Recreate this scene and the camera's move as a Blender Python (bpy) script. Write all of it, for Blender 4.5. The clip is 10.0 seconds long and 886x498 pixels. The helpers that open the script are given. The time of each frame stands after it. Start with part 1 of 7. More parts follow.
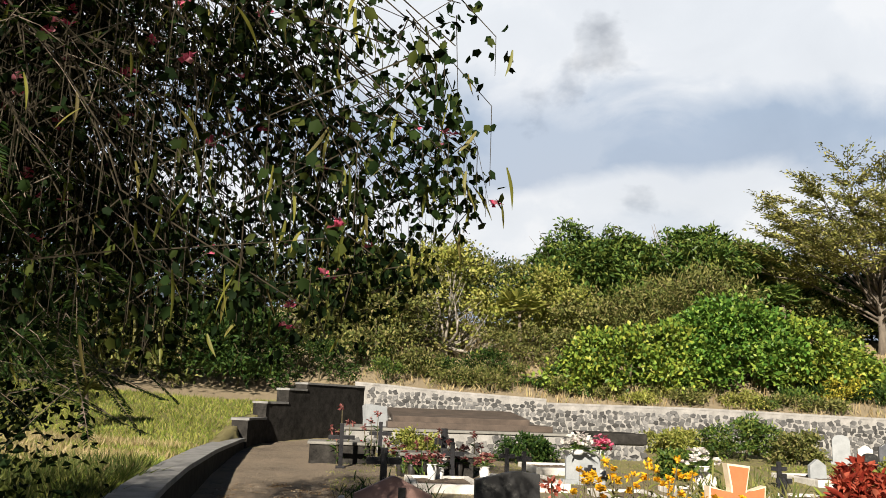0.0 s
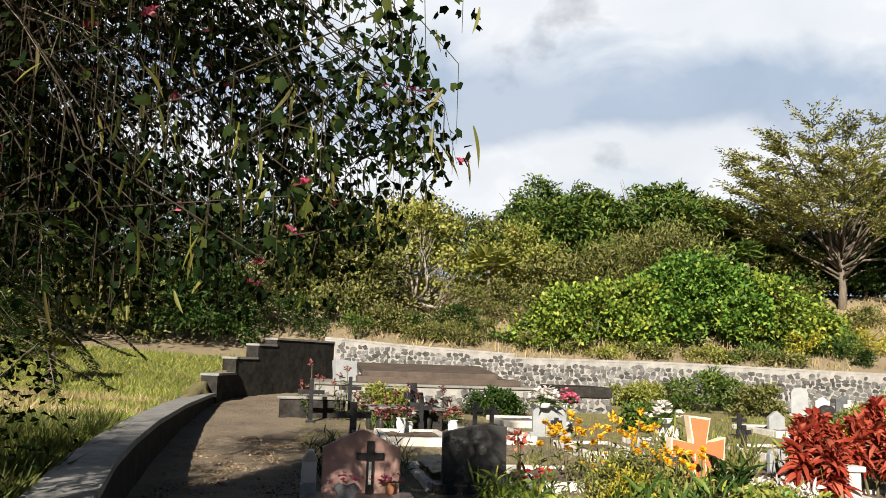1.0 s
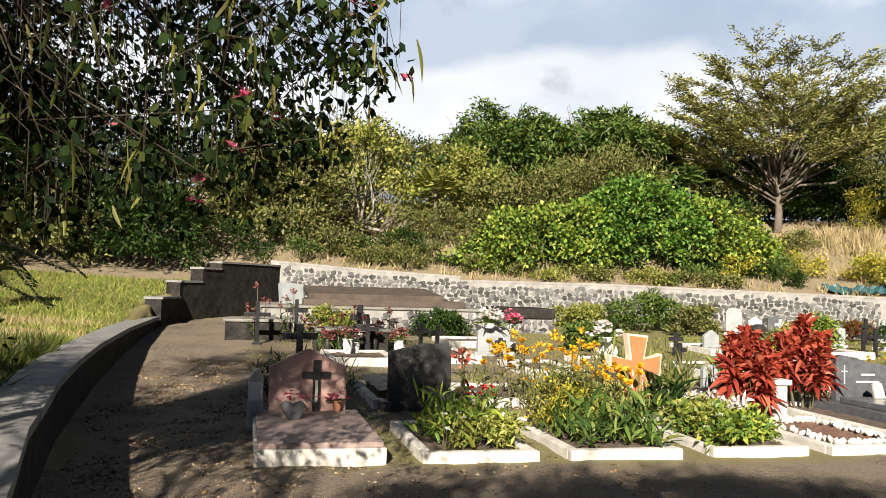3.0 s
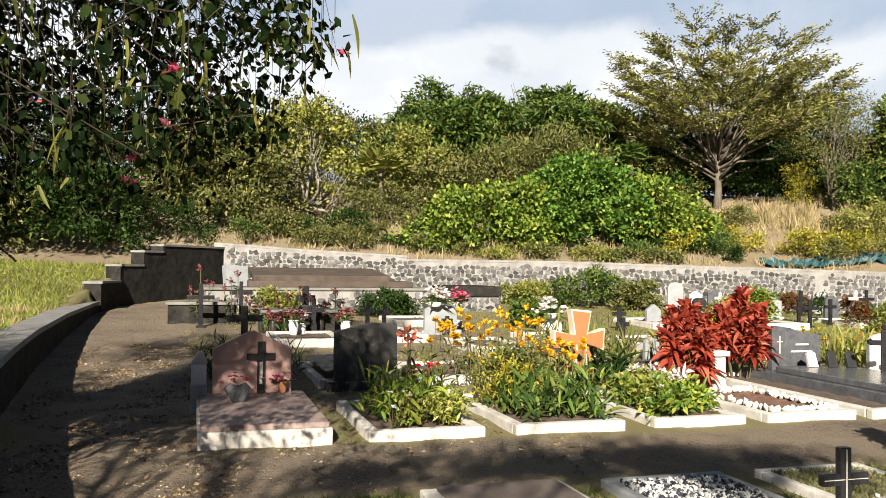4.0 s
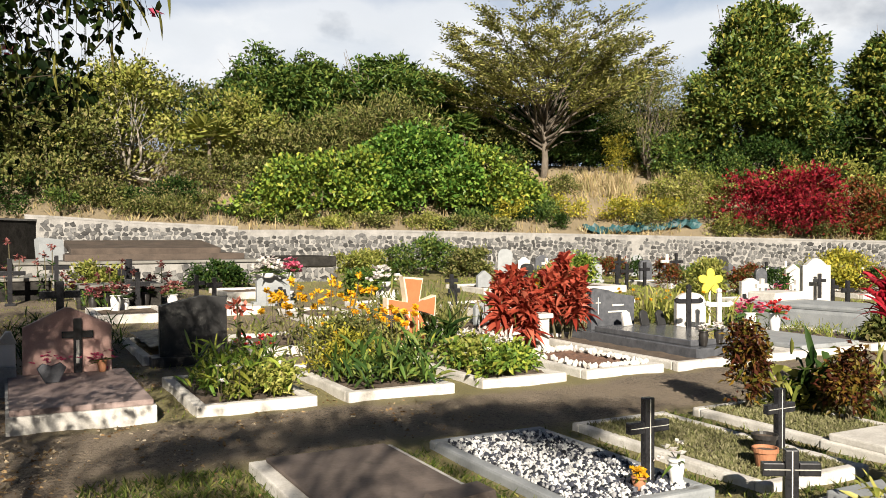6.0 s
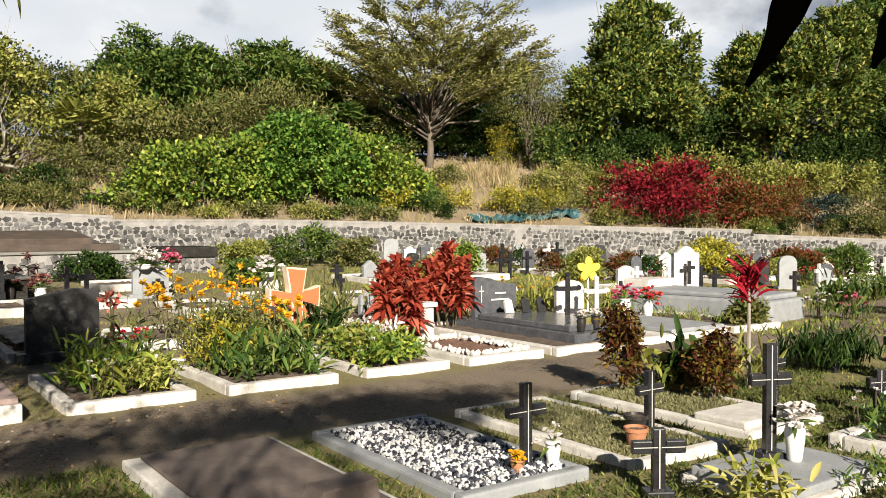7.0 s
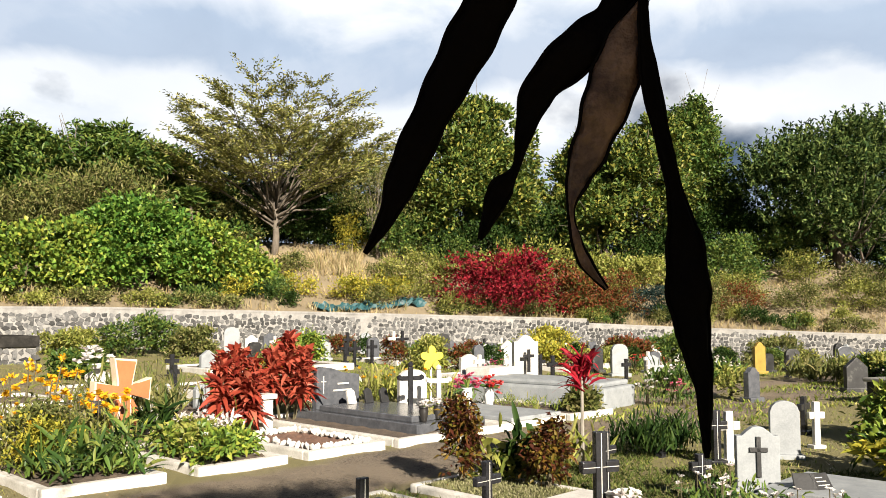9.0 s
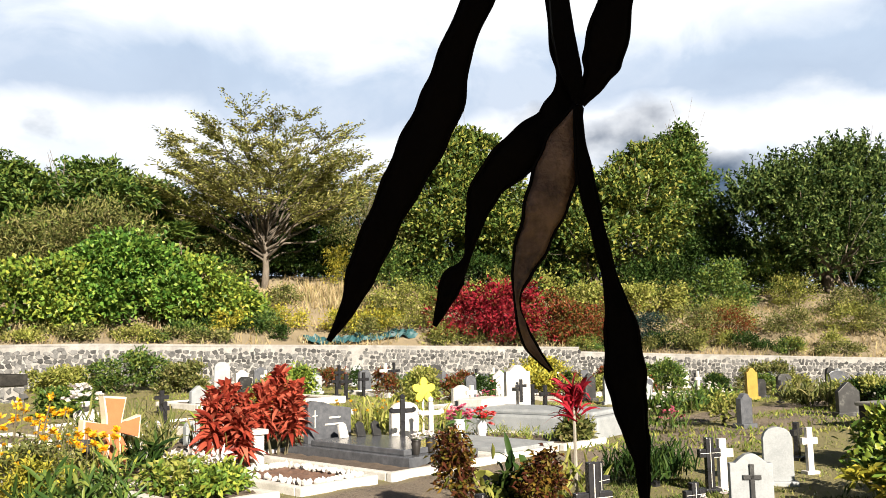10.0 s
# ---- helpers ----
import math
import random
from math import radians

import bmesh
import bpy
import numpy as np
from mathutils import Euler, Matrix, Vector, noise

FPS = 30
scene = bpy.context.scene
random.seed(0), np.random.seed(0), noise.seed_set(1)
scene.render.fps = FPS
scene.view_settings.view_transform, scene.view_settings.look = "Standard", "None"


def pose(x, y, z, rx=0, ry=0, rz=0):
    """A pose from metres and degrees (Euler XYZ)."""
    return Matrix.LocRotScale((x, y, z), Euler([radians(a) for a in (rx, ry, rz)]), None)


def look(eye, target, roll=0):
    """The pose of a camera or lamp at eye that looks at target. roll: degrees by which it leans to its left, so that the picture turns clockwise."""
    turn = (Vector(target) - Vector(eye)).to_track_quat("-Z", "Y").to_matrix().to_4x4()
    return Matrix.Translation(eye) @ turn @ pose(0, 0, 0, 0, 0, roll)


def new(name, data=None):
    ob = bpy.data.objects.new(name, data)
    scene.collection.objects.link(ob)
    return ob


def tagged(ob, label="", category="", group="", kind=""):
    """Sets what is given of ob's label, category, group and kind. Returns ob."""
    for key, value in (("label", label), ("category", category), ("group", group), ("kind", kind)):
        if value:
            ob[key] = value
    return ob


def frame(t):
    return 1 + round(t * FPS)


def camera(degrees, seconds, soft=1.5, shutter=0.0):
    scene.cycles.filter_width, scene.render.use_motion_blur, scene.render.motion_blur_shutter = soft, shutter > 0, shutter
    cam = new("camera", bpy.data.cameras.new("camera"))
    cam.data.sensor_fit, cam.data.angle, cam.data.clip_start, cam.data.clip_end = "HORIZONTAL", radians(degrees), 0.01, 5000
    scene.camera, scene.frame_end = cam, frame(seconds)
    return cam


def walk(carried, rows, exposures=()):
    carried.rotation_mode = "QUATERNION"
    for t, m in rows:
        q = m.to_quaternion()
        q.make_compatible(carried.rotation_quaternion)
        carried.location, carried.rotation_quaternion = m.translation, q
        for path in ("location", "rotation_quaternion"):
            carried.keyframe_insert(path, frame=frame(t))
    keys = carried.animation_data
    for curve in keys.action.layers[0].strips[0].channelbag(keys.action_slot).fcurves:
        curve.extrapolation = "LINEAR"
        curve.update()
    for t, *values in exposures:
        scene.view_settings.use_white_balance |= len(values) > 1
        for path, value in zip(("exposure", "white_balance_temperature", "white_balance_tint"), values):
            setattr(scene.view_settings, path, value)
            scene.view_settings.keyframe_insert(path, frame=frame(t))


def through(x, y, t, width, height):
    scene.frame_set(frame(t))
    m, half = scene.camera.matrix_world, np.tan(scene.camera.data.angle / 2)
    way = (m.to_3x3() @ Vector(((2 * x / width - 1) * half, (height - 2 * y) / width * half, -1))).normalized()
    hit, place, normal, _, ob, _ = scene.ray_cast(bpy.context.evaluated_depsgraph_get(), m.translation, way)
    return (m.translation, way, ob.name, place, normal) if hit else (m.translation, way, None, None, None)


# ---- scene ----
cam = camera(55.5, 10.0, soft=0.9)
PATH = [
    (0, (1.087, -0.176, 1.645), (1.328, 1.775, 2.009), 2.1),
    (0.5, (1.082, -0.200, 1.646), (1.352, 1.756, 1.958), 1.9),
    (1, (1.098, -0.214, 1.648), (1.415, 1.743, 1.911), 1.9),
    (1.5, (1.100, -0.200, 1.637), (1.451, 1.757, 1.856), 1.8),
    (2, (1.115, -0.203, 1.611), (1.506, 1.751, 1.779), 1.8),
    (2.5, (1.105, -0.233, 1.608), (1.520, 1.720, 1.728), 1.8),
    (4, (1.148, -0.239, 1.594), (1.719, 1.677, 1.637), 0.7),
    (4.5, (1.168, -0.238, 1.585), (1.822, 1.651, 1.596), 0.1),
    (5, (1.176, -0.247, 1.590), (1.918, 1.610, 1.580), 0.0),
    (5.5, (1.188, -0.262, 1.587), (2.018, 1.557, 1.571), -0.0),
    (7, (1.225, -0.305, 1.586), (2.382, 1.325, 1.533), -0.2),
    (7.5, (1.240, -0.318, 1.583), (2.511, 1.226, 1.538), -0.1),
    (8, (1.256, -0.319, 1.585), (2.607, 1.156, 1.575), 0.2),
    (8.5, (1.264, -0.328, 1.596), (2.670, 1.091, 1.673), 0.5),
    (9, (1.268, -0.342, 1.605), (2.696, 1.050, 1.760), -0.0),
    (9.5, (1.263, -0.347, 1.614), (2.702, 1.029, 1.811), -0.5),
    (10, (1.260, -0.363, 1.619), (2.699, 1.007, 1.845), -1.0),
]
EXPOSURES = [(0, 1.12), (1, 1.2), (2.5, 1.32), (4.5, 1.28), (5.5, 1.22), (7, 1.1), (8, 1.14), (8.5, 1.22), (9.2, 1.45), (10, 1.5)]
walk(cam, [(t, look(eye, target, roll)) for t, eye, target, roll in PATH], EXPOSURES)

# ---- light ----
SUN_AZ, SUN_EL = math.atan2(-0.37, -0.93), radians(26)
sun_data = bpy.data.lights.new("sun", "SUN")
sun_data.energy, sun_data.angle, sun_data.color = 5.0, radians(0.6), (1.0, 0.9, 0.76)
sun = new("sun", sun_data)
sun.matrix_world = look((0, 0, 30), Vector((0.37 * math.cos(SUN_EL), 0.93 * math.cos(SUN_EL), -math.sin(SUN_EL))) + Vector((0, 0, 30)))

world = bpy.data.worlds.new("sky")
scene.world = world
world.use_nodes = True


def node(tree, kind, values=(), **settings):
    n = tree.nodes.new(kind)
    for key, value in settings.items():
        setattr(n, key, value)
    for key, value in values:
        if isinstance(value, bpy.types.NodeSocket):
            tree.links.new(value, n.inputs[key])
        else:
            n.inputs[key].default_value = value
    return n


def ramp(tree, value, stops):
    n = tree.nodes.new("ShaderNodeValToRGB")
    tree.links.new(value, n.inputs[0])
    while len(n.color_ramp.elements) < len(stops):
        n.color_ramp.elements.new(0.5)
    for e, (at, colour) in zip(n.color_ramp.elements, stops):
        e.position, e.color = at, (*colour, 1) if len(colour) == 3 else colour
    return n.outputs[0]


def build_sky():
    t = world.node_tree
    t.nodes.clear()
    sky = node(t, "ShaderNodeTexSky", sky_type="NISHITA", sun_disc=False, sun_elevation=SUN_EL, sun_rotation=SUN_AZ, dust_density=0.2)
    way = node(t, "ShaderNodeTexCoord").outputs["Generated"]
    split = node(t, "ShaderNodeSeparateXYZ", [(0, way)])
    flat = node(t, "ShaderNodeMapping", [(0, way), ("Scale", (1.0, 1.0, 1.5)), ("Location", (0.31, 0.12, 0.0))])
    big = node(t, "ShaderNodeTexNoise", [("Vector", flat.outputs[0]), ("Scale", 2.4), ("Detail", 8.0), ("Roughness", 0.5)])
    fine = node(t, "ShaderNodeTexNoise", [("Vector", flat.outputs[0]), ("Scale", 6.0), ("Detail", 10.0), ("Roughness", 0.55), ("Distortion", 0.4)])
    # billows: bright heads over grey undersides, layer by layer with height
    wobble = node(t, "ShaderNodeMath", [(0, node(t, "ShaderNodeMath", [(0, big.outputs[0]), (1, 0.22)], operation="MULTIPLY").outputs[0]), (1, node(t, "ShaderNodeMath", [(0, fine.outputs[0]), (1, 0.10)], operation="MULTIPLY").outputs[0])], operation="ADD").outputs[0]
    shifted = node(t, "ShaderNodeMath", [(0, split.outputs[2]), (1, wobble)], operation="ADD")
    layer = ramp(t, shifted.outputs[0], [(0.0, (5.1, 6.4, 8.3)), (0.31, (7.1, 8.6, 10.6)), (0.365, (13.8, 14.1, 14.5)), (0.40, (13.2, 13.6, 14.2)), (0.425, (6.6, 8.0, 10.2)), (0.475, (6.4, 8.0, 10.4)), (0.525, (13.8, 14.2, 14.8)), (1.0, (13.6, 14.4, 15.4))])
    tone = node(t, "ShaderNodeMixRGB", [("Fac", 0.22), (1, layer), (2, ramp(t, fine.outputs[0], [(0.3, (7.2, 8.4, 10.0)), (0.5, (10.9, 11.9, 13.2)), (0.58, (16.0, 16.0, 16.0))]))])
    # the cloud stands along the horizon on the hill's side and thins out overhead and towards the sun
    low = ramp(t, split.outputs[2], [(0.0, (0.28, 0.28, 0.28)), (0.45, (0.29, 0.29, 0.29)), (0.56, (0.06, 0.06, 0.06)), (0.72, (0, 0, 0))])
    side = ramp(t, split.outputs[1], [(0.0, (0.4, 0.4, 0.4)), (0.3, (0, 0, 0))])
    dense = node(t, "ShaderNodeMath", [(0, node(t, "ShaderNodeMath", [(0, big.outputs[0]), (1, low)], operation="ADD").outputs[0]), (1, side)], operation="SUBTRACT").outputs[0]
    cover = ramp(t, dense, [(0.59, (0, 0, 0)), (0.68, (1, 1, 1))])
    mixed = node(t, "ShaderNodeMixRGB", [("Fac", cover), (1, node(t, "ShaderNodeMixRGB", [("Fac", 1.0), (1, sky.outputs[0]), (2, (0.26, 0.31, 0.4, 1))], blend_type="MULTIPLY").outputs[0]), (2, tone.outputs[0])])
    back = node(t, "ShaderNodeBackground", [("Color", mixed.outputs[0]), ("Strength", 0.029)])
    out = t.nodes.new("ShaderNodeOutputWorld")
    t.links.new(back.outputs[0], out.inputs[0])


build_sky()

# ---- materials ----


def surface(name, dark, light, scale=6.0, rough=0.8, bump=0.2, bump_scale=40.0, metal=0.0, spots=None, spot_scale=2.0, spot_at=0.6, island=0.0, stretch=(1, 1, 1), gloss=0.5):
    """A two-scale surface: large patches, fine grain, optional stains and a shift from piece to piece."""
    m = bpy.data.materials.new(name)
    m.use_nodes = True
    t = m.node_tree
    bsdf = t.nodes["Principled BSDF"]
    place = node(t, "ShaderNodeMapping", [(0, node(t, "ShaderNodeTexCoord").outputs["Object"]), ("Scale", stretch)]).outputs[0]
    a = node(t, "ShaderNodeTexNoise", [("Vector", place), ("Scale", scale), ("Detail", 6.0), ("Roughness", 0.65)]).outputs[0]
    b = node(t, "ShaderNodeTexNoise", [("Vector", place), ("Scale", bump_scale), ("Detail", 4.0), ("Roughness", 0.6)]).outputs[0]
    both = node(t, "ShaderNodeMath", [(0, a), (1, node(t, "ShaderNodeMath", [(0, b), (1, 0.45)], operation="MULTIPLY").outputs[0])], operation="ADD").outputs[0]
    colour = ramp(t, both, [(0.5, dark), (0.95, light)])
    if spots:
        s = node(t, "ShaderNodeTexNoise", [("Vector", place), ("Scale", spot_scale), ("Detail", 8.0), ("Roughness", 0.7)]).outputs[0]
        colour = node(t, "ShaderNodeMixRGB", [("Fac", ramp(t, s, [(spot_at, (0, 0, 0)), (spot_at + 0.12, (1, 1, 1))])), (1, colour), (2, (*spots, 1))]).outputs[0]
    if island:
        r = node(t, "ShaderNodeNewGeometry").outputs["Random Per Island"]
        o = node(t, "ShaderNodeObjectInfo").outputs["Random"]
        both = node(t, "ShaderNodeMath", [(0, node(t, "ShaderNodeMath", [(0, r), (1, o)], operation="ADD").outputs[0]), (1, 1.0)], operation="MODULO").outputs[0]
        value = node(t, "ShaderNodeMapRange", [("Value", both), ("To Min", 1 - island), ("To Max", 1 + island)]).outputs[0]
        colour = node(t, "ShaderNodeHueSaturation", [("Color", colour), ("Value", value)]).outputs[0]
    t.links.new(colour, bsdf.inputs["Base Color"])
    bsdf.inputs["Roughness"].default_value, bsdf.inputs["Metallic"].default_value = rough, metal
    bsdf.inputs["Specular IOR Level"].default_value = gloss
    if bump:
        t.links.new(node(t, "ShaderNodeBump", [("Height", b), ("Strength", bump), ("Distance", 0.01)]).outputs[0], bsdf.inputs["Normal"])
    return m


def leafy(name, colours, rough=0.5, through=0.28, gloss=0.2):
    """Leaves: a colour from the list for each leaf, gloss on top, some light through."""
    m = bpy.data.materials.new(name)
    m.use_nodes = True
    t = m.node_tree
    bsdf = t.nodes["Principled BSDF"]
    r = node(t, "ShaderNodeNewGeometry").outputs["Random Per Island"]
    k = len(colours)
    colour = ramp(t, r, [(i / max(k - 1, 1), c) for i, c in enumerate(colours)])
    place = node(t, "ShaderNodeTexCoord").outputs["Object"]
    patch = node(t, "ShaderNodeTexNoise", [("Vector", place), ("Scale", 0.9), ("Detail", 3.0)]).outputs[0]
    value = node(t, "ShaderNodeMapRange", [("Value", patch), ("From Min", 0.3), ("From Max", 0.7), ("To Min", 0.72), ("To Max", 1.25)]).outputs[0]
    colour = node(t, "ShaderNodeHueSaturation", [("Color", colour), ("Value", value)]).outputs[0]
    t.links.new(colour, bsdf.inputs["Base Color"])
    bsdf.inputs["Roughness"].default_value = rough
    bsdf.inputs["Specular IOR Level"].default_value = gloss
    glow = node(t, "ShaderNodeBsdfTranslucent", [("Color", colour)])
    mix = node(t, "ShaderNodeMixShader", [(0, through), (1, bsdf.outputs[0]), (2, glow.outputs[0])])
    t.links.new(mix.outputs[0], t.nodes["Material Output"].inputs[0])
    return m


M = {
    "whitewash": surface("whitewash", (0.38, 0.36, 0.325), (0.66, 0.64, 0.60), 5, 0.85, 0.35, 60, spots=(0.24, 0.22, 0.18), spot_scale=5, spot_at=0.6),
    "grey_paint": surface("grey_paint", (0.19, 0.205, 0.215), (0.30, 0.315, 0.325), 4, 0.7, 0.2, 50, spots=(0.13, 0.13, 0.12), spot_scale=3, spot_at=0.62),
    "concrete": surface("concrete", (0.112, 0.108, 0.098), (0.238, 0.231, 0.21), 3, 0.9, 0.5, 45, spots=(0.056, 0.056, 0.049), spot_scale=2.2, spot_at=0.58),
    "cap": surface("cap", (0.12, 0.12, 0.117), (0.26, 0.258, 0.25), 3, 0.9, 0.4, 45, spots=(0.08, 0.075, 0.065), spot_scale=1.6, spot_at=0.57),
    "mortar": surface("mortar", (0.17, 0.165, 0.155), (0.32, 0.31, 0.295), 3, 0.95, 0.8, 30, spots=(0.13, 0.12, 0.105), spot_scale=1.2, spot_at=0.6),
    "basalt": surface("basalt", (0.028, 0.029, 0.031), (0.135, 0.132, 0.127), 5, 0.85, 0.6, 28, island=0.7),
    # near-black: the shade on the curved wall's face is put into this colour
    "old_stone_shaded": surface("old_stone_shaded", (0.010, 0.0095, 0.009), (0.045, 0.042, 0.038), 4, 0.95, 0.7, 25, spots=(0.018, 0.018, 0.016), spot_scale=3, spot_at=0.55, gloss=0.1),
    "brown_slab": surface("brown_slab", (0.035, 0.026, 0.02), (0.10, 0.074, 0.057), 2, 0.85, 0.3, 40, spots=(0.03, 0.024, 0.02), spot_scale=1.5, spot_at=0.58),
    "pink_paint": surface("pink_paint", (0.4, 0.24, 0.204), (0.528, 0.352, 0.308), 3, 0.75, 0.2, 60, spots=(0.336, 0.176, 0.144), spot_scale=5, spot_at=0.63),
    "pink_slab": surface("pink_slab", (0.189, 0.136, 0.122), (0.322, 0.252, 0.231), 3, 0.8, 0.25, 55, spots=(0.14, 0.091, 0.077), spot_scale=6, spot_at=0.64),
    "orange_paint": surface("orange_paint", (0.406, 0.117, 0.0429), (0.499, 0.164, 0.0663), 3, 0.6, 0.15, 60),
    "cream_edge": surface("cream_edge", (0.54, 0.432, 0.306), (0.72, 0.612, 0.45), 5, 0.7, 0.1, 60),
    "black_tile": surface("black_tile", (0.0084, 0.0084, 0.0098), (0.028, 0.028, 0.0315), 6, 0.25, 0.05, 60),
    "black_stone": surface("black_stone", (0.0084, 0.0084, 0.0091), (0.0315, 0.0315, 0.0315), 5, 0.5, 0.2, 50, spots=(0.105, 0.105, 0.0945), spot_scale=5, spot_at=0.56),
    "granite": surface("granite", (0.048, 0.052, 0.06), (0.112, 0.116, 0.128), 9, 0.25, 0.03, 160),
    "grout": surface("grout", (0.45, 0.432, 0.387), (0.63, 0.612, 0.558), 5, 0.8, 0.1, 60),
    "terracotta": surface("terracotta", (0.294, 0.119, 0.056), (0.406, 0.189, 0.098), 5, 0.8, 0.2, 60),
    "white_glaze": surface("white_glaze", (0.63, 0.63, 0.612), (0.765, 0.765, 0.747), 4, 0.3, 0.05, 60),
    "yellow_paint": surface("yellow_paint", (0.637, 0.51, 0.0255), (0.765, 0.646, 0.068), 4, 0.5, 0.1, 60),
    "ochre_paint": surface("ochre_paint", (0.2, 0.13, 0.014), (0.32, 0.22, 0.03), 4, 0.6, 0.1, 60),
    "soil": surface("soil", (0.049, 0.035, 0.0245), (0.133, 0.098, 0.07), 8, 0.95, 0.8, 40),
    "red_soil": surface("red_soil", (0.098, 0.049, 0.0315), (0.189, 0.105, 0.07), 7, 0.95, 0.9, 45),
    "bark": surface("bark", (0.07, 0.056, 0.042), (0.189, 0.154, 0.119), 9, 0.9, 0.8, 40, stretch=(1, 1, 0.3)),
    "pale_bark": surface("pale_bark", (0.077, 0.063, 0.049), (0.175, 0.147, 0.115), 8, 0.9, 0.6, 40, stretch=(1, 1, 0.3)),
    "grey_bark": surface("grey_bark", (0.16, 0.145, 0.12), (0.34, 0.31, 0.26), 8, 0.9, 0.6, 40, stretch=(1, 1, 0.3)),
    "stem": surface("stem", (0.056, 0.049, 0.0245), (0.119, 0.098, 0.049), 9, 0.8, 0.2, 50),
    "twig": surface("twig", (0.014, 0.0112, 0.007), (0.042, 0.035, 0.021), 9, 0.85, 0.2, 50, gloss=0.2),
    "slab_stone": surface("slab_stone", (0.085, 0.066, 0.056), (0.17, 0.135, 0.115), 2, 0.8, 0.3, 40, spots=(0.05, 0.042, 0.036), spot_scale=2.5, spot_at=0.6),
    "pebbles": leafy("pebbles", [(0.015, 0.016, 0.02), (0.03, 0.033, 0.045), (0.06, 0.065, 0.085), (0.45, 0.45, 0.45), (0.6, 0.6, 0.58), (0.68, 0.68, 0.66)], 0.5, 0.0),
    "tarp": surface("tarp", (0.0091, 0.0455, 0.0546), (0.0273, 0.091, 0.1), 4, 0.5, 0.4, 12),
    "dark_pot": surface("dark_pot", (0.014, 0.0126, 0.0126), (0.035, 0.0315, 0.028), 5, 0.4, 0.1, 60),
    "bright_leaf": leafy("bright_leaf", [(0.054, 0.108, 0.0205), (0.108, 0.18, 0.0274), (0.204, 0.276, 0.041), (0.309, 0.318, 0.0534)], 0.4, 0.2),
    "green_leaf": leafy("green_leaf", [(0.036, 0.096, 0.0182), (0.072, 0.162, 0.0251), (0.132, 0.234, 0.0365), (0.216, 0.292, 0.0513)], 0.4, 0.2),
    "mango_leaf": leafy("mango_leaf", [(0.0275, 0.0625, 0.0158), (0.0562, 0.106, 0.0225), (0.106, 0.163, 0.0315), (0.18, 0.203, 0.0446)], 0.4, 0.18),
    "feather_leaf": leafy("feather_leaf", [(0.108, 0.126, 0.0288), (0.192, 0.202, 0.0516), (0.282, 0.282, 0.0816), (0.372, 0.342, 0.12)], 0.6, 0.3),
    "citrus_leaf": leafy("citrus_leaf", [(0.0264, 0.054, 0.013), (0.06, 0.102, 0.0216), (0.144, 0.186, 0.0367), (0.265, 0.24, 0.0477)], 0.45, 0.18),
    "olive_leaf": leafy("olive_leaf", [(0.054, 0.072, 0.0198), (0.108, 0.126, 0.0324), (0.186, 0.192, 0.054), (0.235, 0.204, 0.0918)], 0.55, 0.25),
    "yellow_leaf": leafy("yellow_leaf", [(0.151, 0.17, 0.0246), (0.283, 0.283, 0.0368), (0.424, 0.377, 0.049), (0.453, 0.362, 0.049)], 0.5, 0.25),
    "lime_leaf": leafy("lime_leaf", [(0.099, 0.132, 0.0262), (0.198, 0.22, 0.0411), (0.308, 0.314, 0.0748), (0.317, 0.293, 0.0942)], 0.5),
    "strap_leaf": leafy("strap_leaf", [(0.16, 0.2, 0.03), (0.32, 0.33, 0.07), (0.45, 0.42, 0.13), (0.5, 0.46, 0.2)], 0.45),
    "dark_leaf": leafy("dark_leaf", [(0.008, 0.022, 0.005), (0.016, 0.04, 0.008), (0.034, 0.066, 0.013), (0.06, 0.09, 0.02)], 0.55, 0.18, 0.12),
    "thorn_leaf": leafy("thorn_leaf", [(0.012, 0.03, 0.008), (0.032, 0.062, 0.016), (0.08, 0.12, 0.032), (0.16, 0.2, 0.06)], 0.6, 0.2, 0.1),
    "red_leaf": leafy("red_leaf", [(0.13, 0.014, 0.010), (0.25, 0.035, 0.02), (0.36, 0.07, 0.04), (0.45, 0.13, 0.08)], 0.45, 0.25),
    "ti_leaf": leafy("ti_leaf", [(0.10, 0.006, 0.012), (0.34, 0.012, 0.03), (0.5, 0.035, 0.05), (0.24, 0.02, 0.03)], 0.4, 0.3),
    "faded_petal": leafy("faded_petal", [(0.10, 0.025, 0.025), (0.2, 0.06, 0.055), (0.3, 0.15, 0.13)], 0.6),
    "coral_petal": leafy("coral_petal", [(0.55, 0.10, 0.06), (0.65, 0.17, 0.11), (0.7, 0.28, 0.2)], 0.5),
    "crimson_leaf": leafy("crimson_leaf", [(0.0782, 0.00391, 0.00876), (0.167, 0.00782, 0.0156), (0.274, 0.0156, 0.0293), (0.156, 0.0244, 0.0156)], 0.5, 0.2),
    "rust_leaf": leafy("rust_leaf", [(0.12, 0.0216, 0.012), (0.204, 0.048, 0.0192), (0.12, 0.09, 0.0216), (0.06, 0.078, 0.018)], 0.55),
    "croton_leaf": leafy("croton_leaf", [(0.035, 0.014, 0.0084), (0.084, 0.0245, 0.014), (0.196, 0.119, 0.021), (0.07, 0.084, 0.014)], 0.35),
    "blue_leaf": leafy("blue_leaf", [(0.012, 0.03, 0.026), (0.02, 0.045, 0.04), (0.035, 0.06, 0.05)], 0.5),
    # near-black: the shade these trees stand in is put into the leaf colour
    "shaded_tree_leaf": leafy("shaded_tree_leaf", [(0.003, 0.008, 0.002), (0.006, 0.014, 0.004), (0.012, 0.025, 0.006), (0.04, 0.05, 0.01)], 0.7, 0.12, 0.06),
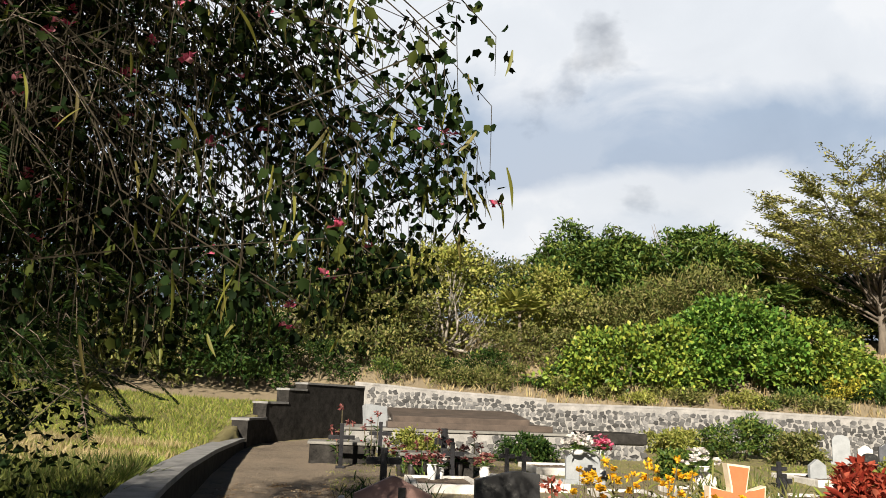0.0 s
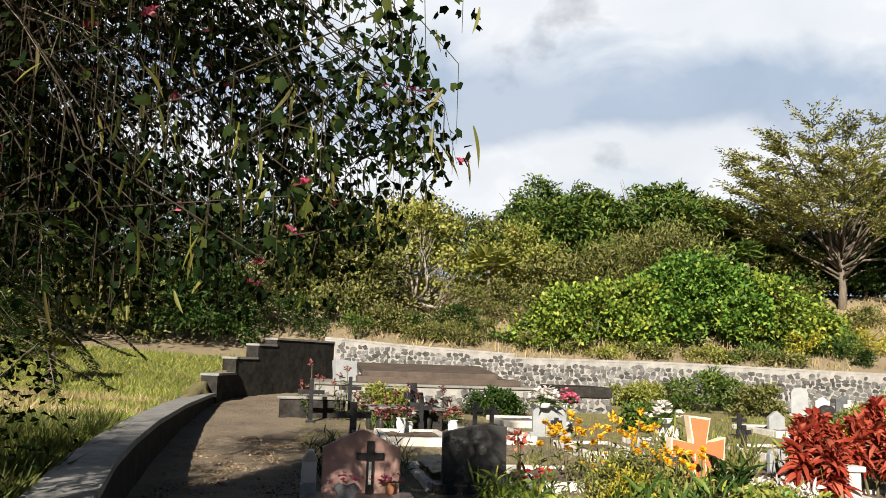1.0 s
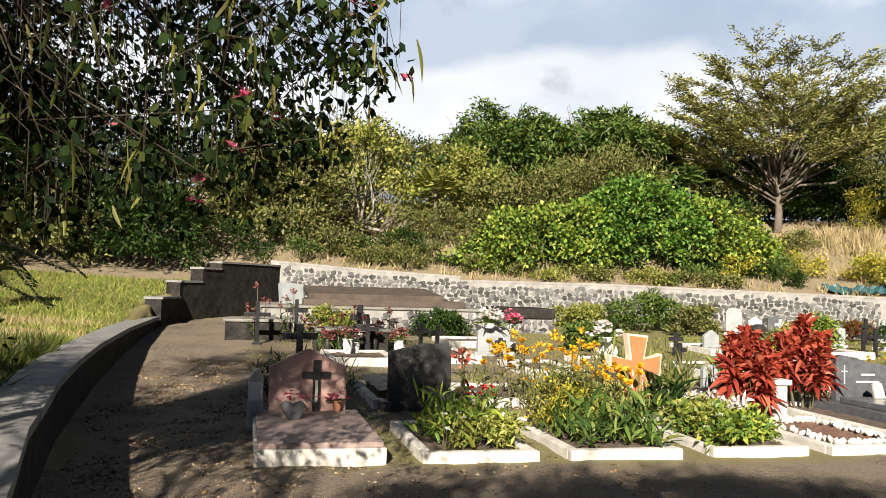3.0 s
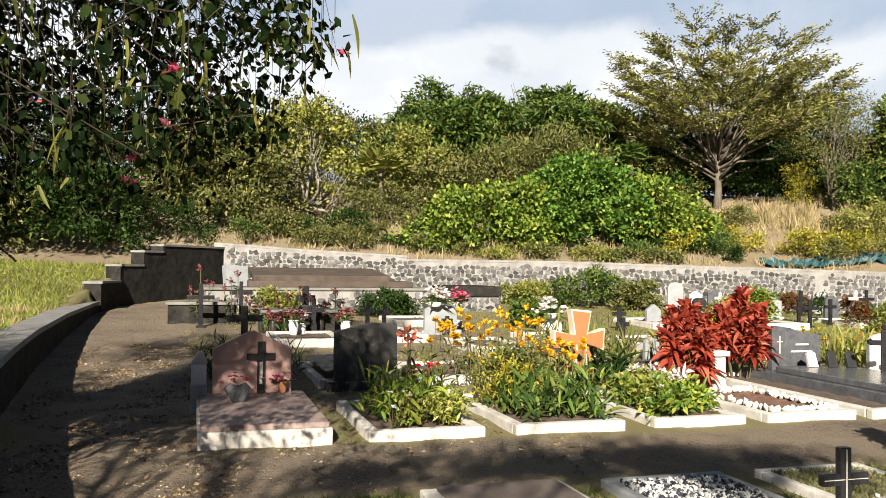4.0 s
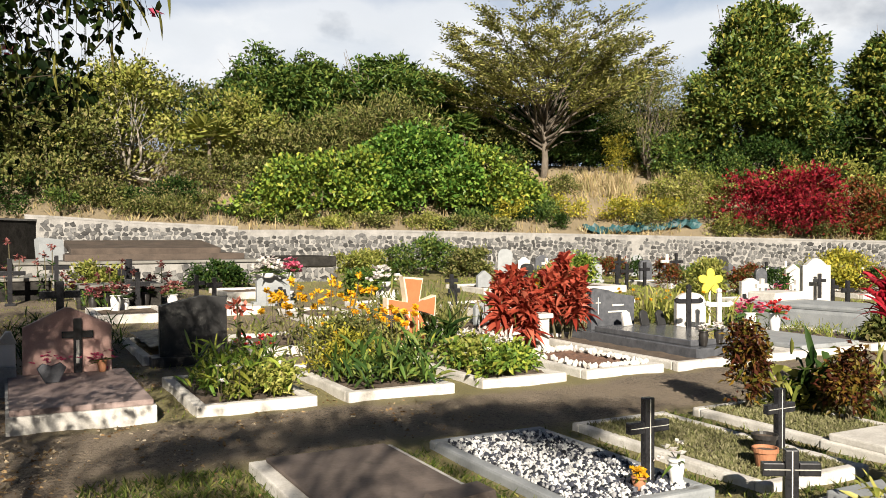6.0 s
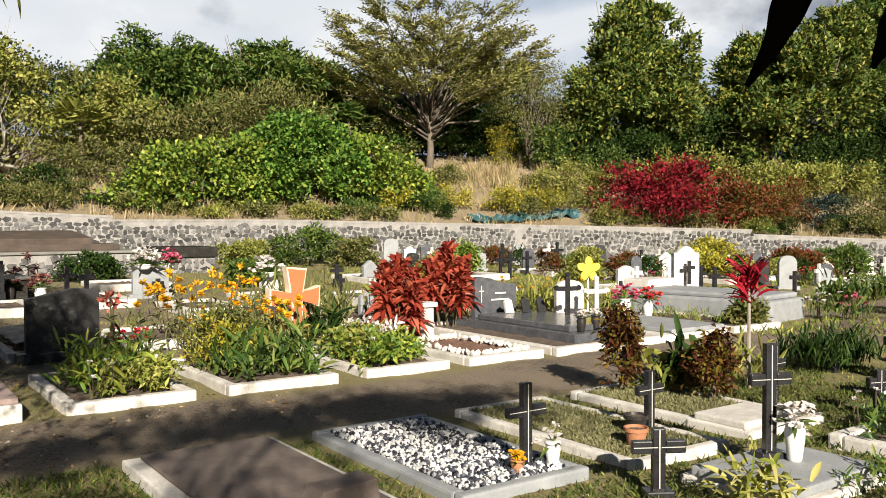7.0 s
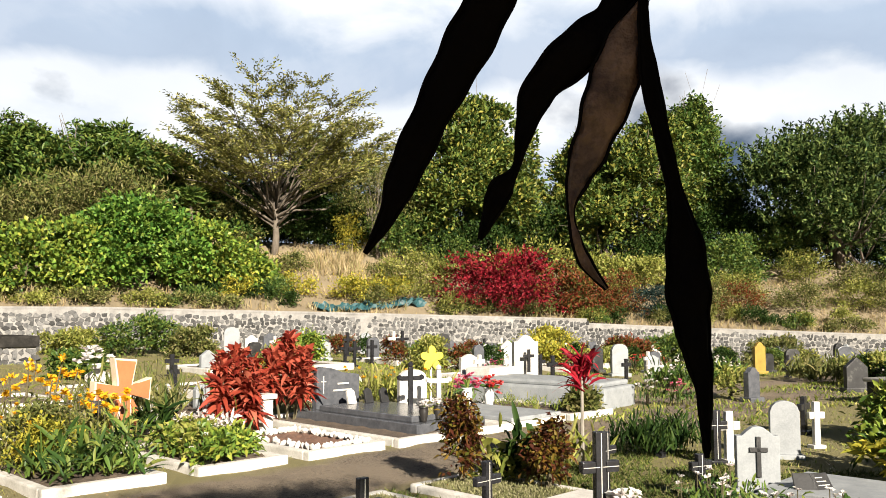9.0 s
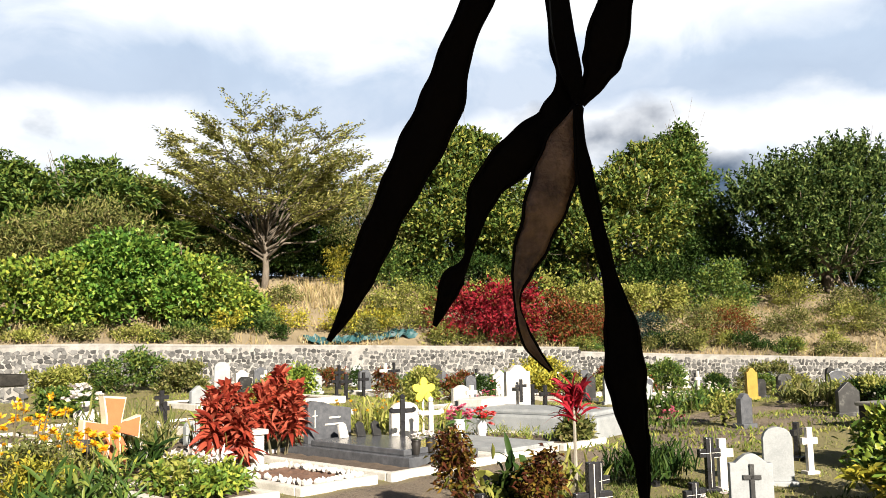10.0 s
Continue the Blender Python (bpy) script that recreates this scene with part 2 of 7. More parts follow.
    "pod": leafy("pod", [(0.0392, 0.049, 0.0098), (0.098, 0.108, 0.0196), (0.176, 0.176, 0.0343), (0.127, 0.103, 0.0392)], 0.5, 0.3),
    # blacker than a dry pod: the crown's shade is put into this colour
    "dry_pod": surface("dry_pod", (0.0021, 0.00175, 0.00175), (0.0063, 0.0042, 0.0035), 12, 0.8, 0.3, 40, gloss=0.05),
    "brown_pod": surface("brown_pod", (0.02, 0.010, 0.007), (0.26, 0.145, 0.095), 34, 0.5, 0.4, 120, spots=(0.008, 0.005, 0.004), spot_scale=22, spot_at=0.6, gloss=0.35),
    "grass": leafy("grass", [(0.08, 0.12, 0.018), (0.14, 0.19, 0.03), (0.23, 0.26, 0.05), (0.36, 0.33, 0.10)], 0.6),
    "dry_grass": leafy("dry_grass", [(0.239, 0.175, 0.0827), (0.367, 0.284, 0.147), (0.496, 0.404, 0.239), (0.276, 0.267, 0.101)], 0.7),
    "weed": leafy("weed", [(0.035, 0.0595, 0.0105), (0.063, 0.091, 0.0175), (0.105, 0.126, 0.028), (0.182, 0.175, 0.063)], 0.6),
    "plot_straw": leafy("plot_straw", [(0.126, 0.133, 0.049), (0.231, 0.224, 0.105), (0.35, 0.322, 0.189), (0.175, 0.196, 0.063)], 0.7),
    "litter": leafy("litter", [(0.112, 0.063, 0.028), (0.21, 0.126, 0.056), (0.315, 0.231, 0.126), (0.385, 0.336, 0.252)], 0.7, 0.1),
    "pink_petal": leafy("pink_petal", [(0.468, 0.0425, 0.119), (0.595, 0.102, 0.187), (0.68, 0.297, 0.357)], 0.5),
    "red_petal": leafy("red_petal", [(0.468, 0.017, 0.017), (0.595, 0.0425, 0.0425), (0.637, 0.17, 0.17)], 0.5),
    "marigold": leafy("marigold", [(0.637, 0.306, 0.0085), (0.722, 0.408, 0.017), (0.765, 0.493, 0.0425)], 0.6),
    "white_petal": leafy("white_petal", [(0.595, 0.578, 0.527), (0.697, 0.68, 0.646), (0.722, 0.595, 0.578)], 0.6),
}


def ground_material():
    m = bpy.data.materials.new("ground_cover")
    m.use_nodes = True
    t = m.node_tree
    bsdf = t.nodes["Principled BSDF"]
    place = node(t, "ShaderNodeTexCoord").outputs["Object"]
    n1 = node(t, "ShaderNodeTexNoise", [("Vector", place), ("Scale", 0.8), ("Detail", 8.0), ("Roughness", 0.65)]).outputs[0]
    n2 = node(t, "ShaderNodeTexNoise", [("Vector", place), ("Scale", 22.0), ("Detail", 6.0), ("Roughness", 0.7)]).outputs[0]
    both = node(t, "ShaderNodeMath", [(0, n1), (1, n2)], operation="ADD").outputs[0]
    n3 = node(t, "ShaderNodeTexNoise", [("Vector", place), ("Scale", 70.0), ("Detail", 3.0), ("Roughness", 0.7)]).outputs[0]
    grit = node(t, "ShaderNodeMath", [(0, node(t, "ShaderNodeMath", [(0, both), (1, 0.6)], operation="MULTIPLY").outputs[0]), (1, node(t, "ShaderNodeMath", [(0, n3), (1, 0.8)], operation="MULTIPLY").outputs[0])], operation="ADD").outputs[0]
    dirt = ramp(t, grit, [(0.74, (0.02, 0.0155, 0.011)), (0.87, (0.082, 0.063, 0.045)), (1.0, (0.21, 0.165, 0.115))])
    grass = ramp(t, both, [(0.40, (0.03, 0.036, 0.012)), (0.55, (0.085, 0.083, 0.03)), (0.70, (0.2, 0.175, 0.07))])
    hill = ramp(t, both, [(0.40, (0.045, 0.036, 0.024)), (0.55, (0.125, 0.098, 0.062)), (0.7, (0.25, 0.2, 0.125))])
    cover = node(t, "ShaderNodeVertexColor", layer_name="cover")
    split = node(t, "ShaderNodeSeparateColor", [(0, cover.outputs[0])])
    rag = lambda s: ramp(t, node(t, "ShaderNodeMath", [(0, s), (1, node(t, "ShaderNodeMath", [(0, n1), (1, 0.5)], operation="SUBTRACT").outputs[0])], operation="ADD").outputs[0], [(0.38, (0, 0, 0)), (0.62, (1, 1, 1))])
    c = node(t, "ShaderNodeMixRGB", [("Fac", rag(split.outputs[0])), (1, dirt), (2, grass)]).outputs[0]
    c = node(t, "ShaderNodeMixRGB", [("Fac", rag(split.outputs[1])), (1, c), (2, hill)]).outputs[0]
    t.links.new(c, bsdf.inputs["Base Color"])
    bsdf.inputs["Roughness"].default_value = 0.95
    t.links.new(node(t, "ShaderNodeBump", [("Height", both), ("Strength", 1.0), ("Distance", 0.05)]).outputs[0], bsdf.inputs["Normal"])
    return m


# ---- the lie of the land ----
WALL_X, WALL_Y = (1.2, 22.0, 34.0, 42.0, 70.0), (29.2, 24.3, 18.0, 10.0, -25.0)
TOP_X = (1.2, 2.9, 4.6, 8.15, 8.16, 13.0, 16.7, 21.5, 30.39, 30.4, 33.8, 40.7, 70.0)
TOP_Z = (2.36, 2.27, 2.14, 1.97, 1.85, 1.85, 1.77, 1.68, 1.44, 1.26, 1.1, 0.75, -0.4)
CURVE_Y = (-14.0, -8.0, -4.0, -1.0, 1.5, 3.0, 4.2, 5.6, 6.8, 8.3, 10.3, 13.0, 17.3, 21.8, 23.3, 24.4, 25.3, 26.2, 28.8, 60.0)
CURVE_X = (-5.5, -2.0, -0.4, 0.3, 0.42, 0.24, 0.03, -0.23, -0.38, -0.59, -0.78, -0.97, -1.12, -1.1, -0.95, -0.65, -0.05, 0.5, 2.25, 2.3)


def clamp(a, lo=0.0, hi=1.0):
    return np.minimum(np.maximum(a, lo), hi)


def ease(a):
    a = clamp(a)
    return a * a * (3 - 2 * a)


def wall_line(x):
    return np.interp(x, WALL_X, WALL_Y)


def curve_line(y):
    return np.interp(y, CURVE_Y, CURVE_X)


def lie(x, y):
    """Height of the ground, for arrays."""
    x, y = np.asarray(x, float), np.asarray(y, float)
    inner = 0.5 * clamp((y - 11) / 15) ** 1.2 * clamp((30 - x) / 15) - 0.45 * clamp((x - 20) / 20)
    lawn = 0.53 + 1.2 * ease((y - 18) / 12) + 0.05 * clamp(-x - 2, 0, 30)
    s = (y - wall_line(x)) * np.where(x < 22, 0.97, np.where(x < 34, 0.88, 0.7))
    hill = np.interp(x, TOP_X, TOP_Z) - 0.12 + 0.33 * clamp(s - 0.2, 0, 11) + 0.1 * clamp(s - 11, 0, 25)
    hill = np.where(s > 0, hill + 0.12 * np.sin(x * 0.9 + 0.4 * y) * clamp(s / 3), hill)
    base = inner + (lawn - inner) * clamp((curve_line(y) - 0.12 - x) / 0.12)
    mix = np.where(x < 2.0, ease((y - 27) / 6), clamp((s - 0.05) / 0.12))
    return base + (hill - base) * mix


# ---- makers ----


def mesh_object(name, bm, material, smooth=False):
    me = bpy.data.meshes.new(name)
    bm.to_mesh(me)
    bm.free()
    me.materials.append(M[material] if isinstance(material, str) else material)
    if smooth:
        me.polygons.foreach_set("use_smooth", [True] * len(me.polygons))
    return new(name, me)


def part(name, bm, material, parent=None, label="", smooth=False):
    ob = mesh_object(name, bm, material, smooth)
    ob.parent = parent
    return tagged(ob, label) if label else ob


def thing(name, x, y, z=None, turn=0.0, label="", category="", group="", kind=""):
    ob = new(name)
    ob.empty_display_size = 0.2
    ob.matrix_basis = pose(x, y, float(lie(x, y)) if z is None else z, 0, 0, turn)
    return tagged(ob, label, category, group, kind)


def box(bm, x0, x1, y0, y1, z0, z1, bevel=0.01, jitter=0.0, rng=None):
    made = bmesh.ops.create_cube(bm, size=1.0)["verts"]
    for v in made:
        v.co = Vector((x0 + (v.co.x + 0.5) * (x1 - x0), y0 + (v.co.y + 0.5) * (y1 - y0), z0 + (v.co.z + 0.5) * (z1 - z0)))
    if bevel:
        edges = {e for v in made for e in v.link_edges}
        bmesh.ops.bevel(bm, geom=list(edges), offset=bevel, segments=2, profile=0.6, affect="EDGES")
    return bm


def boxed(*a, **k):
    return box(bmesh.new(), *a, **k)


def prism(outline, y0, y1, bevel=0.008):
    """An upright plate: an outline in x and z, drawn out along y."""
    bm = bmesh.new()
    front = [bm.verts.new((x, y0, z)) for x, z in outline]
    back = [bm.verts.new((x, y1, z)) for x, z in outline]
    bm.faces.new(front)
    bm.faces.new(back[::-1])
    k = len(outline)
    for i in range(k):
        bm.faces.new((front[i], back[i], back[(i + 1) % k], front[(i + 1) % k]))
    bmesh.ops.recalc_face_normals(bm, faces=bm.faces)
    if bevel:
        bmesh.ops.bevel(bm, geom=list(bm.edges), offset=bevel, segments=2, profile=0.6, affect="EDGES")
    return bm


def lathe(profile, steps=20, bm=None, at=(0, 0, 0)):
    bm = bm or bmesh.new()
    rings = []
    for r, z in profile:
        rings.append([bm.verts.new((at[0] + r * math.cos(2 * math.pi * i / steps), at[1] + r * math.sin(2 * math.pi * i / steps), at[2] + z)) for i in range(steps)])
    for a, b in zip(rings, rings[1:]):
        for i in range(steps):
            bm.faces.new((a[i], a[(i + 1) % steps], b[(i + 1) % steps], b[i]))
    bm.faces.new(rings[0][::-1])
    bm.faces.new(rings[-1])
    return bm


def limb(bm, pts, radii, sides=7):
    """A tapered round limb along points."""
    rings = []
    radii = [float(r) for r in radii]
    for i, p in enumerate(pts):
        p = Vector(p)
        d = (Vector(pts[min(i + 1, len(pts) - 1)]) - Vector(pts[max(i - 1, 0)])).normalized()
        u = d.orthogonal().normalized() if abs(d.x) < 0.9 else d.cross(Vector((0, 1, 0))).normalized()
        w = d.cross(u)
        rings.append([bm.verts.new(p + radii[i] * (math.cos(2 * math.pi * k / sides) * u + math.sin(2 * math.pi * k / sides) * w)) for k in range(sides)])
    for a, b in zip(rings, rings[1:]):
        best = min(range(sides), key=lambda s: (a[0].co - b[s].co).length)
        for k in range(sides):
            bm.faces.new((a[k], a[(k + 1) % sides], b[(k + 1 + best) % sides], b[(k + best) % sides]))
    bm.faces.new(rings[0][::-1])
    bm.faces.new(rings[-1])


def unit(a):
    return a / np.maximum(np.linalg.norm(a, axis=1, keepdims=True), 1e-6)


def blades(name, P, D, L, W, material, parent=None, rng=None, fold=0.25, droop=0.0, wide=0.5):
    """Many leaves in one mesh: from each point P a leaf along D, L long and W wide, folded at its midrib; droop bends its tip down."""
    rng = rng or np.random.default_rng(1)
    n = len(P)
    L, W = np.broadcast_to(L, (n,))[:, None], np.broadcast_to(W, (n,))[:, None]
    D = unit(np.asarray(D, float))
    S = unit(np.cross(D, rng.normal(size=(n, 3)) * 0.6 + (0, 0, 1)))
    N = np.cross(S, D)
    down = np.array((0, 0, -1.0))
    mid = P + D * L * wide + down * droop * L * 0.3
    tip = P + D * L + down * droop * L
    V = np.stack((P, mid + S * W * 0.5 + N * W * fold, tip, mid - S * W * 0.5 + N * W * fold), 1).reshape(-1, 3)
    base = np.arange(n)[:, None] * 4
    T = np.concatenate((base + (0, 1, 2), base + (0, 2, 3)), 1).reshape(-1)
    me = bpy.data.meshes.new(name)
    me.vertices.add(len(V))
    me.vertices.foreach_set("co", V.astype(np.float32).reshape(-1))
    me.loops.add(len(T))
    me.loops.foreach_set("vertex_index", T.astype(np.int32))
    me.polygons.add(len(T) // 3)
    me.polygons.foreach_set("loop_start", np.arange(0, len(T), 3, dtype=np.int32))
    me.polygons.foreach_set("loop_total", np.full(len(T) // 3, 3, dtype=np.int32))
    me.update(calc_edges=True)
    me.materials.append(M[material])
    ob = new(name, me)
    ob.parent = parent
    return ob


def lobes(name, P, D, L, W, material, parent=None, rng=None):
    """Broad two-lobed leaves, six corners each, folded at the midrib."""
    rng = rng or np.random.default_rng(1)
    n = len(P)
    L, W = np.broadcast_to(L, (n,))[:, None], np.broadcast_to(W, (n,))[:, None]
    D = unit(np.asarray(D, float))
    S = unit(np.cross(D, rng.normal(size=(n, 3)) + (0, 0, 0.5)))
    N = np.cross(S, D)
    rows = [(0, 0, 0), (0.35, 0.5, 0.16), (1.0, 0.3, 0.12), (0.82, 0, 0), (1.0, -0.3, 0.12), (0.35, -0.5, 0.16)]
    V = np.stack([P + D * L * a + S * W * b + N * W * c for a, b, c in rows], 1).reshape(-1, 3)
    i = np.arange(n)[:, None] * 6
    return quads(name, V, np.concatenate((i + (0, 1, 2, 3), i + (0, 3, 4, 5)), 1).reshape(-1, 4), material, parent)


def quads(name, V, Q, material, parent=None):
    me = bpy.data.meshes.new(name)
    me.vertices.add(len(V))
    me.vertices.foreach_set("co", V.astype(np.float32).reshape(-1))
    me.loops.add(Q.size)
    me.loops.foreach_set("vertex_index", Q.astype(np.int32).reshape(-1))
    me.polygons.add(len(Q))
    me.polygons.foreach_set("loop_start", np.arange(0, Q.size, 4, dtype=np.int32))
    me.polygons.foreach_set("loop_total", np.full(len(Q), 4, dtype=np.int32))
    me.update(calc_edges=True)
    me.materials.append(M[material])
    ob = new(name, me)
    ob.parent = parent
    return ob


def straps(name, P, D, L, W, material, parent=None, rng=None, droop=0.5, k=5, taper=0.9, curl=0.0):
    """Long bent leaves or pods: strips of k lengths that arch over and narrow to the tip."""
    rng = rng or np.random.default_rng(1)
    n = len(P)
    L, W = np.broadcast_to(L, (n,))[:, None], np.broadcast_to(W, (n,))[:, None]
    droop = np.broadcast_to(droop, (n,))[:, None]
    D = unit(np.asarray(D, float))
    S = unit(np.cross(D, rng.normal(size=(n, 3)) * 0.5 + (0, 0, 1)))
    U = np.cross(S, D)
    cols = []
    for j in range(k + 1):
        f = j / k
        c = P + D * L * f + np.array((0, 0, -1.0)) * droop * L * f * f + S * curl * L * math.sin(3 * f)
        w = W * 0.5 * max(0.04, math.sin(math.pi * (0.12 + 0.88 * f)) ** taper)
        cols += [c + S * w + U * w * 0.35, c, c - S * w + U * w * 0.35]
    V = np.stack(cols, 1).reshape(-1, 3)
    i = np.arange(n)[:, None] * 3 * (k + 1)
    Q = np.concatenate([i + 3 * j + o for j in range(k) for o in (np.array((0, 1, 4, 3)), np.array((1, 2, 5, 4)))], 1).reshape(-1, 4)
    return quads(name, V, Q, material, parent)


def tufts(rng, blobs, clusters, each, spread, inside=0.25, ragged=0.18, gaps=None):
    """Points and outward ways for a crown: clumps spread over uneven ellipsoids (centre, radii), some of them inside."""
    weight = np.array([b[1][0] * b[1][1] + b[1][2] * (b[1][0] + b[1][1]) for b in blobs])
    pick = rng.choice(len(blobs), clusters, p=weight / weight.sum())
    c = np.array([b[0] for b in blobs], float)[pick]
    r = np.array([b[1] for b in blobs], float)[pick]
    way = unit(rng.normal(size=(clusters, 3)))
    way[:, 2] = np.where(way[:, 2] < -0.5, -way[:, 2], way[:, 2])
    reach = np.where(rng.random(clusters) < inside, rng.uniform(0.45, 0.85, clusters), 1 + rng.normal(size=clusters) * ragged * 0.5)
    C = c + way * r * reach[:, None]
    if gaps is not None:
        # hollows between the clumps
        k = unit(rng.normal(size=(3, 5))) * 7.5 / (r.mean() + 0.25)
        C_keep = np.sin(C @ k + rng.uniform(0, 6.3, 5)).sum(1) > gaps
        C, way = C[C_keep], way[C_keep]
        clusters = len(C)
    P = np.repeat(C, each, 0) + rng.normal(size=(clusters * each, 3)) * spread * (1, 1, 0.7)
    D = np.repeat(way, each, 0) + rng.normal(size=(clusters * each, 3)) * 0.8
    return P, D


def lumpy(rng, blobs, k=7, f=(0.28, 0.5)):
    """The blobs with smaller ones budding from their skins, for an uneven outline."""
    out = list(blobs)
    for c, r in blobs:
        for _ in range(k):
            w = rng.normal(size=3)
            w /= np.linalg.norm(w)
            w[2] = abs(w[2]) if w[2] < -0.3 else w[2]
            g = rng.uniform(*f)
            out.append((tuple(np.array(c) + w * np.array(r) * 1.0), tuple(np.array(r) * g)))
    return out


def woody(parent, rng, material, height, radius, tops, lean=(0, 0), fork=0.3):
    """A tapered trunk and limbs that reach for the tops (local points)."""
    bm = bmesh.new()
    fork_at = Vector((lean[0] * fork, lean[1] * fork, height * fork))
    limb(bm, [(0, 0, -0.2), (lean[0] * fork * 0.5, lean[1] * fork * 0.4, height * fork * 0.5), fork_at], [radius * 1.3, radius, radius * 0.85], 9)
    part("trunk", bm, material, parent, smooth=True)
    for k, top in enumerate(tops):
        top = Vector(top)
        bm = bmesh.new()
        pts, radii = [], []
        side = Vector(rng.normal(size=3) * 0.08 * height)
        for i in range(6):
            f = i / 5
            p = fork_at.lerp(top, f) + side * math.sin(math.pi * f) + Vector((0, 0, -0.12 * height * math.sin(math.pi * f) * (1 if k % 2 else 0.3)))
            pts.append(p)
            radii.append(radius * (0.62 * (1 - f) + 0.08))
        limb(bm, pts, radii, 6)
        for i in range(2, 6):
            for _ in range(2):
                d = Vector(rng.normal(size=3)) * 0.5 + Vector((0, 0, 0.6)) + (top - fork_at).normalized()
                q = pts[i]
                limb(bm, [q, q + d * 0.09 * height, q + d * 0.2 * height + Vector((0, 0, 0.02 * height))], [radii[i] * 0.6, radii[i] * 0.4, 0.01], 4)
        part("limb", bm, material, parent, smooth=True)


def shrub(name, x, y, blobs, clusters, each, spread, L, W, material, label, category="bush", seed=1, droop=0.1, inside=0.3, group="", stems=4, z=None, ragged=0.25):
    """A bush: a few stems and a crown of separate leaves. Blobs are local to the foot."""
    rng = np.random.default_rng(seed)
    ob = thing(name, x, y, z, 0, label, category, group)
    P, D = tufts(rng, lumpy(rng, blobs, 5), clusters, each, spread, inside, ragged, -0.75)
    keep = P[:, 2] > 0.02
    P, D = P[keep], D[keep]
    blades("crown", P, D + (0, 0, 0.25), L * rng.uniform(0.6, 1.25, len(P)), W * rng.uniform(0.7, 1.2, len(P)), material, ob, rng, droop=droop)
    bm = bmesh.new()
    for k in range(stems):
        b = blobs[k % len(blobs)]
        top = Vector(b[0]) + Vector(rng.normal(size=3) * 0.3) * b[1][0]
        limb(bm, [(b[0][0] * 0.5, b[0][1] * 0.5, -0.05), (b[0][0] * 0.7 + 0.03 * k, b[0][1] * 0.7, max(0.1, top.z * 0.5)), (top.x, top.y, max(0.15, top.z))], [0.03 + 0.02 * b[1][2], 0.02 + 0.01 * b[1][2], 0.008], 5)
    tagged(part("stem", bm, "stem", ob), kind="stuff")
    return ob


def tree(name, x, y, height, radius, blobs, clusters, each, spread, L, W, leaf, bark, label, seed=1, droop=0.1, fork=0.3, inside=0.3, lean=(0, 0), z=None, limbs=7):
    rng = np.random.default_rng(seed)
    ob = thing(name, x, y, z, 0, label, "tree")
    tops = [Vector(b[0]) + Vector(rng.normal(size=3) * 0.3) * b[1][0] for b in (blobs * 3)[:limbs]]
    woody(ob, rng, bark, height, radius, tops, lean, fork)
    P, D = tufts(rng, lumpy(rng, blobs, 10, (0.25, 0.45)), clusters, each, spread, inside, 0.3, -1.0)
    blades("crown", P, D + (0, 0, 0.2), L * rng.uniform(0.6, 1.25, len(P)), W * rng.uniform(0.7, 1.2, len(P)), leaf, ob, rng, droop=droop)
    return ob


# ---- ground ----


def build_ground():
    def steps(*spans):
        out = []
        for a, b, n in spans:
            out += list(np.linspace(a, b, n, endpoint=False))
        return np.array(out)
    xs = steps((-2500, -300, 5), (-300, -40, 6), (-40, -8, 24), (-8, 3, 92), (3, 45, 210), (45, 70, 40), (70, 300, 12), (300, 2500, 6))
    ys = steps((-2500, -300, 5), (-300, -30, 8), (-30, -6, 16), (-6, 8, 48), (8, 30, 160), (30, 48, 40), (48, 300, 14), (300, 2500, 6))
    X, Y = np.meshgrid(xs, ys)
    rng = np.random.default_rng(5)
    Z = lie(X, Y)
    near = (np.abs(X - 15) < 45) & (np.abs(Y - 15) < 35)
    Z = Z + np.where(near, 0.012 * np.sin(X * 5.1 + 1.7 * np.sin(Y * 3)) * np.sin(Y * 4.3 + X) + rng.normal(size=X.shape) * 0.004, 0)
    nx, ny = len(xs), len(ys)
    V = np.stack((X, Y, Z), -1).reshape(-1, 3)
    i = (np.arange(ny - 1)[:, None] * nx + np.arange(nx - 1)).reshape(-1)
    F = np.stack((i, i + 1, i + 1 + nx, i + nx), 1)
    me = bpy.data.meshes.new("ground")
    me.from_pydata(V.tolist(), [], F.tolist())
    me.polygons.foreach_set("use_smooth", [True] * len(me.polygons))
    x, y = V[:, 0], V[:, 1]
    left = x < curve_line(y) - 0.1
    back = (y > wall_line(x)) & (x > 1.2)
    path = np.maximum(ease(1 - np.abs(y - 6.35) / 1.3), ease(1 - np.abs(x - curve_line(y) - 1.1) / 1.6) * (y > 3))
    path = np.maximum(path, ease(1 - np.abs(y - 8.2) / 0.8) * (x > 14))
    worn = (x < 8) & (y > 9) & (y < 22)
    grass = np.where(left, 0.95, np.where(worn, 0.42, 0.75) * (1 - path))
    hill = np.where(back | ((x < 1.3) & (y > 27)), 1.0, 0.0)
    col = np.stack((grass, hill, 0 * x, np.ones_like(x)), 1).astype(np.float32)
    layer = me.color_attributes.new("cover", "FLOAT_COLOR", "POINT")
    layer.data.foreach_set("color", col.reshape(-1))
    me.materials.append(ground_material())
    return tagged(new("ground", me), "dirt paths, rough grass and a dry hillside", "ground", kind="structure")


build_ground()


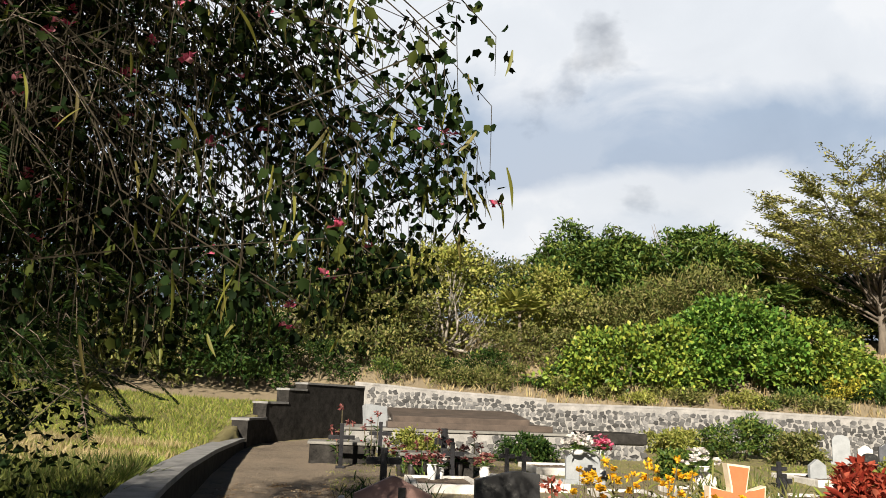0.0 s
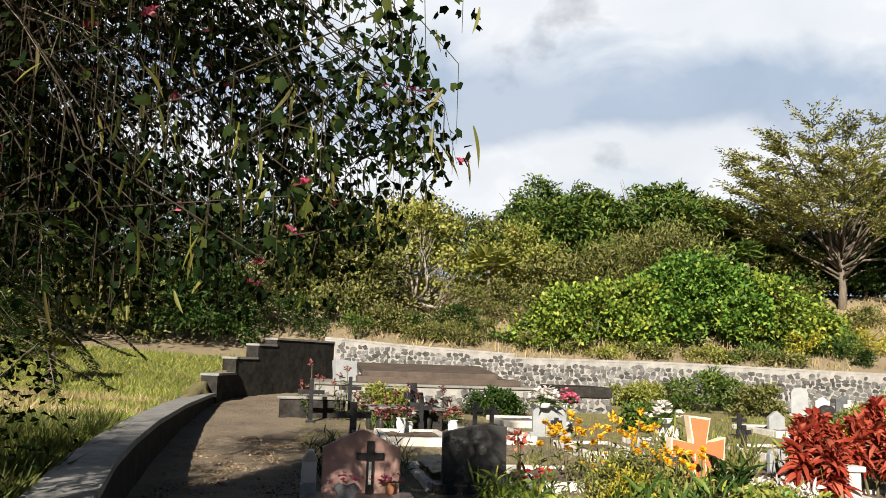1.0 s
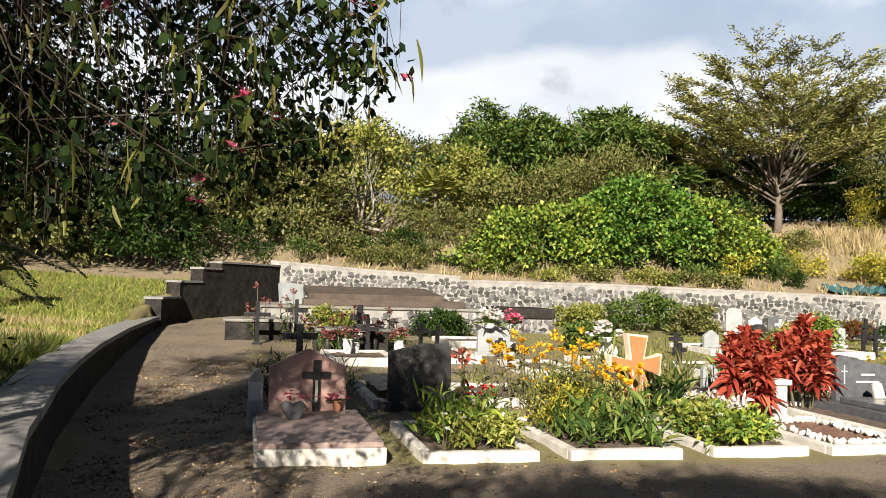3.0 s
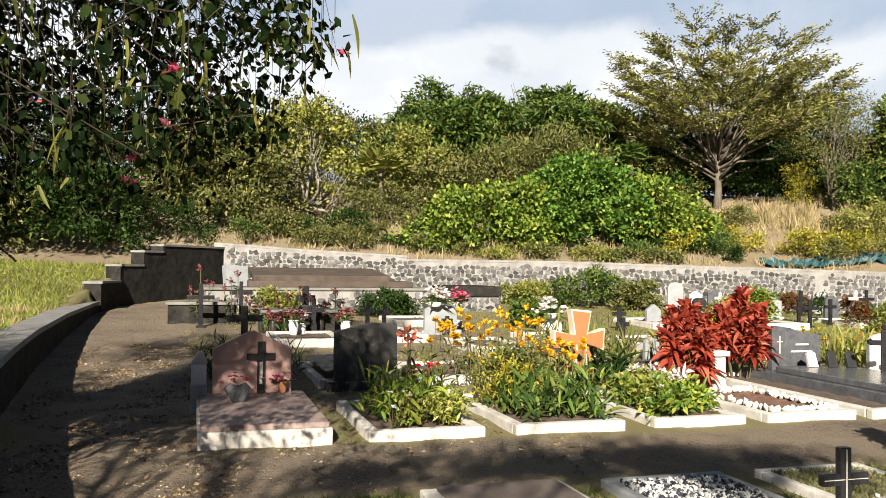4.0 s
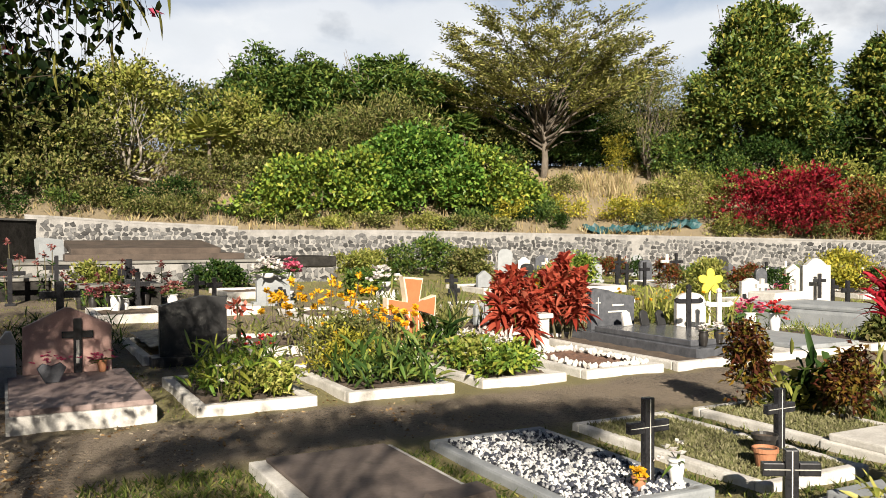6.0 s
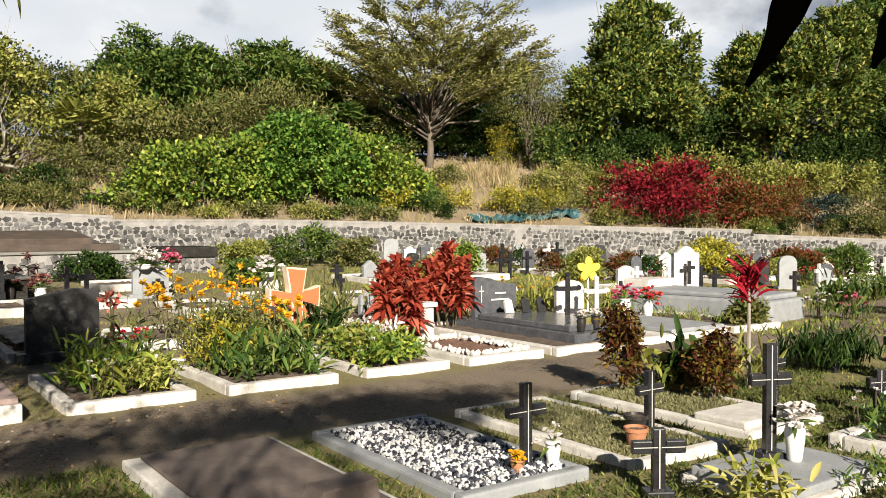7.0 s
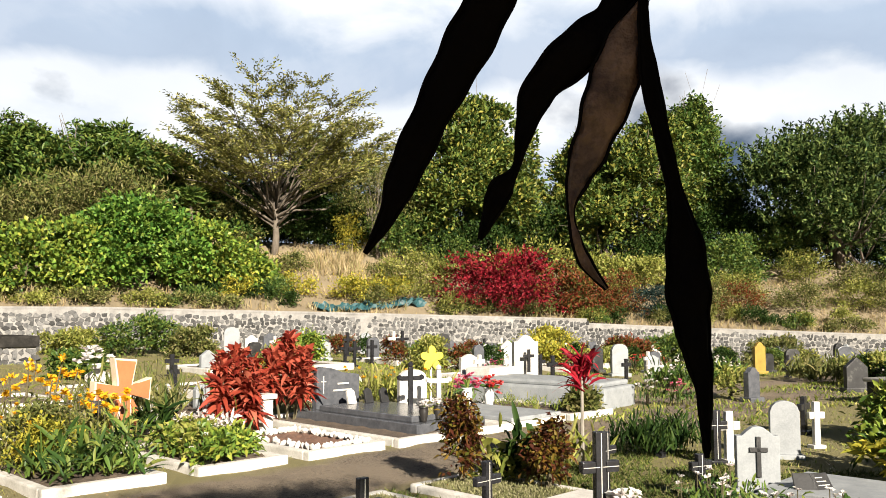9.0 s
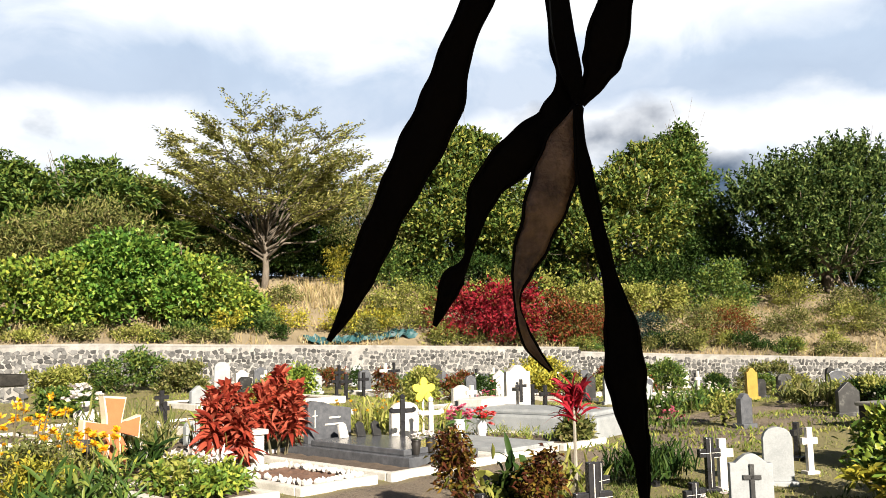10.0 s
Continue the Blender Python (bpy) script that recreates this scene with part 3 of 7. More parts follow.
def ribbon(pts, z0, z1, w):
    """A solid band along plan points: bottom and top heights at each, half width w."""
    bm = bmesh.new()
    rings = []
    for i, (x, y) in enumerate(pts):
        a, b = pts[max(i - 1, 0)], pts[min(i + 1, len(pts) - 1)]
        d = Vector((b[0] - a[0], b[1] - a[1])).normalized()
        nx, ny = -d.y * w, d.x * w
        rings.append([bm.verts.new(v) for v in ((x - nx, y - ny, z0[i]), (x + nx, y + ny, z0[i]), (x + nx, y + ny, z1[i]), (x - nx, y - ny, z1[i]))])
    for a, b in zip(rings, rings[1:]):
        for k in range(4):
            bm.faces.new((a[k], a[(k + 1) % 4], b[(k + 1) % 4], b[k]))
    bm.faces.new(rings[0][::-1])
    bm.faces.new(rings[-1])
    bmesh.ops.recalc_face_normals(bm, faces=bm.faces)
    return bm


def build_walls():
    # the long rubble wall, in three lengths that step down
    root = tagged(new("wall_north"), "long rubble stone retaining wall with pale mortar", "wall", kind="structure")
    for x0, x1 in ((1.9, 8.15), (8.16, 30.39), (30.4, 46.0)):
        xs = np.arange(x0, x1, 0.8).tolist() + [x1]
        pts = [(x, float(wall_line(x)) - 0.02) for x in xs]
        top = [float(np.interp(min(max(x, x0 + 0.01), x1 - 0.005), TOP_X, TOP_Z)) for x in xs]
        low = [float(lie(x, wall_line(x) - 0.6)) - 0.3 for x in xs]
        part("masonry", ribbon(pts, low, [t - 0.07 for t in top], 0.24), "mortar", root)
        part("coping", ribbon(pts, [t - 0.07 for t in top], top, 0.255), "mortar", root, "weathered cement coping")
    # the low curved wall along the lawn
    curve = tagged(new("wall_west"), "low curved concrete retaining wall with a flat cap", "wall", kind="structure")
    ys = np.arange(-10, 22.6, 0.4)
    pts = [(float(curve_line(y)) - 0.22, float(y)) for y in ys]
    part("body", ribbon(pts, [-0.3] * len(pts), [0.55] * len(pts), 0.2), "old_stone_shaded", curve)
    part("cap", ribbon(pts, [0.55] * len(pts), [0.63] * len(pts), 0.24), "cap", curve, "worn cement cap")
    # its stepped end, climbing to the long wall
    for a, b, top in ((22.6, 24.3, 1.13), (24.3, 25.2, 1.57), (25.2, 26.0, 1.97), (26.0, 28.9, 2.17)):
        ys = np.linspace(a, b, 6)
        pts = [(float(curve_line(y)) - 0.22, float(y)) for y in ys]
        part("step", ribbon(pts, [-0.2] * 6, [top - 0.06] * 6, 0.21), "old_stone_shaded", curve)
        part("cap", ribbon(pts, [top - 0.06] * 6, [top] * 6, 0.24), "cap", curve)


build_walls()

# ---- graves ----


def kerb_plot(x0, x1, y0, y1, h=0.1, w=0.11, fill="soil", fill_h=0.07, paint="whitewash", label="", z=None):
    """A grave plot: four kerbs round a bed."""
    cx, cy = (x0 + x1) / 2, (y0 + y1) / 2
    ob = thing("grave_plot", cx, cy, z, 0, label or "grave plot with whitewashed cement kerbs and planted soil", "grave", "kerbed graves")
    a, b = (x1 - x0) / 2, (y1 - y0) / 2
    part("kerb", boxed(-a, a, -b, -b + w, -0.1, h, 0.02), paint, ob)
    part("kerb", boxed(-a, a, b - w, b, -0.1, h, 0.02), paint, ob)
    part("kerb", boxed(-a, -a + w, -b + w, b - w, -0.1, h - 0.004, 0.02), paint, ob)
    part("kerb", boxed(a - w, a, -b + w, b - w, -0.1, h - 0.004, 0.02), paint, ob)
    bm = bmesh.new()
    bmesh.ops.create_grid(bm, x_segments=14, y_segments=20, size=1.0)
    rng = np.random.default_rng(int(x0 * 100) % 1000)
    for v in bm.verts:
        v.co = Vector((v.co.x * (a - w + 0.01), v.co.y * (b - w + 0.01), fill_h + float(rng.normal()) * 0.008))
    part("bed", bm, fill, ob)
    return ob


def cross(x, y, h, arm, label, t=0.055, z=None, turn=0.0, material="black_tile", foot=True, lines=True, name="grave_cross"):
    """A small tiled grave cross: post, arms, pale joints, foot."""
    ob = thing(name, x, y, z, turn, label, "cross", "grave crosses")
    part("post", boxed(-t, t, -t * 0.7, t * 0.7, 0, h, 0.008), material, ob)
    part("arm", boxed(-arm / 2, -t - 0.002, -t * 0.68, t * 0.68, h * 0.64, h * 0.64 + 2 * t, 0.008), material, ob)
    part("arm", boxed(t + 0.002, arm / 2, -t * 0.68, t * 0.68, h * 0.64, h * 0.64 + 2 * t, 0.008), material, ob)
    if foot:
        part("foot", boxed(-t * 2.2, t * 2.2, -t * 1.6, t * 1.6, -0.06, 0.05, 0.01), material, ob)
    if lines:
        part("joint", boxed(-0.003, 0.003, -t * 0.7 - 0.003, -t * 0.66, 0.06, h * 0.985, 0), "grout", ob)
        part("joint", boxed(-arm * 0.48, -t * 0.3, -t * 0.7 - 0.003, -t * 0.66, h * 0.64 + t * 0.95, h * 0.64 + t * 1.05, 0), "grout", ob)
        part("joint", boxed(t * 0.3, arm * 0.48, -t * 0.7 - 0.003, -t * 0.66, h * 0.64 + t * 0.95, h * 0.64 + t * 1.05, 0), "grout", ob)
    return ob


def headstone(x, y, w, h, d, outline, material, label, turn=0.0, z=None, base=None, name="headstone"):
    ob = thing(name, x, y, z, turn, label, "headstone", "headstones")
    part("stone", prism([(u * w / 2, v * h) for u, v in outline], -d / 2, d / 2), material, ob)
    if base:
        part("plinth", boxed(-w * 0.62, w * 0.62, -d * 1.1, d * 1.1, -0.1, base, 0.012), material, ob)
    return ob


GABLE = [(-1, 0), (1, 0), (1, 0.72), (0.06, 1), (-0.06, 1), (-1, 0.72)]
ARCH = [(-1, 0), (1, 0), (1, 0.8), (0.86, 0.9), (0.6, 0.965), (0.3, 0.99), (0, 1), (-0.3, 0.99), (-0.6, 0.965), (-0.86, 0.9), (-1, 0.8)]
OGEE = [(-1, 0), (1, 0), (1, 0.86), (0.75, 0.86), (0.5, 0.93), (0.25, 0.985), (0, 1), (-0.25, 0.985), (-0.5, 0.93), (-0.75, 0.86), (-1, 0.86)]



def flowers(parent, rng, P, size, material, petals=7, name="bloom"):
    """Round blooms, each a ring of petals; all of a plant's blooms in one mesh."""
    n = len(P)
    C = np.repeat(P, petals, 0)
    a = np.tile(np.arange(petals) * 2 * math.pi / petals, n) + rng.normal(size=n * petals) * 0.2
    D = np.stack((np.cos(a), np.sin(a), rng.uniform(-0.2, 0.9, n * petals)), 1)
    return tagged(blades(name, C, D, size * rng.uniform(0.7, 1.2, n * petals), size * 0.75, material, parent, rng, fold=0.2), kind="stuff")


def bed_plants(x0, x1, y0, y1, n, L, W, material, label, seed, name="bedding_plant", z=0.08, droop=0.35, up=1.6, blooms=None, bloom_n=0, bloom_z=0.4, bloom_size=0.04, category="plant"):
    """A patch of leafy plants, many leaves from many crowns, with stems and blooms."""
    rng = np.random.default_rng(seed)
    ob = thing(name, (x0 + x1) / 2, (y0 + y1) / 2, None, 0, label, category)
    a, b = (x1 - x0) / 2, (y1 - y0) / 2
    k = max(6, n // 14)
    C = np.stack((rng.uniform(-a, a, k), rng.uniform(-b, b, k), np.full(k, z)), 1)
    P = np.repeat(C, 14, 0) + rng.normal(size=(k * 14, 3)) * (0.05, 0.05, 0)
    P[:, 2] = z + np.abs(rng.normal(size=len(P))) * L * 0.45
    D = rng.normal(size=P.shape) * (1, 1, 0.4) + (0, 0, up)
    size, broad, bend = L * rng.uniform(0.5, 1.2, len(P)), W * rng.uniform(0.7, 1.3, len(P)), rng.uniform(0.1, 1, len(P)) * droop * 2
    across, along = (max(1, min(4, round(2 * q / 0.45))) for q in (a, b))
    cell = np.clip(((P[:, 0] + a) / (2 * a) * across).astype(int), 0, across - 1) * along + np.clip(((P[:, 1] + b) / (2 * b) * along).astype(int), 0, along - 1)
    for c in np.unique(cell):
        here = cell == c
        tagged(straps("clump", P[here], D[here], size[here], broad[here], material, ob, rng, droop=bend[here], k=3), kind="stuff")
    if blooms:
        B = np.stack((rng.uniform(-a, a, bloom_n), rng.uniform(-b, b, bloom_n), rng.uniform(0.65, 1.1, bloom_n) * bloom_z), 1)
        bm = bmesh.new()
        for p in B:
            limb(bm, [(p[0] * 0.9, p[1] * 0.9, 0), (p[0], p[1], p[2] * 0.6), tuple(p)], [0.006, 0.005, 0.004], 4)
        tagged(part("stem", bm, "stem", ob), kind="stuff")
        if blooms == "marigold":  # full round heads, three rows of petals
            B = np.concatenate((B, B + (0, 0, bloom_size * 0.3), B - (0, 0, bloom_size * 0.25)))
        flowers(ob, rng, B, bloom_size, blooms)
    return ob


def vase(x, y, z, h, r, material, bloom, label, seed, leaf="mango_leaf", spread=1.0, n=16):
    rng = np.random.default_rng(seed)
    ob = thing("flower_vase", x, y, z, 0, label, "vase", "flower vases")
    pot = part("pot", lathe([(r * 0.55, 0), (r * 0.7, h * 0.1), (r, h * 0.75), (r * 0.85, h * 0.9), (r * 0.95, h), (r * 0.8, h - 0.01)], 18), material, ob, smooth=True)
    part("rim", lathe([(r * 0.86, h - 0.012), (r * 1.06, h - 0.01), (r * 1.06, h + 0.004), (r * 0.86, h + 0.006)], 18), material, pot, smooth=True)
    way = unit(rng.normal(size=(n, 3)) * (1, 1, 0.5) + (0, 0, 0.9))
    P = way * rng.uniform(0.5, 1, (n, 1)) * r * 2.6 * spread + (0, 0, h)
    flowers(ob, rng, P, r * 0.8, bloom)
    straps("foliage", np.zeros((n, 3)) + (0, 0, h - 0.02), way + rng.normal(size=(n, 3)) * 0.3, r * 3 * spread, r * 0.5, leaf, ob, rng, droop=0.3, k=3)
    return ob


def cordyline(x, y, heads, leaf, label, seed, L=0.42, W=0.085, n=70, name="ti_plant", trunk="stem", down=0.75, flat=0.1):
    """A cane plant: bare stems, each with a head of long leaves."""
    rng = np.random.default_rng(seed)
    ob = thing(name, x, y, None, 0, label, "plant")
    for hx, hy, h, k in heads:
        bm = bmesh.new()
        limb(bm, [(hx * 0.4, hy * 0.4, -0.05), (hx * 0.8, hy * 0.8, h * 0.5), (hx, hy, h)], [0.022, 0.018, 0.014], 6)
        part("cane", bm, trunk, ob)
        m = int(n * k)
        P = np.stack((rng.normal(size=m) * 0.03 + hx, rng.normal(size=m) * 0.03 + hy, h - rng.random(m) ** 1.3 * h * down), 1)
        up = np.interp(P[:, 2] / h, (0.2, 0.75, 1.0), (-0.15, flat + 0.25, 1.8))
        D = unit(rng.normal(size=(m, 3)) * (1, 1, 0.3)) + np.stack((0 * up, 0 * up, up), 1)
        straps("foliage", P, D, L * rng.uniform(0.65, 1.15, m), W * rng.uniform(0.8, 1.2, m), leaf, ob, rng, droop=rng.uniform(0.2, 0.9, m), k=4)
    return ob


# front row of plots
kerb_plot(2.71, 3.83, 7.27, 9.1)
kerb_plot(4.14, 5.30, 7.27, 9.3)
kerb_plot(5.63, 6.70, 7.27, 9.2)
red_plot = kerb_plot(6.97, 8.10, 7.27, 9.0, fill="red_soil", label="whitewashed kerb grave filled with red earth and edged with white stones")
def bed_shrub(x, y, a, b, h, n, L, W, m, label, seed, up=0.5):
    """Low bushy planting that fills a bed: small leaves in clumps over a rectangle."""
    rng = np.random.default_rng(seed)
    blobs = [((float(rng.uniform(-a, a)), float(rng.uniform(-b, b)), h * float(rng.uniform(0.3, 0.6))), (0.16, 0.16, h * float(rng.uniform(0.35, 0.5)))) for _ in range(12)]
    return shrub("bed_bush", x, y, blobs, n, 14, 0.05, L, W, m, label, "plant", seed, 0.2, 0.3, stems=6, z=0.06)


bed_shrub(3.27, 8.2, 0.36, 0.66, 0.26, 150, 0.09, 0.035, "lime_leaf", "yellow-green leafy bedding plants filling a kerbed grave", 31)
bed_plants(2.9, 3.65, 7.42, 8.9, 420, 0.3, 0.034, "bright_leaf", "grassy green blades in a kerbed grave", 32, blooms="white_petal", bloom_n=12, bloom_z=0.38)
bed_shrub(4.7, 8.75, 0.4, 0.4, 0.6, 260, 0.09, 0.028, "olive_leaf", "tall olive-green bush with tiny leaves", 33)
bed_shrub(4.55, 8.4, 0.3, 0.4, 0.5, 120, 0.09, 0.028, "yellow_leaf", "yellowing bush in a kerbed grave", 30)
bed_plants(4.3, 5.15, 7.42, 8.2, 420, 0.34, 0.034, "mango_leaf", "dark green strap-leaved lilies in a kerbed grave", 34, up=1.8)
bed_plants(4.3, 5.15, 8.2, 9.3, 60, 0.3, 0.02, "olive_leaf", "thin stems with orange flower heads", 29, up=2.4, blooms="marigold", bloom_n=14, bloom_z=0.72, bloom_size=0.03)
bed_shrub(6.17, 8.15, 0.36, 0.7, 0.27, 230, 0.1, 0.05, "bright_leaf", "low leafy green plants filling a kerbed grave", 35)
bed_shrub(6.17, 8.5, 0.36, 0.5, 0.3, 80, 0.1, 0.05, "lime_leaf", "pale lime leaves in a kerbed grave", 36)
bed_plants(5.75, 6.58, 7.42, 9.0, 120, 0.28, 0.03, "bright_leaf", "green blades with white flowers in a kerbed grave", 28, blooms="white_petal", bloom_n=10, bloom_z=0.34)


def stone_edging():
    """A line of white stones round the red earth, and scattered dark ones."""
    rng = np.random.default_rng(8)
    me = None
    for k in range(60):
        f = k / 60 * 4
        side, g = int(f), f - int(f)
        u, v = [(-0.41 + 0.82 * g, -0.72), (0.41, -0.72 + 1.44 * g), (0.41 - 0.82 * g, 0.72), (-0.41, 0.72 - 1.44 * g)][side]
        if me is None:
            bm = bmesh.new()
            bmesh.ops.create_icosphere(bm, subdivisions=1, radius=0.045)
            for w in bm.verts:
                w.co = Vector((w.co.x * 1.2, w.co.y, w.co.z * 0.8)) * float(rng.uniform(0.8, 1.2))
            me = bpy.data.meshes.new("edging_stone")
            bm.to_mesh(me)
            bm.free()
            me.materials.append(M["whitewash"])
        ob = new("edging_stone", me)
        ob.parent = red_plot
        ob.matrix_basis = pose(u + rng.normal() * 0.012, v + rng.normal() * 0.012, 0.11, *(rng.random(3) * 360)) @ Matrix.Diagonal((*(rng.uniform(0.7, 1.25, 3)), 1))


stone_edging()


def pink_tomb():
    ob = thing("pink_tomb", 1.8, 8.26, 0.0, 0, "pink painted tomb with gabled headstone and whitewashed base", "tomb")
    part("base", boxed(-0.58, 0.58, -1.0, 1.05, -0.1, 0.15, 0.012), "whitewash", ob, "whitewashed base")
    part("slab", boxed(-0.555, 0.555, -0.97, 1.0, 0.15, 0.2, 0.01), "pink_slab", ob)
    stone = part("headstone", prism([(u * 0.42, 0.2 + v * 0.67) for u, v in GABLE], 0.9, 1.0), "pink_paint", ob)
    part("cross_post", boxed(0.05, 0.13, 0.86, 0.896, 0.2, 0.76, 0.006), "black_tile", stone)
    part("cross_arm", boxed(-0.06, 0.24, 0.862, 0.894, 0.56, 0.63, 0.006), "black_tile", stone)
    part("cross_panel", boxed(0.075, 0.105, 0.852, 0.86, 0.3, 0.54, 0.002), "grout", stone, "pale strip on the cross")


pink_tomb()


def shrine(x, y):
    ob = thing("grave_shrine", x, y, 0.0, 0, "small white box shrine beside the pink tomb", "shrine")
    part("foot", boxed(-0.085, 0.085, -0.09, 0.09, -0.05, 0.3, 0.01), "whitewash", ob)
    part("niche", boxed(-0.08, 0.08, -0.07, 0.08, 0.3, 0.53, 0.025), "white_glaze", ob)
    part("roof", prism([(-0.09, 0.53), (0.09, 0.53), (0.04, 0.65), (-0.01, 0.65)], -0.08, 0.09), "whitewash", ob)


shrine(1.24, 9.2)


def urn_plaque(x, y, z):
    ob = thing("grave_plaque", x, y, z, 8, "grey heart-shaped stone plaque with faded flowers", "plaque")
    part("plaque", prism([(-0.13, 0.14), (-0.06, 0.0), (0.06, 0.0), (0.13, 0.14), (0.08, 0.19), (0, 0.16), (-0.08, 0.19)], -0.03, 0.03), "granite", ob)
    rng = np.random.default_rng(3)
    flowers(ob, rng, rng.normal(size=(12, 3)) * (0.08, 0.03, 0.03) + (0, 0.05, 0.22), 0.035, "pink_petal")


urn_plaque(1.62, 8.6, 0.2)
vase(2.12, 9.08, 0.2, 0.12, 0.05, "terracotta", "pink_petal", "small pot of pink flowers beside the pink headstone", 5)


def orange_cross(x, y):
    """A stout cross with flaring arms, cream edge and sloping foot."""
    ob = thing("orange_cross", x, y, None, 4, "orange painted stone cross with flared arms and cream edges", "cross")
    out = [(-0.11, 0.0), (0.11, 0.0), (0.085, 0.5), (0.09, 0.54), (0.36, 0.44), (0.38, 0.75), (0.1, 0.66), (0.11, 0.72), (0.16, 1.0), (-0.17, 1.03), (-0.12, 0.72), (-0.12, 0.66), (-0.43, 0.74), (-0.43, 0.47), (-0.1, 0.54), (-0.085, 0.5)]
    inner = [(a - math.copysign(0.024, a), b - 0.026 if b > 0.9 else b + (0.024 if b < 0.6 else -0.024) if abs(a) > 0.3 else b) for a, b in out]
    part("face", prism(inner, -0.078, -0.03, 0.003), "orange_paint", ob)
    part("edge", prism(out, -0.066, 0.07, 0.006), "cream_edge", ob, "cream painted edge")
    for s in (-1, 1):
        part("brace", prism([(s * 0.34, 0.0), (s * 0.26, 0.0), (s * 0.07, 0.42), (s * 0.1, 0.48)], -0.09, 0.05, 0.006), "orange_paint", ob)
    part("foot", boxed(-0.42, 0.42, -0.14, 0.14, -0.1, 0.06, 0.01), "cream_edge", ob)


orange_cross(6.42, 10.65)
headstone(6.0, 10.55, 0.2, 0.5, 0.12, ARCH, "black_stone", "small black stone beside the orange cross")
kerb_plot(5.9, 6.95, 10.75, 12.7)

# black headstone in the shade, its plot behind it
headstone(3.33, 10.55, 0.82, 0.86, 0.12, [(-1, 0), (1, 0), (1, 0.97), (0.3, 1.0), (0.1, 0.99), (-1, 0.87)], "black_stone", "weathered black headstone with lichen", base=0.12)
kerb_plot(2.75, 3.9, 10.7, 12.9, fill="black_stone", fill_h=0.2, label="whitewashed kerb grave with a dark slab")
cross(2.05, 14.9, 0.78, 0.62, "black wooden cross with a round head", 0.06, lines=False)
cross(1.95, 13.0, 0.5, 0.4, "low black iron cross", 0.03, lines=False)

# near row: heads towards the lower path
gravel_plot = kerb_plot(4.02, 5.02, 3.45, 5.33, h=0.075, w=0.09, fill="grey_paint", fill_h=0.04, label="kerbed grave filled with black and white pebbles", paint="grey_paint")
kerb_plot(5.33, 6.31, 3.35, 5.33, h=0.07, w=0.09, fill="soil", fill_h=0.045, label="whitewashed kerb grave with short dry grass")
kerb_plot(6.65, 7.60, 3.4, 5.33, h=0.07, w=0.09, fill="soil", fill_h=0.045, label="whitewashed kerb grave under dark-leaved bushes")


def gravel():
    rng = np.random.default_rng(12)
    bm = bmesh.new()
    bmesh.ops.create_icosphere(bm, subdivisions=1, radius=1.0)
    v0 = np.array([v.co for v in bm.verts])
    f0 = np.array([[v.index for v in f.verts] for f in bm.faces])
    bm.free()
    n = 5200
    c = np.stack((rng.uniform(-0.4, 0.4, n), rng.uniform(-0.84, 0.84, n), rng.uniform(0.045, 0.08, n)), 1)
    r = rng.uniform(0.008, 0.019, (n, 1, 1)) * rng.uniform(0.7, 1.3, (n, 1, 3))
    V = (v0[None] * r + c[:, None]).reshape(-1, 3)
    F = (f0[None] + (np.arange(n) * len(v0))[:, None, None]).reshape(-1, 3)
    me = bpy.data.meshes.new("gravel_fill")
    me.from_pydata(V.tolist(), [], F.tolist())
    me.materials.append(M["pebbles"])
    ob = new("gravel_fill", me)
    ob.parent = gravel_plot
    tagged(ob, "black and white pebbles", kind="stuff")


def slab_tomb(x0, x1, y0, y1, material, label, h=0.15, kerb="grey_paint", lip=0.11, slab_z=0.03):
    ob = thing("slab_tomb", (x0 + x1) / 2, (y0 + y1) / 2, None, 0, label, "tomb", "slab tombs")
    a, b = (x1 - x0) / 2, (y1 - y0) / 2
    part("base", boxed(-a, a, -b, b, -0.1, h - 0.03, 0.015), kerb, ob)
    part("slab", boxed(-a + lip, a - lip * 0.75, -b + 0.05, b - 0.06, h - 0.03, h + slab_z, 0.015), material, ob)
    return ob


dark = slab_tomb(2.66, 3.71, 3.5, 5.33, "slab_stone", "dark brown slab tomb with a pale cement kerb", 0.11, "whitewash", 0.1, 0.0)
part("headrest", prism([(0.0, 0.1), (0.4, 0.1), (0.38, 0.22), (0.05, 0.2)], -0.8, -0.6, 0.01), "slab_stone", dark, "sloping brown stone pillow")
slab_tomb(5.42, 6.45, 2.3, 3.08, "grey_paint", "pale grey cement slab tomb with a white kerb", 0.08, "whitewash", 0.03)
slab_tomb(6.64, 7.36, 3.42, 4.0, "whitewash", "low whitewashed slab with a leaning card", 0.09, "whitewash", 0.02)
cross(4.72, 3.72, 0.6, 0.31, "small black tiled grave cross with pale joints", 0.036)
cross(6.15, 3.95, 0.5, 0.28, "small black tiled grave cross with pale joints", 0.036)
cross(5.07, 2.95, 0.41, 0.32, "small black tiled grave cross with pale joints", 0.038, turn=-30)
cross(6.0, 2.84, 0.74, 0.28, "tall black tiled grave cross with pale joints", 0.038, turn=-24, z=0.1)
cross(7.75, 3.95, 0.56, 0.28, "black tiled grave cross with pale joints", 0.036)
cross(8.15, 3.25, 0.4, 0.22, "small dark stone grave cross", 0.04, turn=-20)
cross(9.94, 4.66, 0.3, 0.2, "tiny dark grave cross before a hedge", 0.025)
cross(9.9, 3.97, 0.58, 0.26, "dark tiled grave cross", 0.045, turn=-30)
cross(10.05, 3.9, 0.56, 0.26, "white painted grave cross", 0.045, material="whitewash", lines=False, turn=-30)
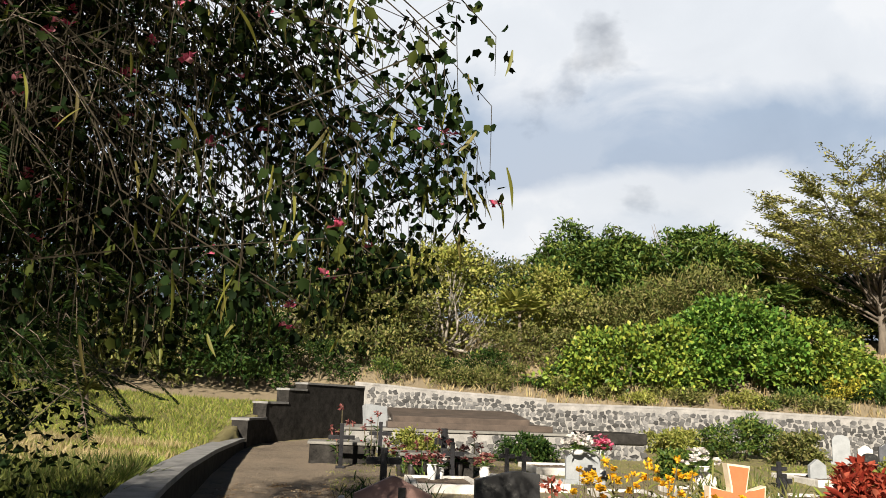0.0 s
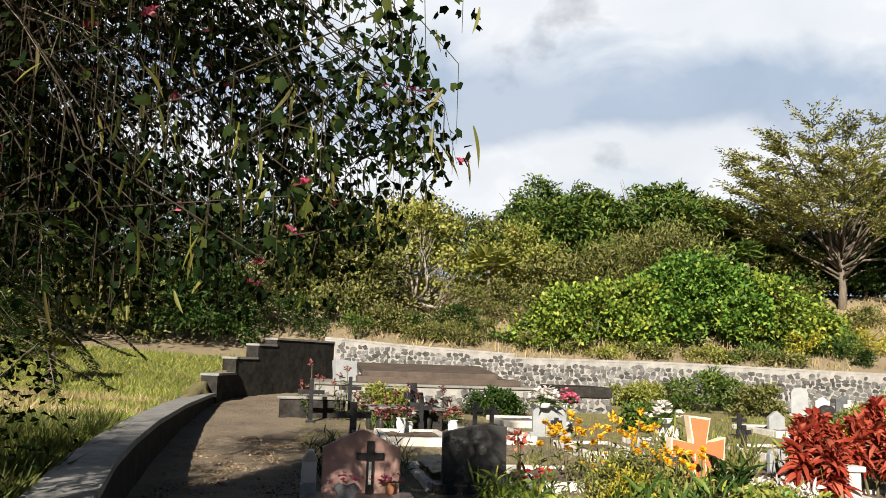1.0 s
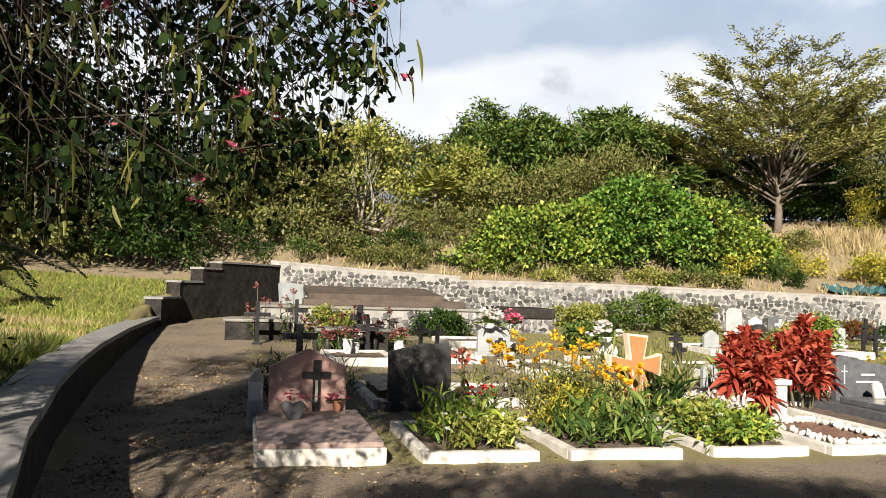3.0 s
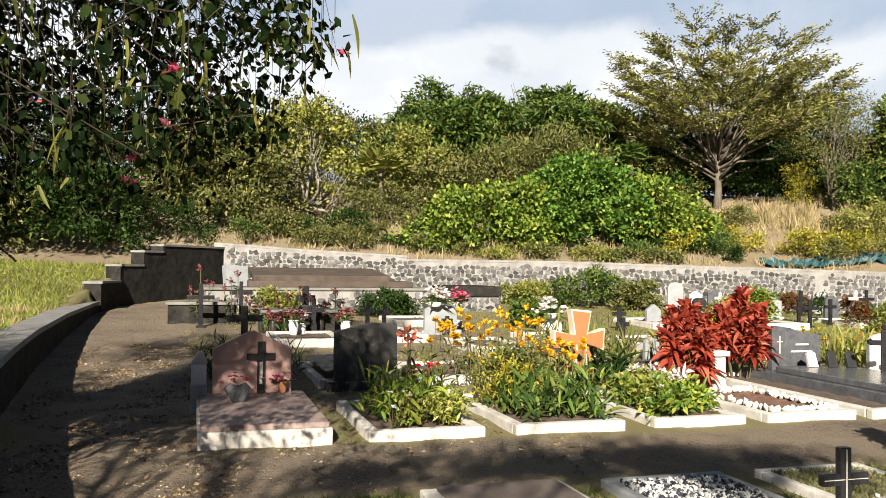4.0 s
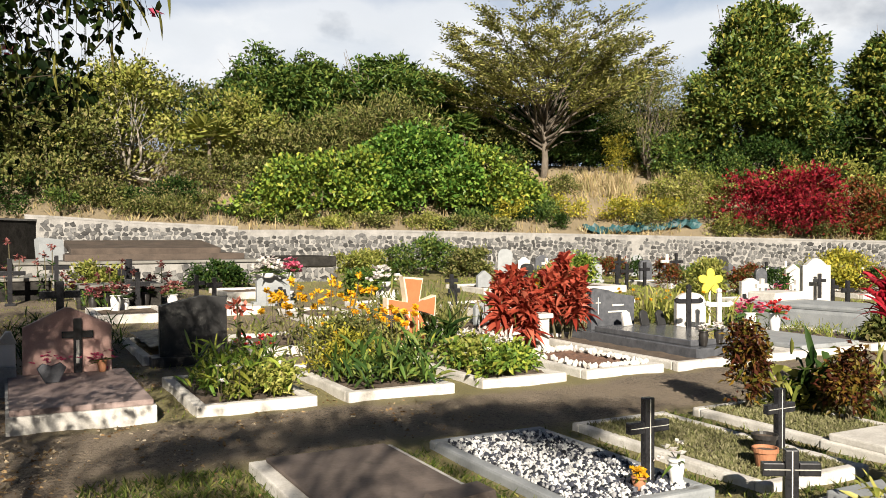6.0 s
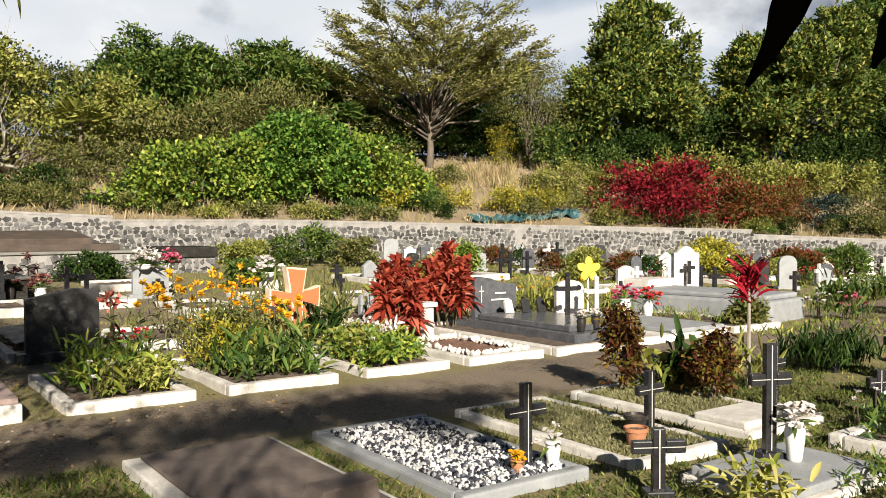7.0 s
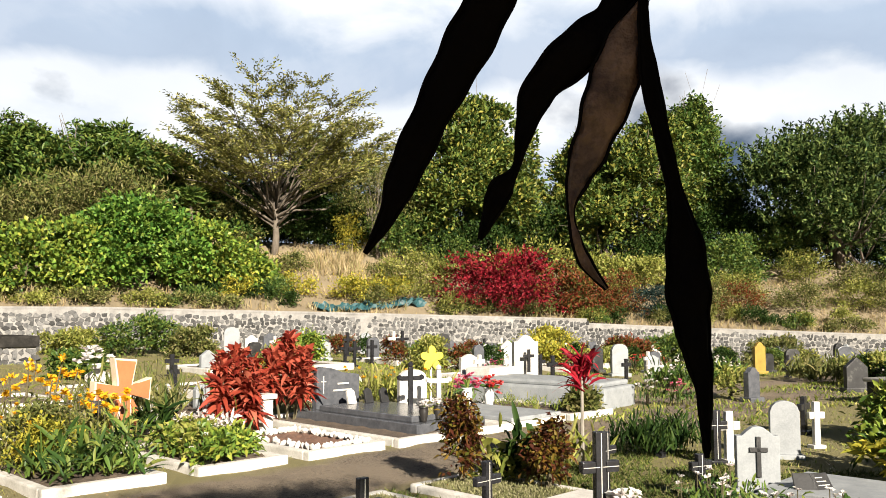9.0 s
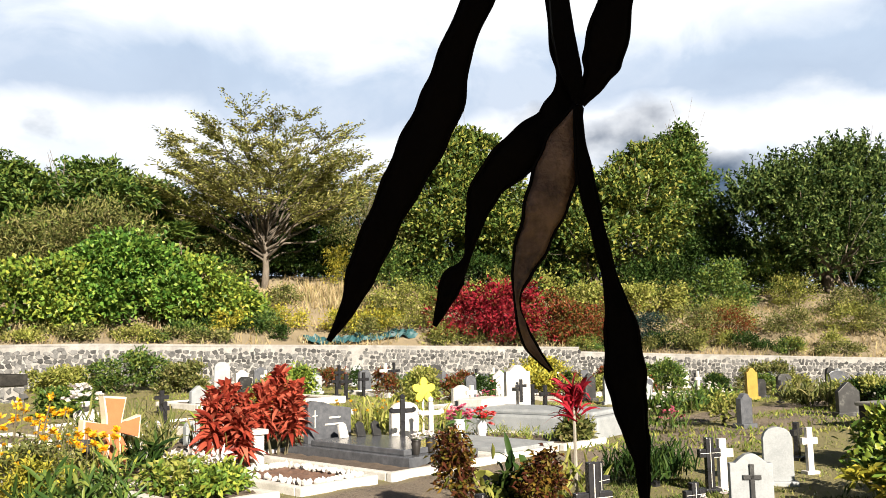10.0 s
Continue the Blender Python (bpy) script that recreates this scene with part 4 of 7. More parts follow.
cross(11.73, 3.6, 0.56, 0.22, "white painted grave cross", 0.04, material="whitewash", lines=False, turn=-30)
vase(6.06, 2.7, 0.1, 0.26, 0.065, "white_glaze", "white_petal", "tall white vase of white flowers at a black cross", 7, spread=0.8, n=26)
vase(4.6, 3.66, 0.06, 0.08, 0.045, "terracotta", "marigold", "small pot of orange flowers by the pebble grave", 8, spread=0.6, n=9)
vase(4.86, 3.62, 0.06, 0.16, 0.05, "white_glaze", "white_petal", "small white pot at a black cross", 9, n=5)


def flower_pot(x, y, z, h, r, material, label):
    ob = thing("flower_pot", x, y, z, 0, label, "pot")
    part("pot", lathe([(r * 0.7, 0), (r * 0.95, h * 0.8), (r * 1.08, h * 0.8), (r * 1.08, h), (r * 0.95, h), (r * 0.9, h * 0.85)], 22), material, ob, smooth=False)
    part("earth", lathe([(r * 0.92, h * 0.84), (r * 0.9, h * 0.86)], 18), "soil", ob)


flower_pot(5.7, 3.68, 0.045, 0.14, 0.08, "terracotta", "empty terracotta pot on a dry grass grave")
flower_pot(6.0, 3.95, 0.045, 0.14, 0.085, "dark_pot", "dark plastic pot on a grave")

# headstones to the east of the near row
def carved(x, y, w, h, turn, outline, label, mark=True):
    ob = headstone(x, y, w, h, 0.09, outline, "grey_paint", label, turn, base=0.05)
    if mark:
        stone = ob.children[0]
        part("cross_post", boxed(-0.02, 0.02, -0.062, -0.047, h * 0.25, h * 0.85, 0.003), "black_stone", stone, "dark metal cross")
        part("cross_arm", boxed(-0.08, 0.08, -0.062, -0.047, h * 0.62, h * 0.69, 0.003), "black_stone", stone)
    return ob


carved(8.78, 3.02, 0.38, 0.6, -50, OGEE, "pale grey headstone with a metal cross")
carved(10.8, 3.6, 0.32, 0.64, -55, ARCH, "plain pale grey headstone with curved top", False)
slab_tomb(8.5, 9.6, 1.5, 2.95, "grey_paint", "grey cement grave slab before a headstone", 0.08, "grey_paint", 0.03)


def open_book(x, y):
    ob = thing("stone_book", x, y, 0.1, -40, "open black stone book plaque leaning on a slab", "plaque")
    for s in (-1, 1):
        page = part("page", boxed(-0.09, 0.09, -0.012, 0.012, 0, 0.16, 0.006), "black_stone", ob)
        page.matrix_basis = pose(s * 0.088, 0, 0, -35, 0, s * 14)
    for k in range(3):
        bar = part("lettering", boxed(-0.06, 0.06 - 0.02 * k, -0.0155, -0.0125, 0.04 + 0.035 * k, 0.047 + 0.035 * k, 0), "grout", ob)
        bar.matrix_basis = pose(0.088, 0, 0, -35, 0, 14)


open_book(8.75, 2.5)

# granite tomb and its neighbours
kerb_plot(8.3, 10.45, 7.25, 10.5, fill="soil", fill_h=0.05, label="wide whitewashed kerb round a granite tomb")


def granite_tomb():
    ob = thing("granite_tomb", 9.6, 8.9, 0.0, 0, "polished grey granite tomb with a wave-topped headstone", "tomb")
    part("base", boxed(-0.62, 0.72, -1.25, 1.45, 0.02, 0.17, 0.012), "granite", ob)
    part("slab", boxed(-0.52, 0.62, -1.05, 0.95, 0.17, 0.25, 0.015), "granite", ob)
    stone = prism([(-0.42, 0.17), (0.42, 0.17), (0.42, 0.66), (0.3, 0.68), (0.1, 0.7), (-0.1, 0.77), (-0.3, 0.8), (-0.42, 0.78)], 1.15, 1.27)
    stone = part("headstone", stone, "granite", ob)
    for k, (a, b) in enumerate(((-0.02, 0.2), (-0.1, 0.26))):
        part("lettering", boxed(a, b, 1.143, 1.148, 0.52 - 0.1 * k, 0.545 - 0.1 * k, 0), "grout", stone)
    part("cross_mark", boxed(-0.3, -0.285, 1.143, 1.148, 0.4, 0.66, 0), "grout", stone)
    part("cross_mark", boxed(-0.34, -0.245, 1.1425, 1.1475, 0.57, 0.585, 0), "grout", stone)
    for u, v, m in ((-0.05, 0.75, "whitewash"), (0.25, 0.7, "black_stone"), (0.48, 0.6, "black_stone")):
        p = part("plaque", prism([(-0.08, 0), (0.08, 0), (0.07, 0.2), (0, 0.24), (-0.07, 0.2)], -0.02, 0.02, 0.004), m, ob)
        p.matrix_basis = pose(u, v, 0.25, -18, 0, 0)


granite_tomb()


def granite_cross(x, y, z, h, material, pale):
    ob = cross(x, y, h, 0.34, "ornate black cross on the granite tomb" if not pale else "ornate white cross on a granite tomb", 0.035, z, -20, material, False, False, "ornate_cross")
    for a, b in ((-0.18, 0.68), (0.18, 0.68), (0, 1.02)):
        part("knop", lathe([(0.0, -0.04), (0.04, -0.02), (0.045, 0.02), (0.0, 0.05)], 8, None, (a, 0, h * b + 0.02)), material, ob)


headstone(10.75, 9.6, 0.5, 0.72, 0.1, ARCH, "whitewash", "white arched headstone with a low plinth", -15, None, 0.12)
granite_cross(10.1, 8.95, 0.24, 0.58, "black_tile", False)
granite_cross(10.55, 8.8, 0.2, 0.56, "whitewash", True)
vase(9.25, 7.8, 0.17, 0.2, 0.065, "dark_pot", "white_petal", "black flower holder on the granite tomb", 14, spread=0.6, n=8)
vase(9.57, 7.85, 0.17, 0.2, 0.065, "dark_pot", "white_petal", "black flower holder on the granite tomb", 15, spread=0.6, n=8)


def star_flower(x, y, h):
    """A large yellow flower-shaped board on a stake."""
    ob = thing("flower_board", x, y, None, -20, "large yellow flower-shaped ornament on a stake", "ornament")
    part("stake", boxed(-0.02, 0.02, 0.03, 0.06, 0, h - 0.15, 0.004), "whitewash", ob)
    pts = []
    for k in range(40):
        a = 2 * math.pi * k / 40 + math.pi / 2
        r = 0.11 + 0.13 * abs(math.cos(2.5 * (a - math.pi / 2)))
        pts.append((r * math.cos(a), h - 0.25 + r * math.sin(a)))
    part("petals", prism(pts, -0.02, 0.03, 0.004), "yellow_paint", ob)


star_flower(12.4, 10.8, 1.04)
slab_tomb(10.5, 11.75, 7.3, 9.6, "grey_paint", "low tiled grey slab with white edge", 0.12, "whitewash", 0.05)
vase(11.3, 8.9, 0.15, 0.28, 0.09, "white_glaze", "pink_petal", "white vase of pink and red flowers", 16, n=22)
vase(11.95, 9.0, 0.05, 0.34, 0.09, "white_glaze", "red_petal", "white pedestal vase of red flowers", 17, n=22)
kerb_plot(11.85, 13.0, 7.26, 9.6, fill="soil", label="whitewashed kerb grave grown with grass")


def big_tomb():
    ob = thing("block_tomb", 13.8, 9.3, 0.0, 8, "large pale grey block tomb with a stepped head", "tomb")
    part("body", boxed(-0.66, 0.62, -1.55, 1.5, -0.1, 0.36, 0.05), "grey_paint", ob)
    part("lid", boxed(-0.59, 0.55, -1.45, 1.4, 0.36, 0.45, 0.04), "grey_paint", ob)
    part("step", boxed(-0.48, 0.44, 0.85, 1.4, 0.45, 0.6, 0.02), "whitewash", ob)


big_tomb()
headstone(15.9, 11.4, 0.58, 1.0, 0.14, OGEE, "whitewash", "white headstone with black cross and vase", -25, 0.15, 0.1)
cross(15.78, 11.2, 0.5, 0.26, "black cross fixed before a white headstone", 0.035, 0.35, -25, lines=False, foot=False)


def column(x, y, h, r, material, label):
    ob = thing("pedestal", x, y, None, 0, label, "pedestal")
    part("shaft", boxed(-r, r, -r, r, -0.05, h - 0.07, 0.01), material, ob)
    part("top", boxed(-r * 1.5, r * 1.5, -r * 1.5, r * 1.5, h - 0.07, h, 0.012), material, ob)


column(8.05, 9.75, 0.5, 0.085, "whitewash", "white square pedestal before red-leaved plants")
headstone(8.42, 12.1, 0.26, 0.45, 0.1, ARCH, "grey_paint", "narrow grey stone among plants")

# red-leaved canes
cordyline(7.75, 9.95, [(0, 0, 1.05, 1.2), (-0.3, -0.05, 0.85, 1.0), (0.26, 0.05, 0.9, 1.0), (0.02, -0.25, 0.7, 1.0), (-0.15, 0.1, 0.98, 0.8)], "red_leaf", "clump of red-leaved canes with broad drooping leaves", 41, 0.31, 0.075, 210, flat=0.85)
cordyline(8.75, 10.2, [(0, 0, 1.22, 1.1), (0.26, -0.05, 1.0, 1.0), (-0.24, 0.05, 1.0, 1.0), (0.1, -0.2, 0.85, 0.8)], "red_leaf", "second clump of red-leaved canes with bare lower stems", 42, 0.31, 0.072, 210, down=0.6, flat=0.85)
cordyline(8.4, 4.65, [(0.0, 0.0, 1.1, 0.8)], "ti_leaf", "single crimson cane plant on a thin pale stem", 43, 0.46, 0.045, 90, down=0.25, flat=1.0, trunk="grey_bark")
cordyline(9.0, 12.9, [(0, 0, 0.3, 1.0)], "bright_leaf", "fan of fresh green sword leaves", 44, 0.55, 0.05, 40)


def croton(x, y, r, h, seed, label):
    shrub("croton_bush", x, y, [((0, 0, h * 0.45), (r, r, h * 0.5)), ((0.03, 0, h * 0.7), (r * 0.75, r * 0.75, h * 0.32))], 170, 12, 0.035, 0.075, 0.034, "croton_leaf", label, "bush", seed, 0.35, 0.4, "croton bushes", 3)


croton(7.1, 5.1, 0.19, 0.76, 51, "dark purple and yellow croton bush")
croton(7.42, 4.35, 0.17, 0.58, 52, "dark purple and yellow croton bush")
bed_plants(7.25, 7.85, 4.6, 5.1, 130, 0.32, 0.06, "lime_leaf", "large arching yellow-green leaves between crotons", 53, up=1.0, droop=0.6)
bed_plants(7.5, 7.9, 4.6, 5.0, 90, 0.36, 0.08, "dark_leaf", "dark arching fern-like plant", 54, up=1.6, droop=0.5)
bed_plants(5.05, 5.4, 2.3, 2.6, 110, 0.26, 0.03, "strap_leaf", "clump of pale yellow-green striped strap leaves", 55, up=1.1, droop=0.5)
kerb_plot(6.95, 8.05, 1.6, 3.0)
bed_plants(7.05, 7.95, 1.8, 2.85, 760, 0.13, 0.024, "mango_leaf", "dense green bedding plants with white flowers", 56, blooms="white_petal", bloom_n=14, bloom_z=0.34)
bed_plants(7.3, 8.3, 2.75, 3.1, 360, 0.12, 0.022, "mango_leaf", "green plants with white flowers along a kerb", 57, blooms="white_petal", bloom_n=9, bloom_z=0.36)
bed_plants(5.9, 6.85, 1.7, 2.35, 420, 0.09, 0.02, "mango_leaf", "low green plants before a grey slab", 50)
bed_shrub(10.6, 2.15, 0.5, 0.4, 0.42, 190, 0.15, 0.065, "bright_leaf", "broad-leaved green bush with yellow tips", 58)
bed_shrub(10.1, 2.2, 0.15, 0.3, 0.34, 40, 0.13, 0.06, "yellow_leaf", "yellow-tipped leaves beside white headstones", 57)
bed_plants(9.6, 10.6, 4.5, 5.1, 1100, 0.25, 0.022, "dark_leaf", "tall dark green grassy hedge", 59, up=3.2)
bed_plants(11.95, 12.9, 7.4, 9.4, 700, 0.14, 0.012, "grass", "rough green grass filling a kerbed grave", 60, up=2.5)

# ---- the middle of the cemetery ----


def stone_platform():
    ob = thing("stone_platform", 5.5, 24.0, 0.38, 0, "raised rubble platform with a flat brown tomb slab", "tomb")
    part("plinth", boxed(-4.0, 4.05, -1.7, 1.6, -0.4, 0.55, 0.03), "mortar", ob, "rubble plinth")
    part("edge", boxed(-4.05, 2.2, -1.76, 1.65, 0.55, 0.62, 0.02), "concrete", ob)
    part("end_block", boxed(2.6, 4.1, -1.78, 0.2, 0.4, 0.68, 0.02), "old_stone_shaded", ob, "dark end block")
    part("lower_slab", boxed(-2.9, 1.6, -1.35, 1.2, 0.62, 0.79, 0.02), "brown_slab", ob)
    top = part("upper_slab", boxed(-2.75, 1.0, 0.0, 2.6, 0.0, 0.17, 0.02), "brown_slab", ob)
    top.matrix_basis = pose(0, -1.15, 0.77, 4.5, 0, 0)
    stele = part("stele", prism([(-0.32, 0), (0.32, 0), (0.34, 0.55), (-0.3, 0.62)], -0.05, 0.2, 0.01), "grey_paint", ob, "leaning pale stone")
    stele.matrix_basis = pose(-3.15, -0.7, 0.62, -14, 0, 25)


stone_platform()
HEADS = [(6.27, 17.1, 0.72, 0.62, ARCH, "grey_paint", 0), (8.5, 16.2, 0.5, 0.4, GABLE, "whitewash", 10), (3.5, 17.9, 0.5, 0.55, ARCH, "black_stone", 0), (17.7, 14.4, 0.3, 0.75, ARCH, "granite", -20), (19.8, 17.7, 0.4, 0.9, ARCH, "black_stone", -20),
         (16.9, 14.0, 0.5, 0.55, OGEE, "whitewash", -15), (21.4, 17.5, 0.5, 0.6, ARCH, "whitewash", -15), (23.9, 18.6, 0.55, 0.7, GABLE, "whitewash", -20), (25.6, 10.4, 0.36, 0.92, OGEE, "ochre_paint", -30), (30.2, 19.4, 0.4, 0.75, ARCH, "granite", -20), (31.0, 18.9, 0.4, 0.75, ARCH, "granite", -20),
         (26.6, 16.4, 0.5, 0.6, ARCH, "grey_paint", -20), (24.8, 13.4, 0.4, 0.55, ARCH, "granite", -20), (26.5, 8.3, 0.55, 0.85, ARCH, "granite", -40), (28.5, 10.6, 0.5, 0.7, ARCH, "black_stone", -35), (14.7, 20.2, 0.4, 0.55, ARCH, "black_stone", 0), (12.3, 18.6, 0.4, 0.5, GABLE, "grey_paint", 0), (18.6, 19.6, 0.4, 0.7, ARCH, "granite", -10), (22.6, 12.2, 0.45, 0.5, OGEE, "grey_paint", -25)]
WORD = {"grey_paint": "pale grey cement", "whitewash": "whitewashed", "black_stone": "black stone", "granite": "dark granite", "ochre_paint": "ochre yellow painted"}
for x, y, w, h, o, m, turn in HEADS:
    headstone(x, y, w, h, 0.12, o, m, f"{WORD[m]} headstone among far graves", turn, None, 0.08)
for k, (x, y, h) in enumerate([(3.55, 17.0, 0.75), (4.85, 17.9, 0.6), (5.2, 17.8, 0.55), (1.35, 18.7, 0.95), (2.3, 20.6, 0.9), (6.35, 16.85, 0.4), (9.6, 15.2, 0.5), (10.6, 17.2, 0.55), (16.2, 17.6, 0.7), (20.6, 20.4, 0.9), (19.2, 15.6, 0.7), (22.5, 16.2, 0.65), (25.2, 15.5, 0.6), (27.6, 13.2, 0.7), (24.2, 9.0, 0.6), (12.9, 4.2, 0.5)]):
    cross(x, y, h, h * 0.6, "black iron and tile cross among far graves", 0.045, lines=False)
for x, y, h in [(22.0, 20.2, 0.8), (20.8, 15.0, 0.6), (24.0, 16.2, 0.7), (16.4, 13.2, 0.6), (21.3, 21.6, 0.85), (27.8, 15.2, 0.7), (22.8, 10.3, 0.5)]:
    cross(x, y, h, h * 0.6, "white painted cross among far graves", 0.05, material="whitewash", lines=False)
for x0, x1, y0, y1 in [(4.2, 5.4, 10.6, 12.4), (7.4, 8.6, 11.0, 12.8), (2.6, 3.9, 15.1, 17.0), (4.4, 5.6, 15.6, 17.6), (5.9, 7.0, 13.6, 15.6), (7.6, 8.8, 14.4, 16.4), (9.2, 10.4, 13.6, 15.6), (10.6, 11.8, 12.2, 14.2), (12.4, 13.6, 14.2, 16.2), (16.0, 17.4, 12.4, 14.2), (18.2, 19.6, 14.2, 16.0), (20.2, 21.6, 13.4, 15.2), (11.6, 12.8, 17.4, 19.4), (14.4, 15.7, 17.0, 19.0), (17.6, 19.0, 17.4, 19.4), (22.4, 23.8, 14.2, 16.2), (24.4, 26.0, 12.2, 13.4), (15.3, 17.0, 10.2, 11.9), (2.6, 4.0, 18.6, 20.4), (5.6, 7.2, 18.4, 20.2)]:
    kerb_plot(x0, x1, y0, y1, 0.13, 0.13, fill_h=0.08, label="far whitewashed kerb grave")


def wall_row():
    """The crowded rows of small graves before the wall."""
    rng = np.random.default_rng(404)
    taken = [(a[0], a[1]) for a in HEADS]
    kinds = [("granite", "dark granite"), ("black_stone", "black stone"), ("whitewash", "whitewashed"), ("grey_paint", "pale grey cement")]
    bushes = [("lime_leaf", "yellow-green"), ("rust_leaf", "rust-leaved"), ("mango_leaf", "green"), ("dark_leaf", "dark green")]
    for k in range(176):
        x = 15.5 + 0.55 * (k // 2) + rng.normal() * 0.2
        y = float(wall_line(x)) - (2.2 if k % 2 else 3.9) + rng.normal() * 0.3
        if k >= 64:
            x = rng.uniform(16.5, 33.0)
            y = rng.uniform(1.5, float(wall_line(x)) - 4.4)
            if abs(y - 8.2) < 0.8 or x < 18.6 and y < 5.4:
                continue
        if min(math.hypot(x - a, y - b) for a, b in taken) < 0.6:
            continue
        taken.append((x, y))
        pick = rng.random()
        if pick < 0.34:
            m, word = kinds[int(rng.integers(4))]
            headstone(x, y, rng.uniform(0.3, 0.5), rng.uniform(0.5, 0.9), 0.12, [ARCH, OGEE, GABLE][int(rng.integers(3))], m, f"small {word} headstone among the far graves", -20 + rng.normal() * 8, None, 0.08)
        elif pick < 0.58:
            dark = rng.random() < 0.7
            cross(x, y, rng.uniform(0.5, 0.8), 0.36, "small black cross among the far graves" if dark else "small white cross among the far graves", 0.045, material="black_tile" if dark else "whitewash", lines=False)
        elif pick < 0.9:
            m, word = bushes[int(rng.integers(4))]
            r = rng.uniform(0.25, 0.45)
            shrub("grave_bush", x, y, [((0, 0, 0.25), (r, r, 0.28)), ((0.1, 0, 0.4), (r * 0.6, r * 0.6, 0.2))], 90, 12, 0.06, 0.1, 0.05, m, f"low {word} bush on a far grave", "bush", 500 + k, stems=3)


wall_row()


def dark_tomb(x, y, turn):
    ob = thing("box_tomb", x, y, None, turn, "dark weathered box tomb with a pale lid", "tomb")
    part("body", boxed(-0.75, 0.75, -0.45, 0.45, -0.1, 0.4, 0.02), "old_stone_shaded", ob)
    part("lid", boxed(-0.8, 0.8, -0.5, 0.5, 0.4, 0.47, 0.025), "concrete", ob)


dark_tomb(18.1, 4.2, -20)
dark_tomb(22.6, 6.0, -25)
dark_tomb(26.2, 7.0, -25)
dark_tomb(20.4, 2.6, -25)
vase(6.1, 16.9, 0.75, 0.1, 0.14, "white_glaze", "white_petal", "white and pink flowers on a grey headstone", 61, n=26)
vase(6.6, 16.9, 0.75, 0.1, 0.12, "white_glaze", "pink_petal", "pink flowers on a grey headstone", 62, n=20)
vase(3.1, 16.6, None, 0.35, 0.1, "white_glaze", "faded_petal", "grey vase of faded flowers", 63)
vase(4.1, 16.4, None, 0.35, 0.1, "white_glaze", "faded_petal", "vase of faded red flowers on a grave", 64)
vase(8.35, 16.0, 0.55, 0.1, 0.14, "white_glaze", "white_petal", "white and pink flowers on a white stone", 65, n=22)
for k, (x, y, c) in enumerate([(14.65, 7.55, "white_petal"), (14.9, 7.1, "pink_petal"), (12.7, 10.2, "red_petal"), (17.0, 13.2, "pink_petal"), (20.4, 15.8, "red_petal"), (3.9, 9.75, "red_petal"), (23.2, 13.0, "red_petal"), (26.2, 12.0, "white_petal"), (1.9, 20.4, "red_petal"), (2.8, 17.2, "pink_petal")]):
    bed_plants(x - 0.2, x + 0.2, y - 0.2, y + 0.2, 70, 0.26, 0.03, "mango_leaf", "clump of flowering grave plants", 70 + k, name="flower_clump", up=2.2, blooms=c, bloom_n=14, bloom_z=0.42, bloom_size=0.05)
bed_plants(4.5, 6.1, 10.4, 12.4, 300, 0.3, 0.03, "olive_leaf", "marigolds with orange and yellow heads", 90, name="marigold_clump", up=2.4, blooms="marigold", bloom_n=26, bloom_z=0.74, bloom_size=0.075)
bed_plants(5.3, 6.2, 9.6, 10.6, 200, 0.3, 0.03, "lime_leaf", "marigolds with orange and yellow heads", 91, name="marigold_clump", up=2.4, blooms="marigold", bloom_n=14, bloom_z=0.6, bloom_size=0.07)
bed_plants(6.7, 8.2, 10.9, 13.5, 800, 0.45, 0.03, "olive_leaf", "tall weedy olive plants between graves", 92, up=2.6)
bed_plants(6.7, 7.4, 9.3, 10.2, 240, 0.2, 0.05, "white_petal", "low white flowering plants", 93)
bed_plants(6.3, 6.7, 9.7, 10.1, 110, 0.34, 0.06, "dark_leaf", "small dark bush before the orange cross", 94)
bed_plants(9.0, 10.2, 10.9, 12.5, 420, 0.4, 0.04, "olive_leaf", "bushy plants with yellow flowers behind a granite tomb", 95, up=2.2, blooms="marigold", bloom_n=30, bloom_z=0.7)
bed_plants(10.9, 12.4, 10.3, 12.0, 500, 0.4, 0.035, "lime_leaf", "yellow-green bushy plants among graves", 96, up=2.2, blooms="marigold", bloom_n=20, bloom_z=0.6)
bed_plants(17.8, 21.0, 8.6, 9.6, 1300, 0.3, 0.05, "mango_leaf", "long low green hedge with pale flowers", 97, up=2.2, blooms="white_petal", bloom_n=60, bloom_z=0.42)
bed_plants(22.0, 25.0, 7.0, 8.4, 700, 0.4, 0.05, "olive_leaf", "low olive hedge among far graves", 98, up=2.2)
# dark leaves: the shade beside the path is put into this grass's colour
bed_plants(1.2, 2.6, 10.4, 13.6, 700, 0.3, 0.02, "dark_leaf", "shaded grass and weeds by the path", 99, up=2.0)
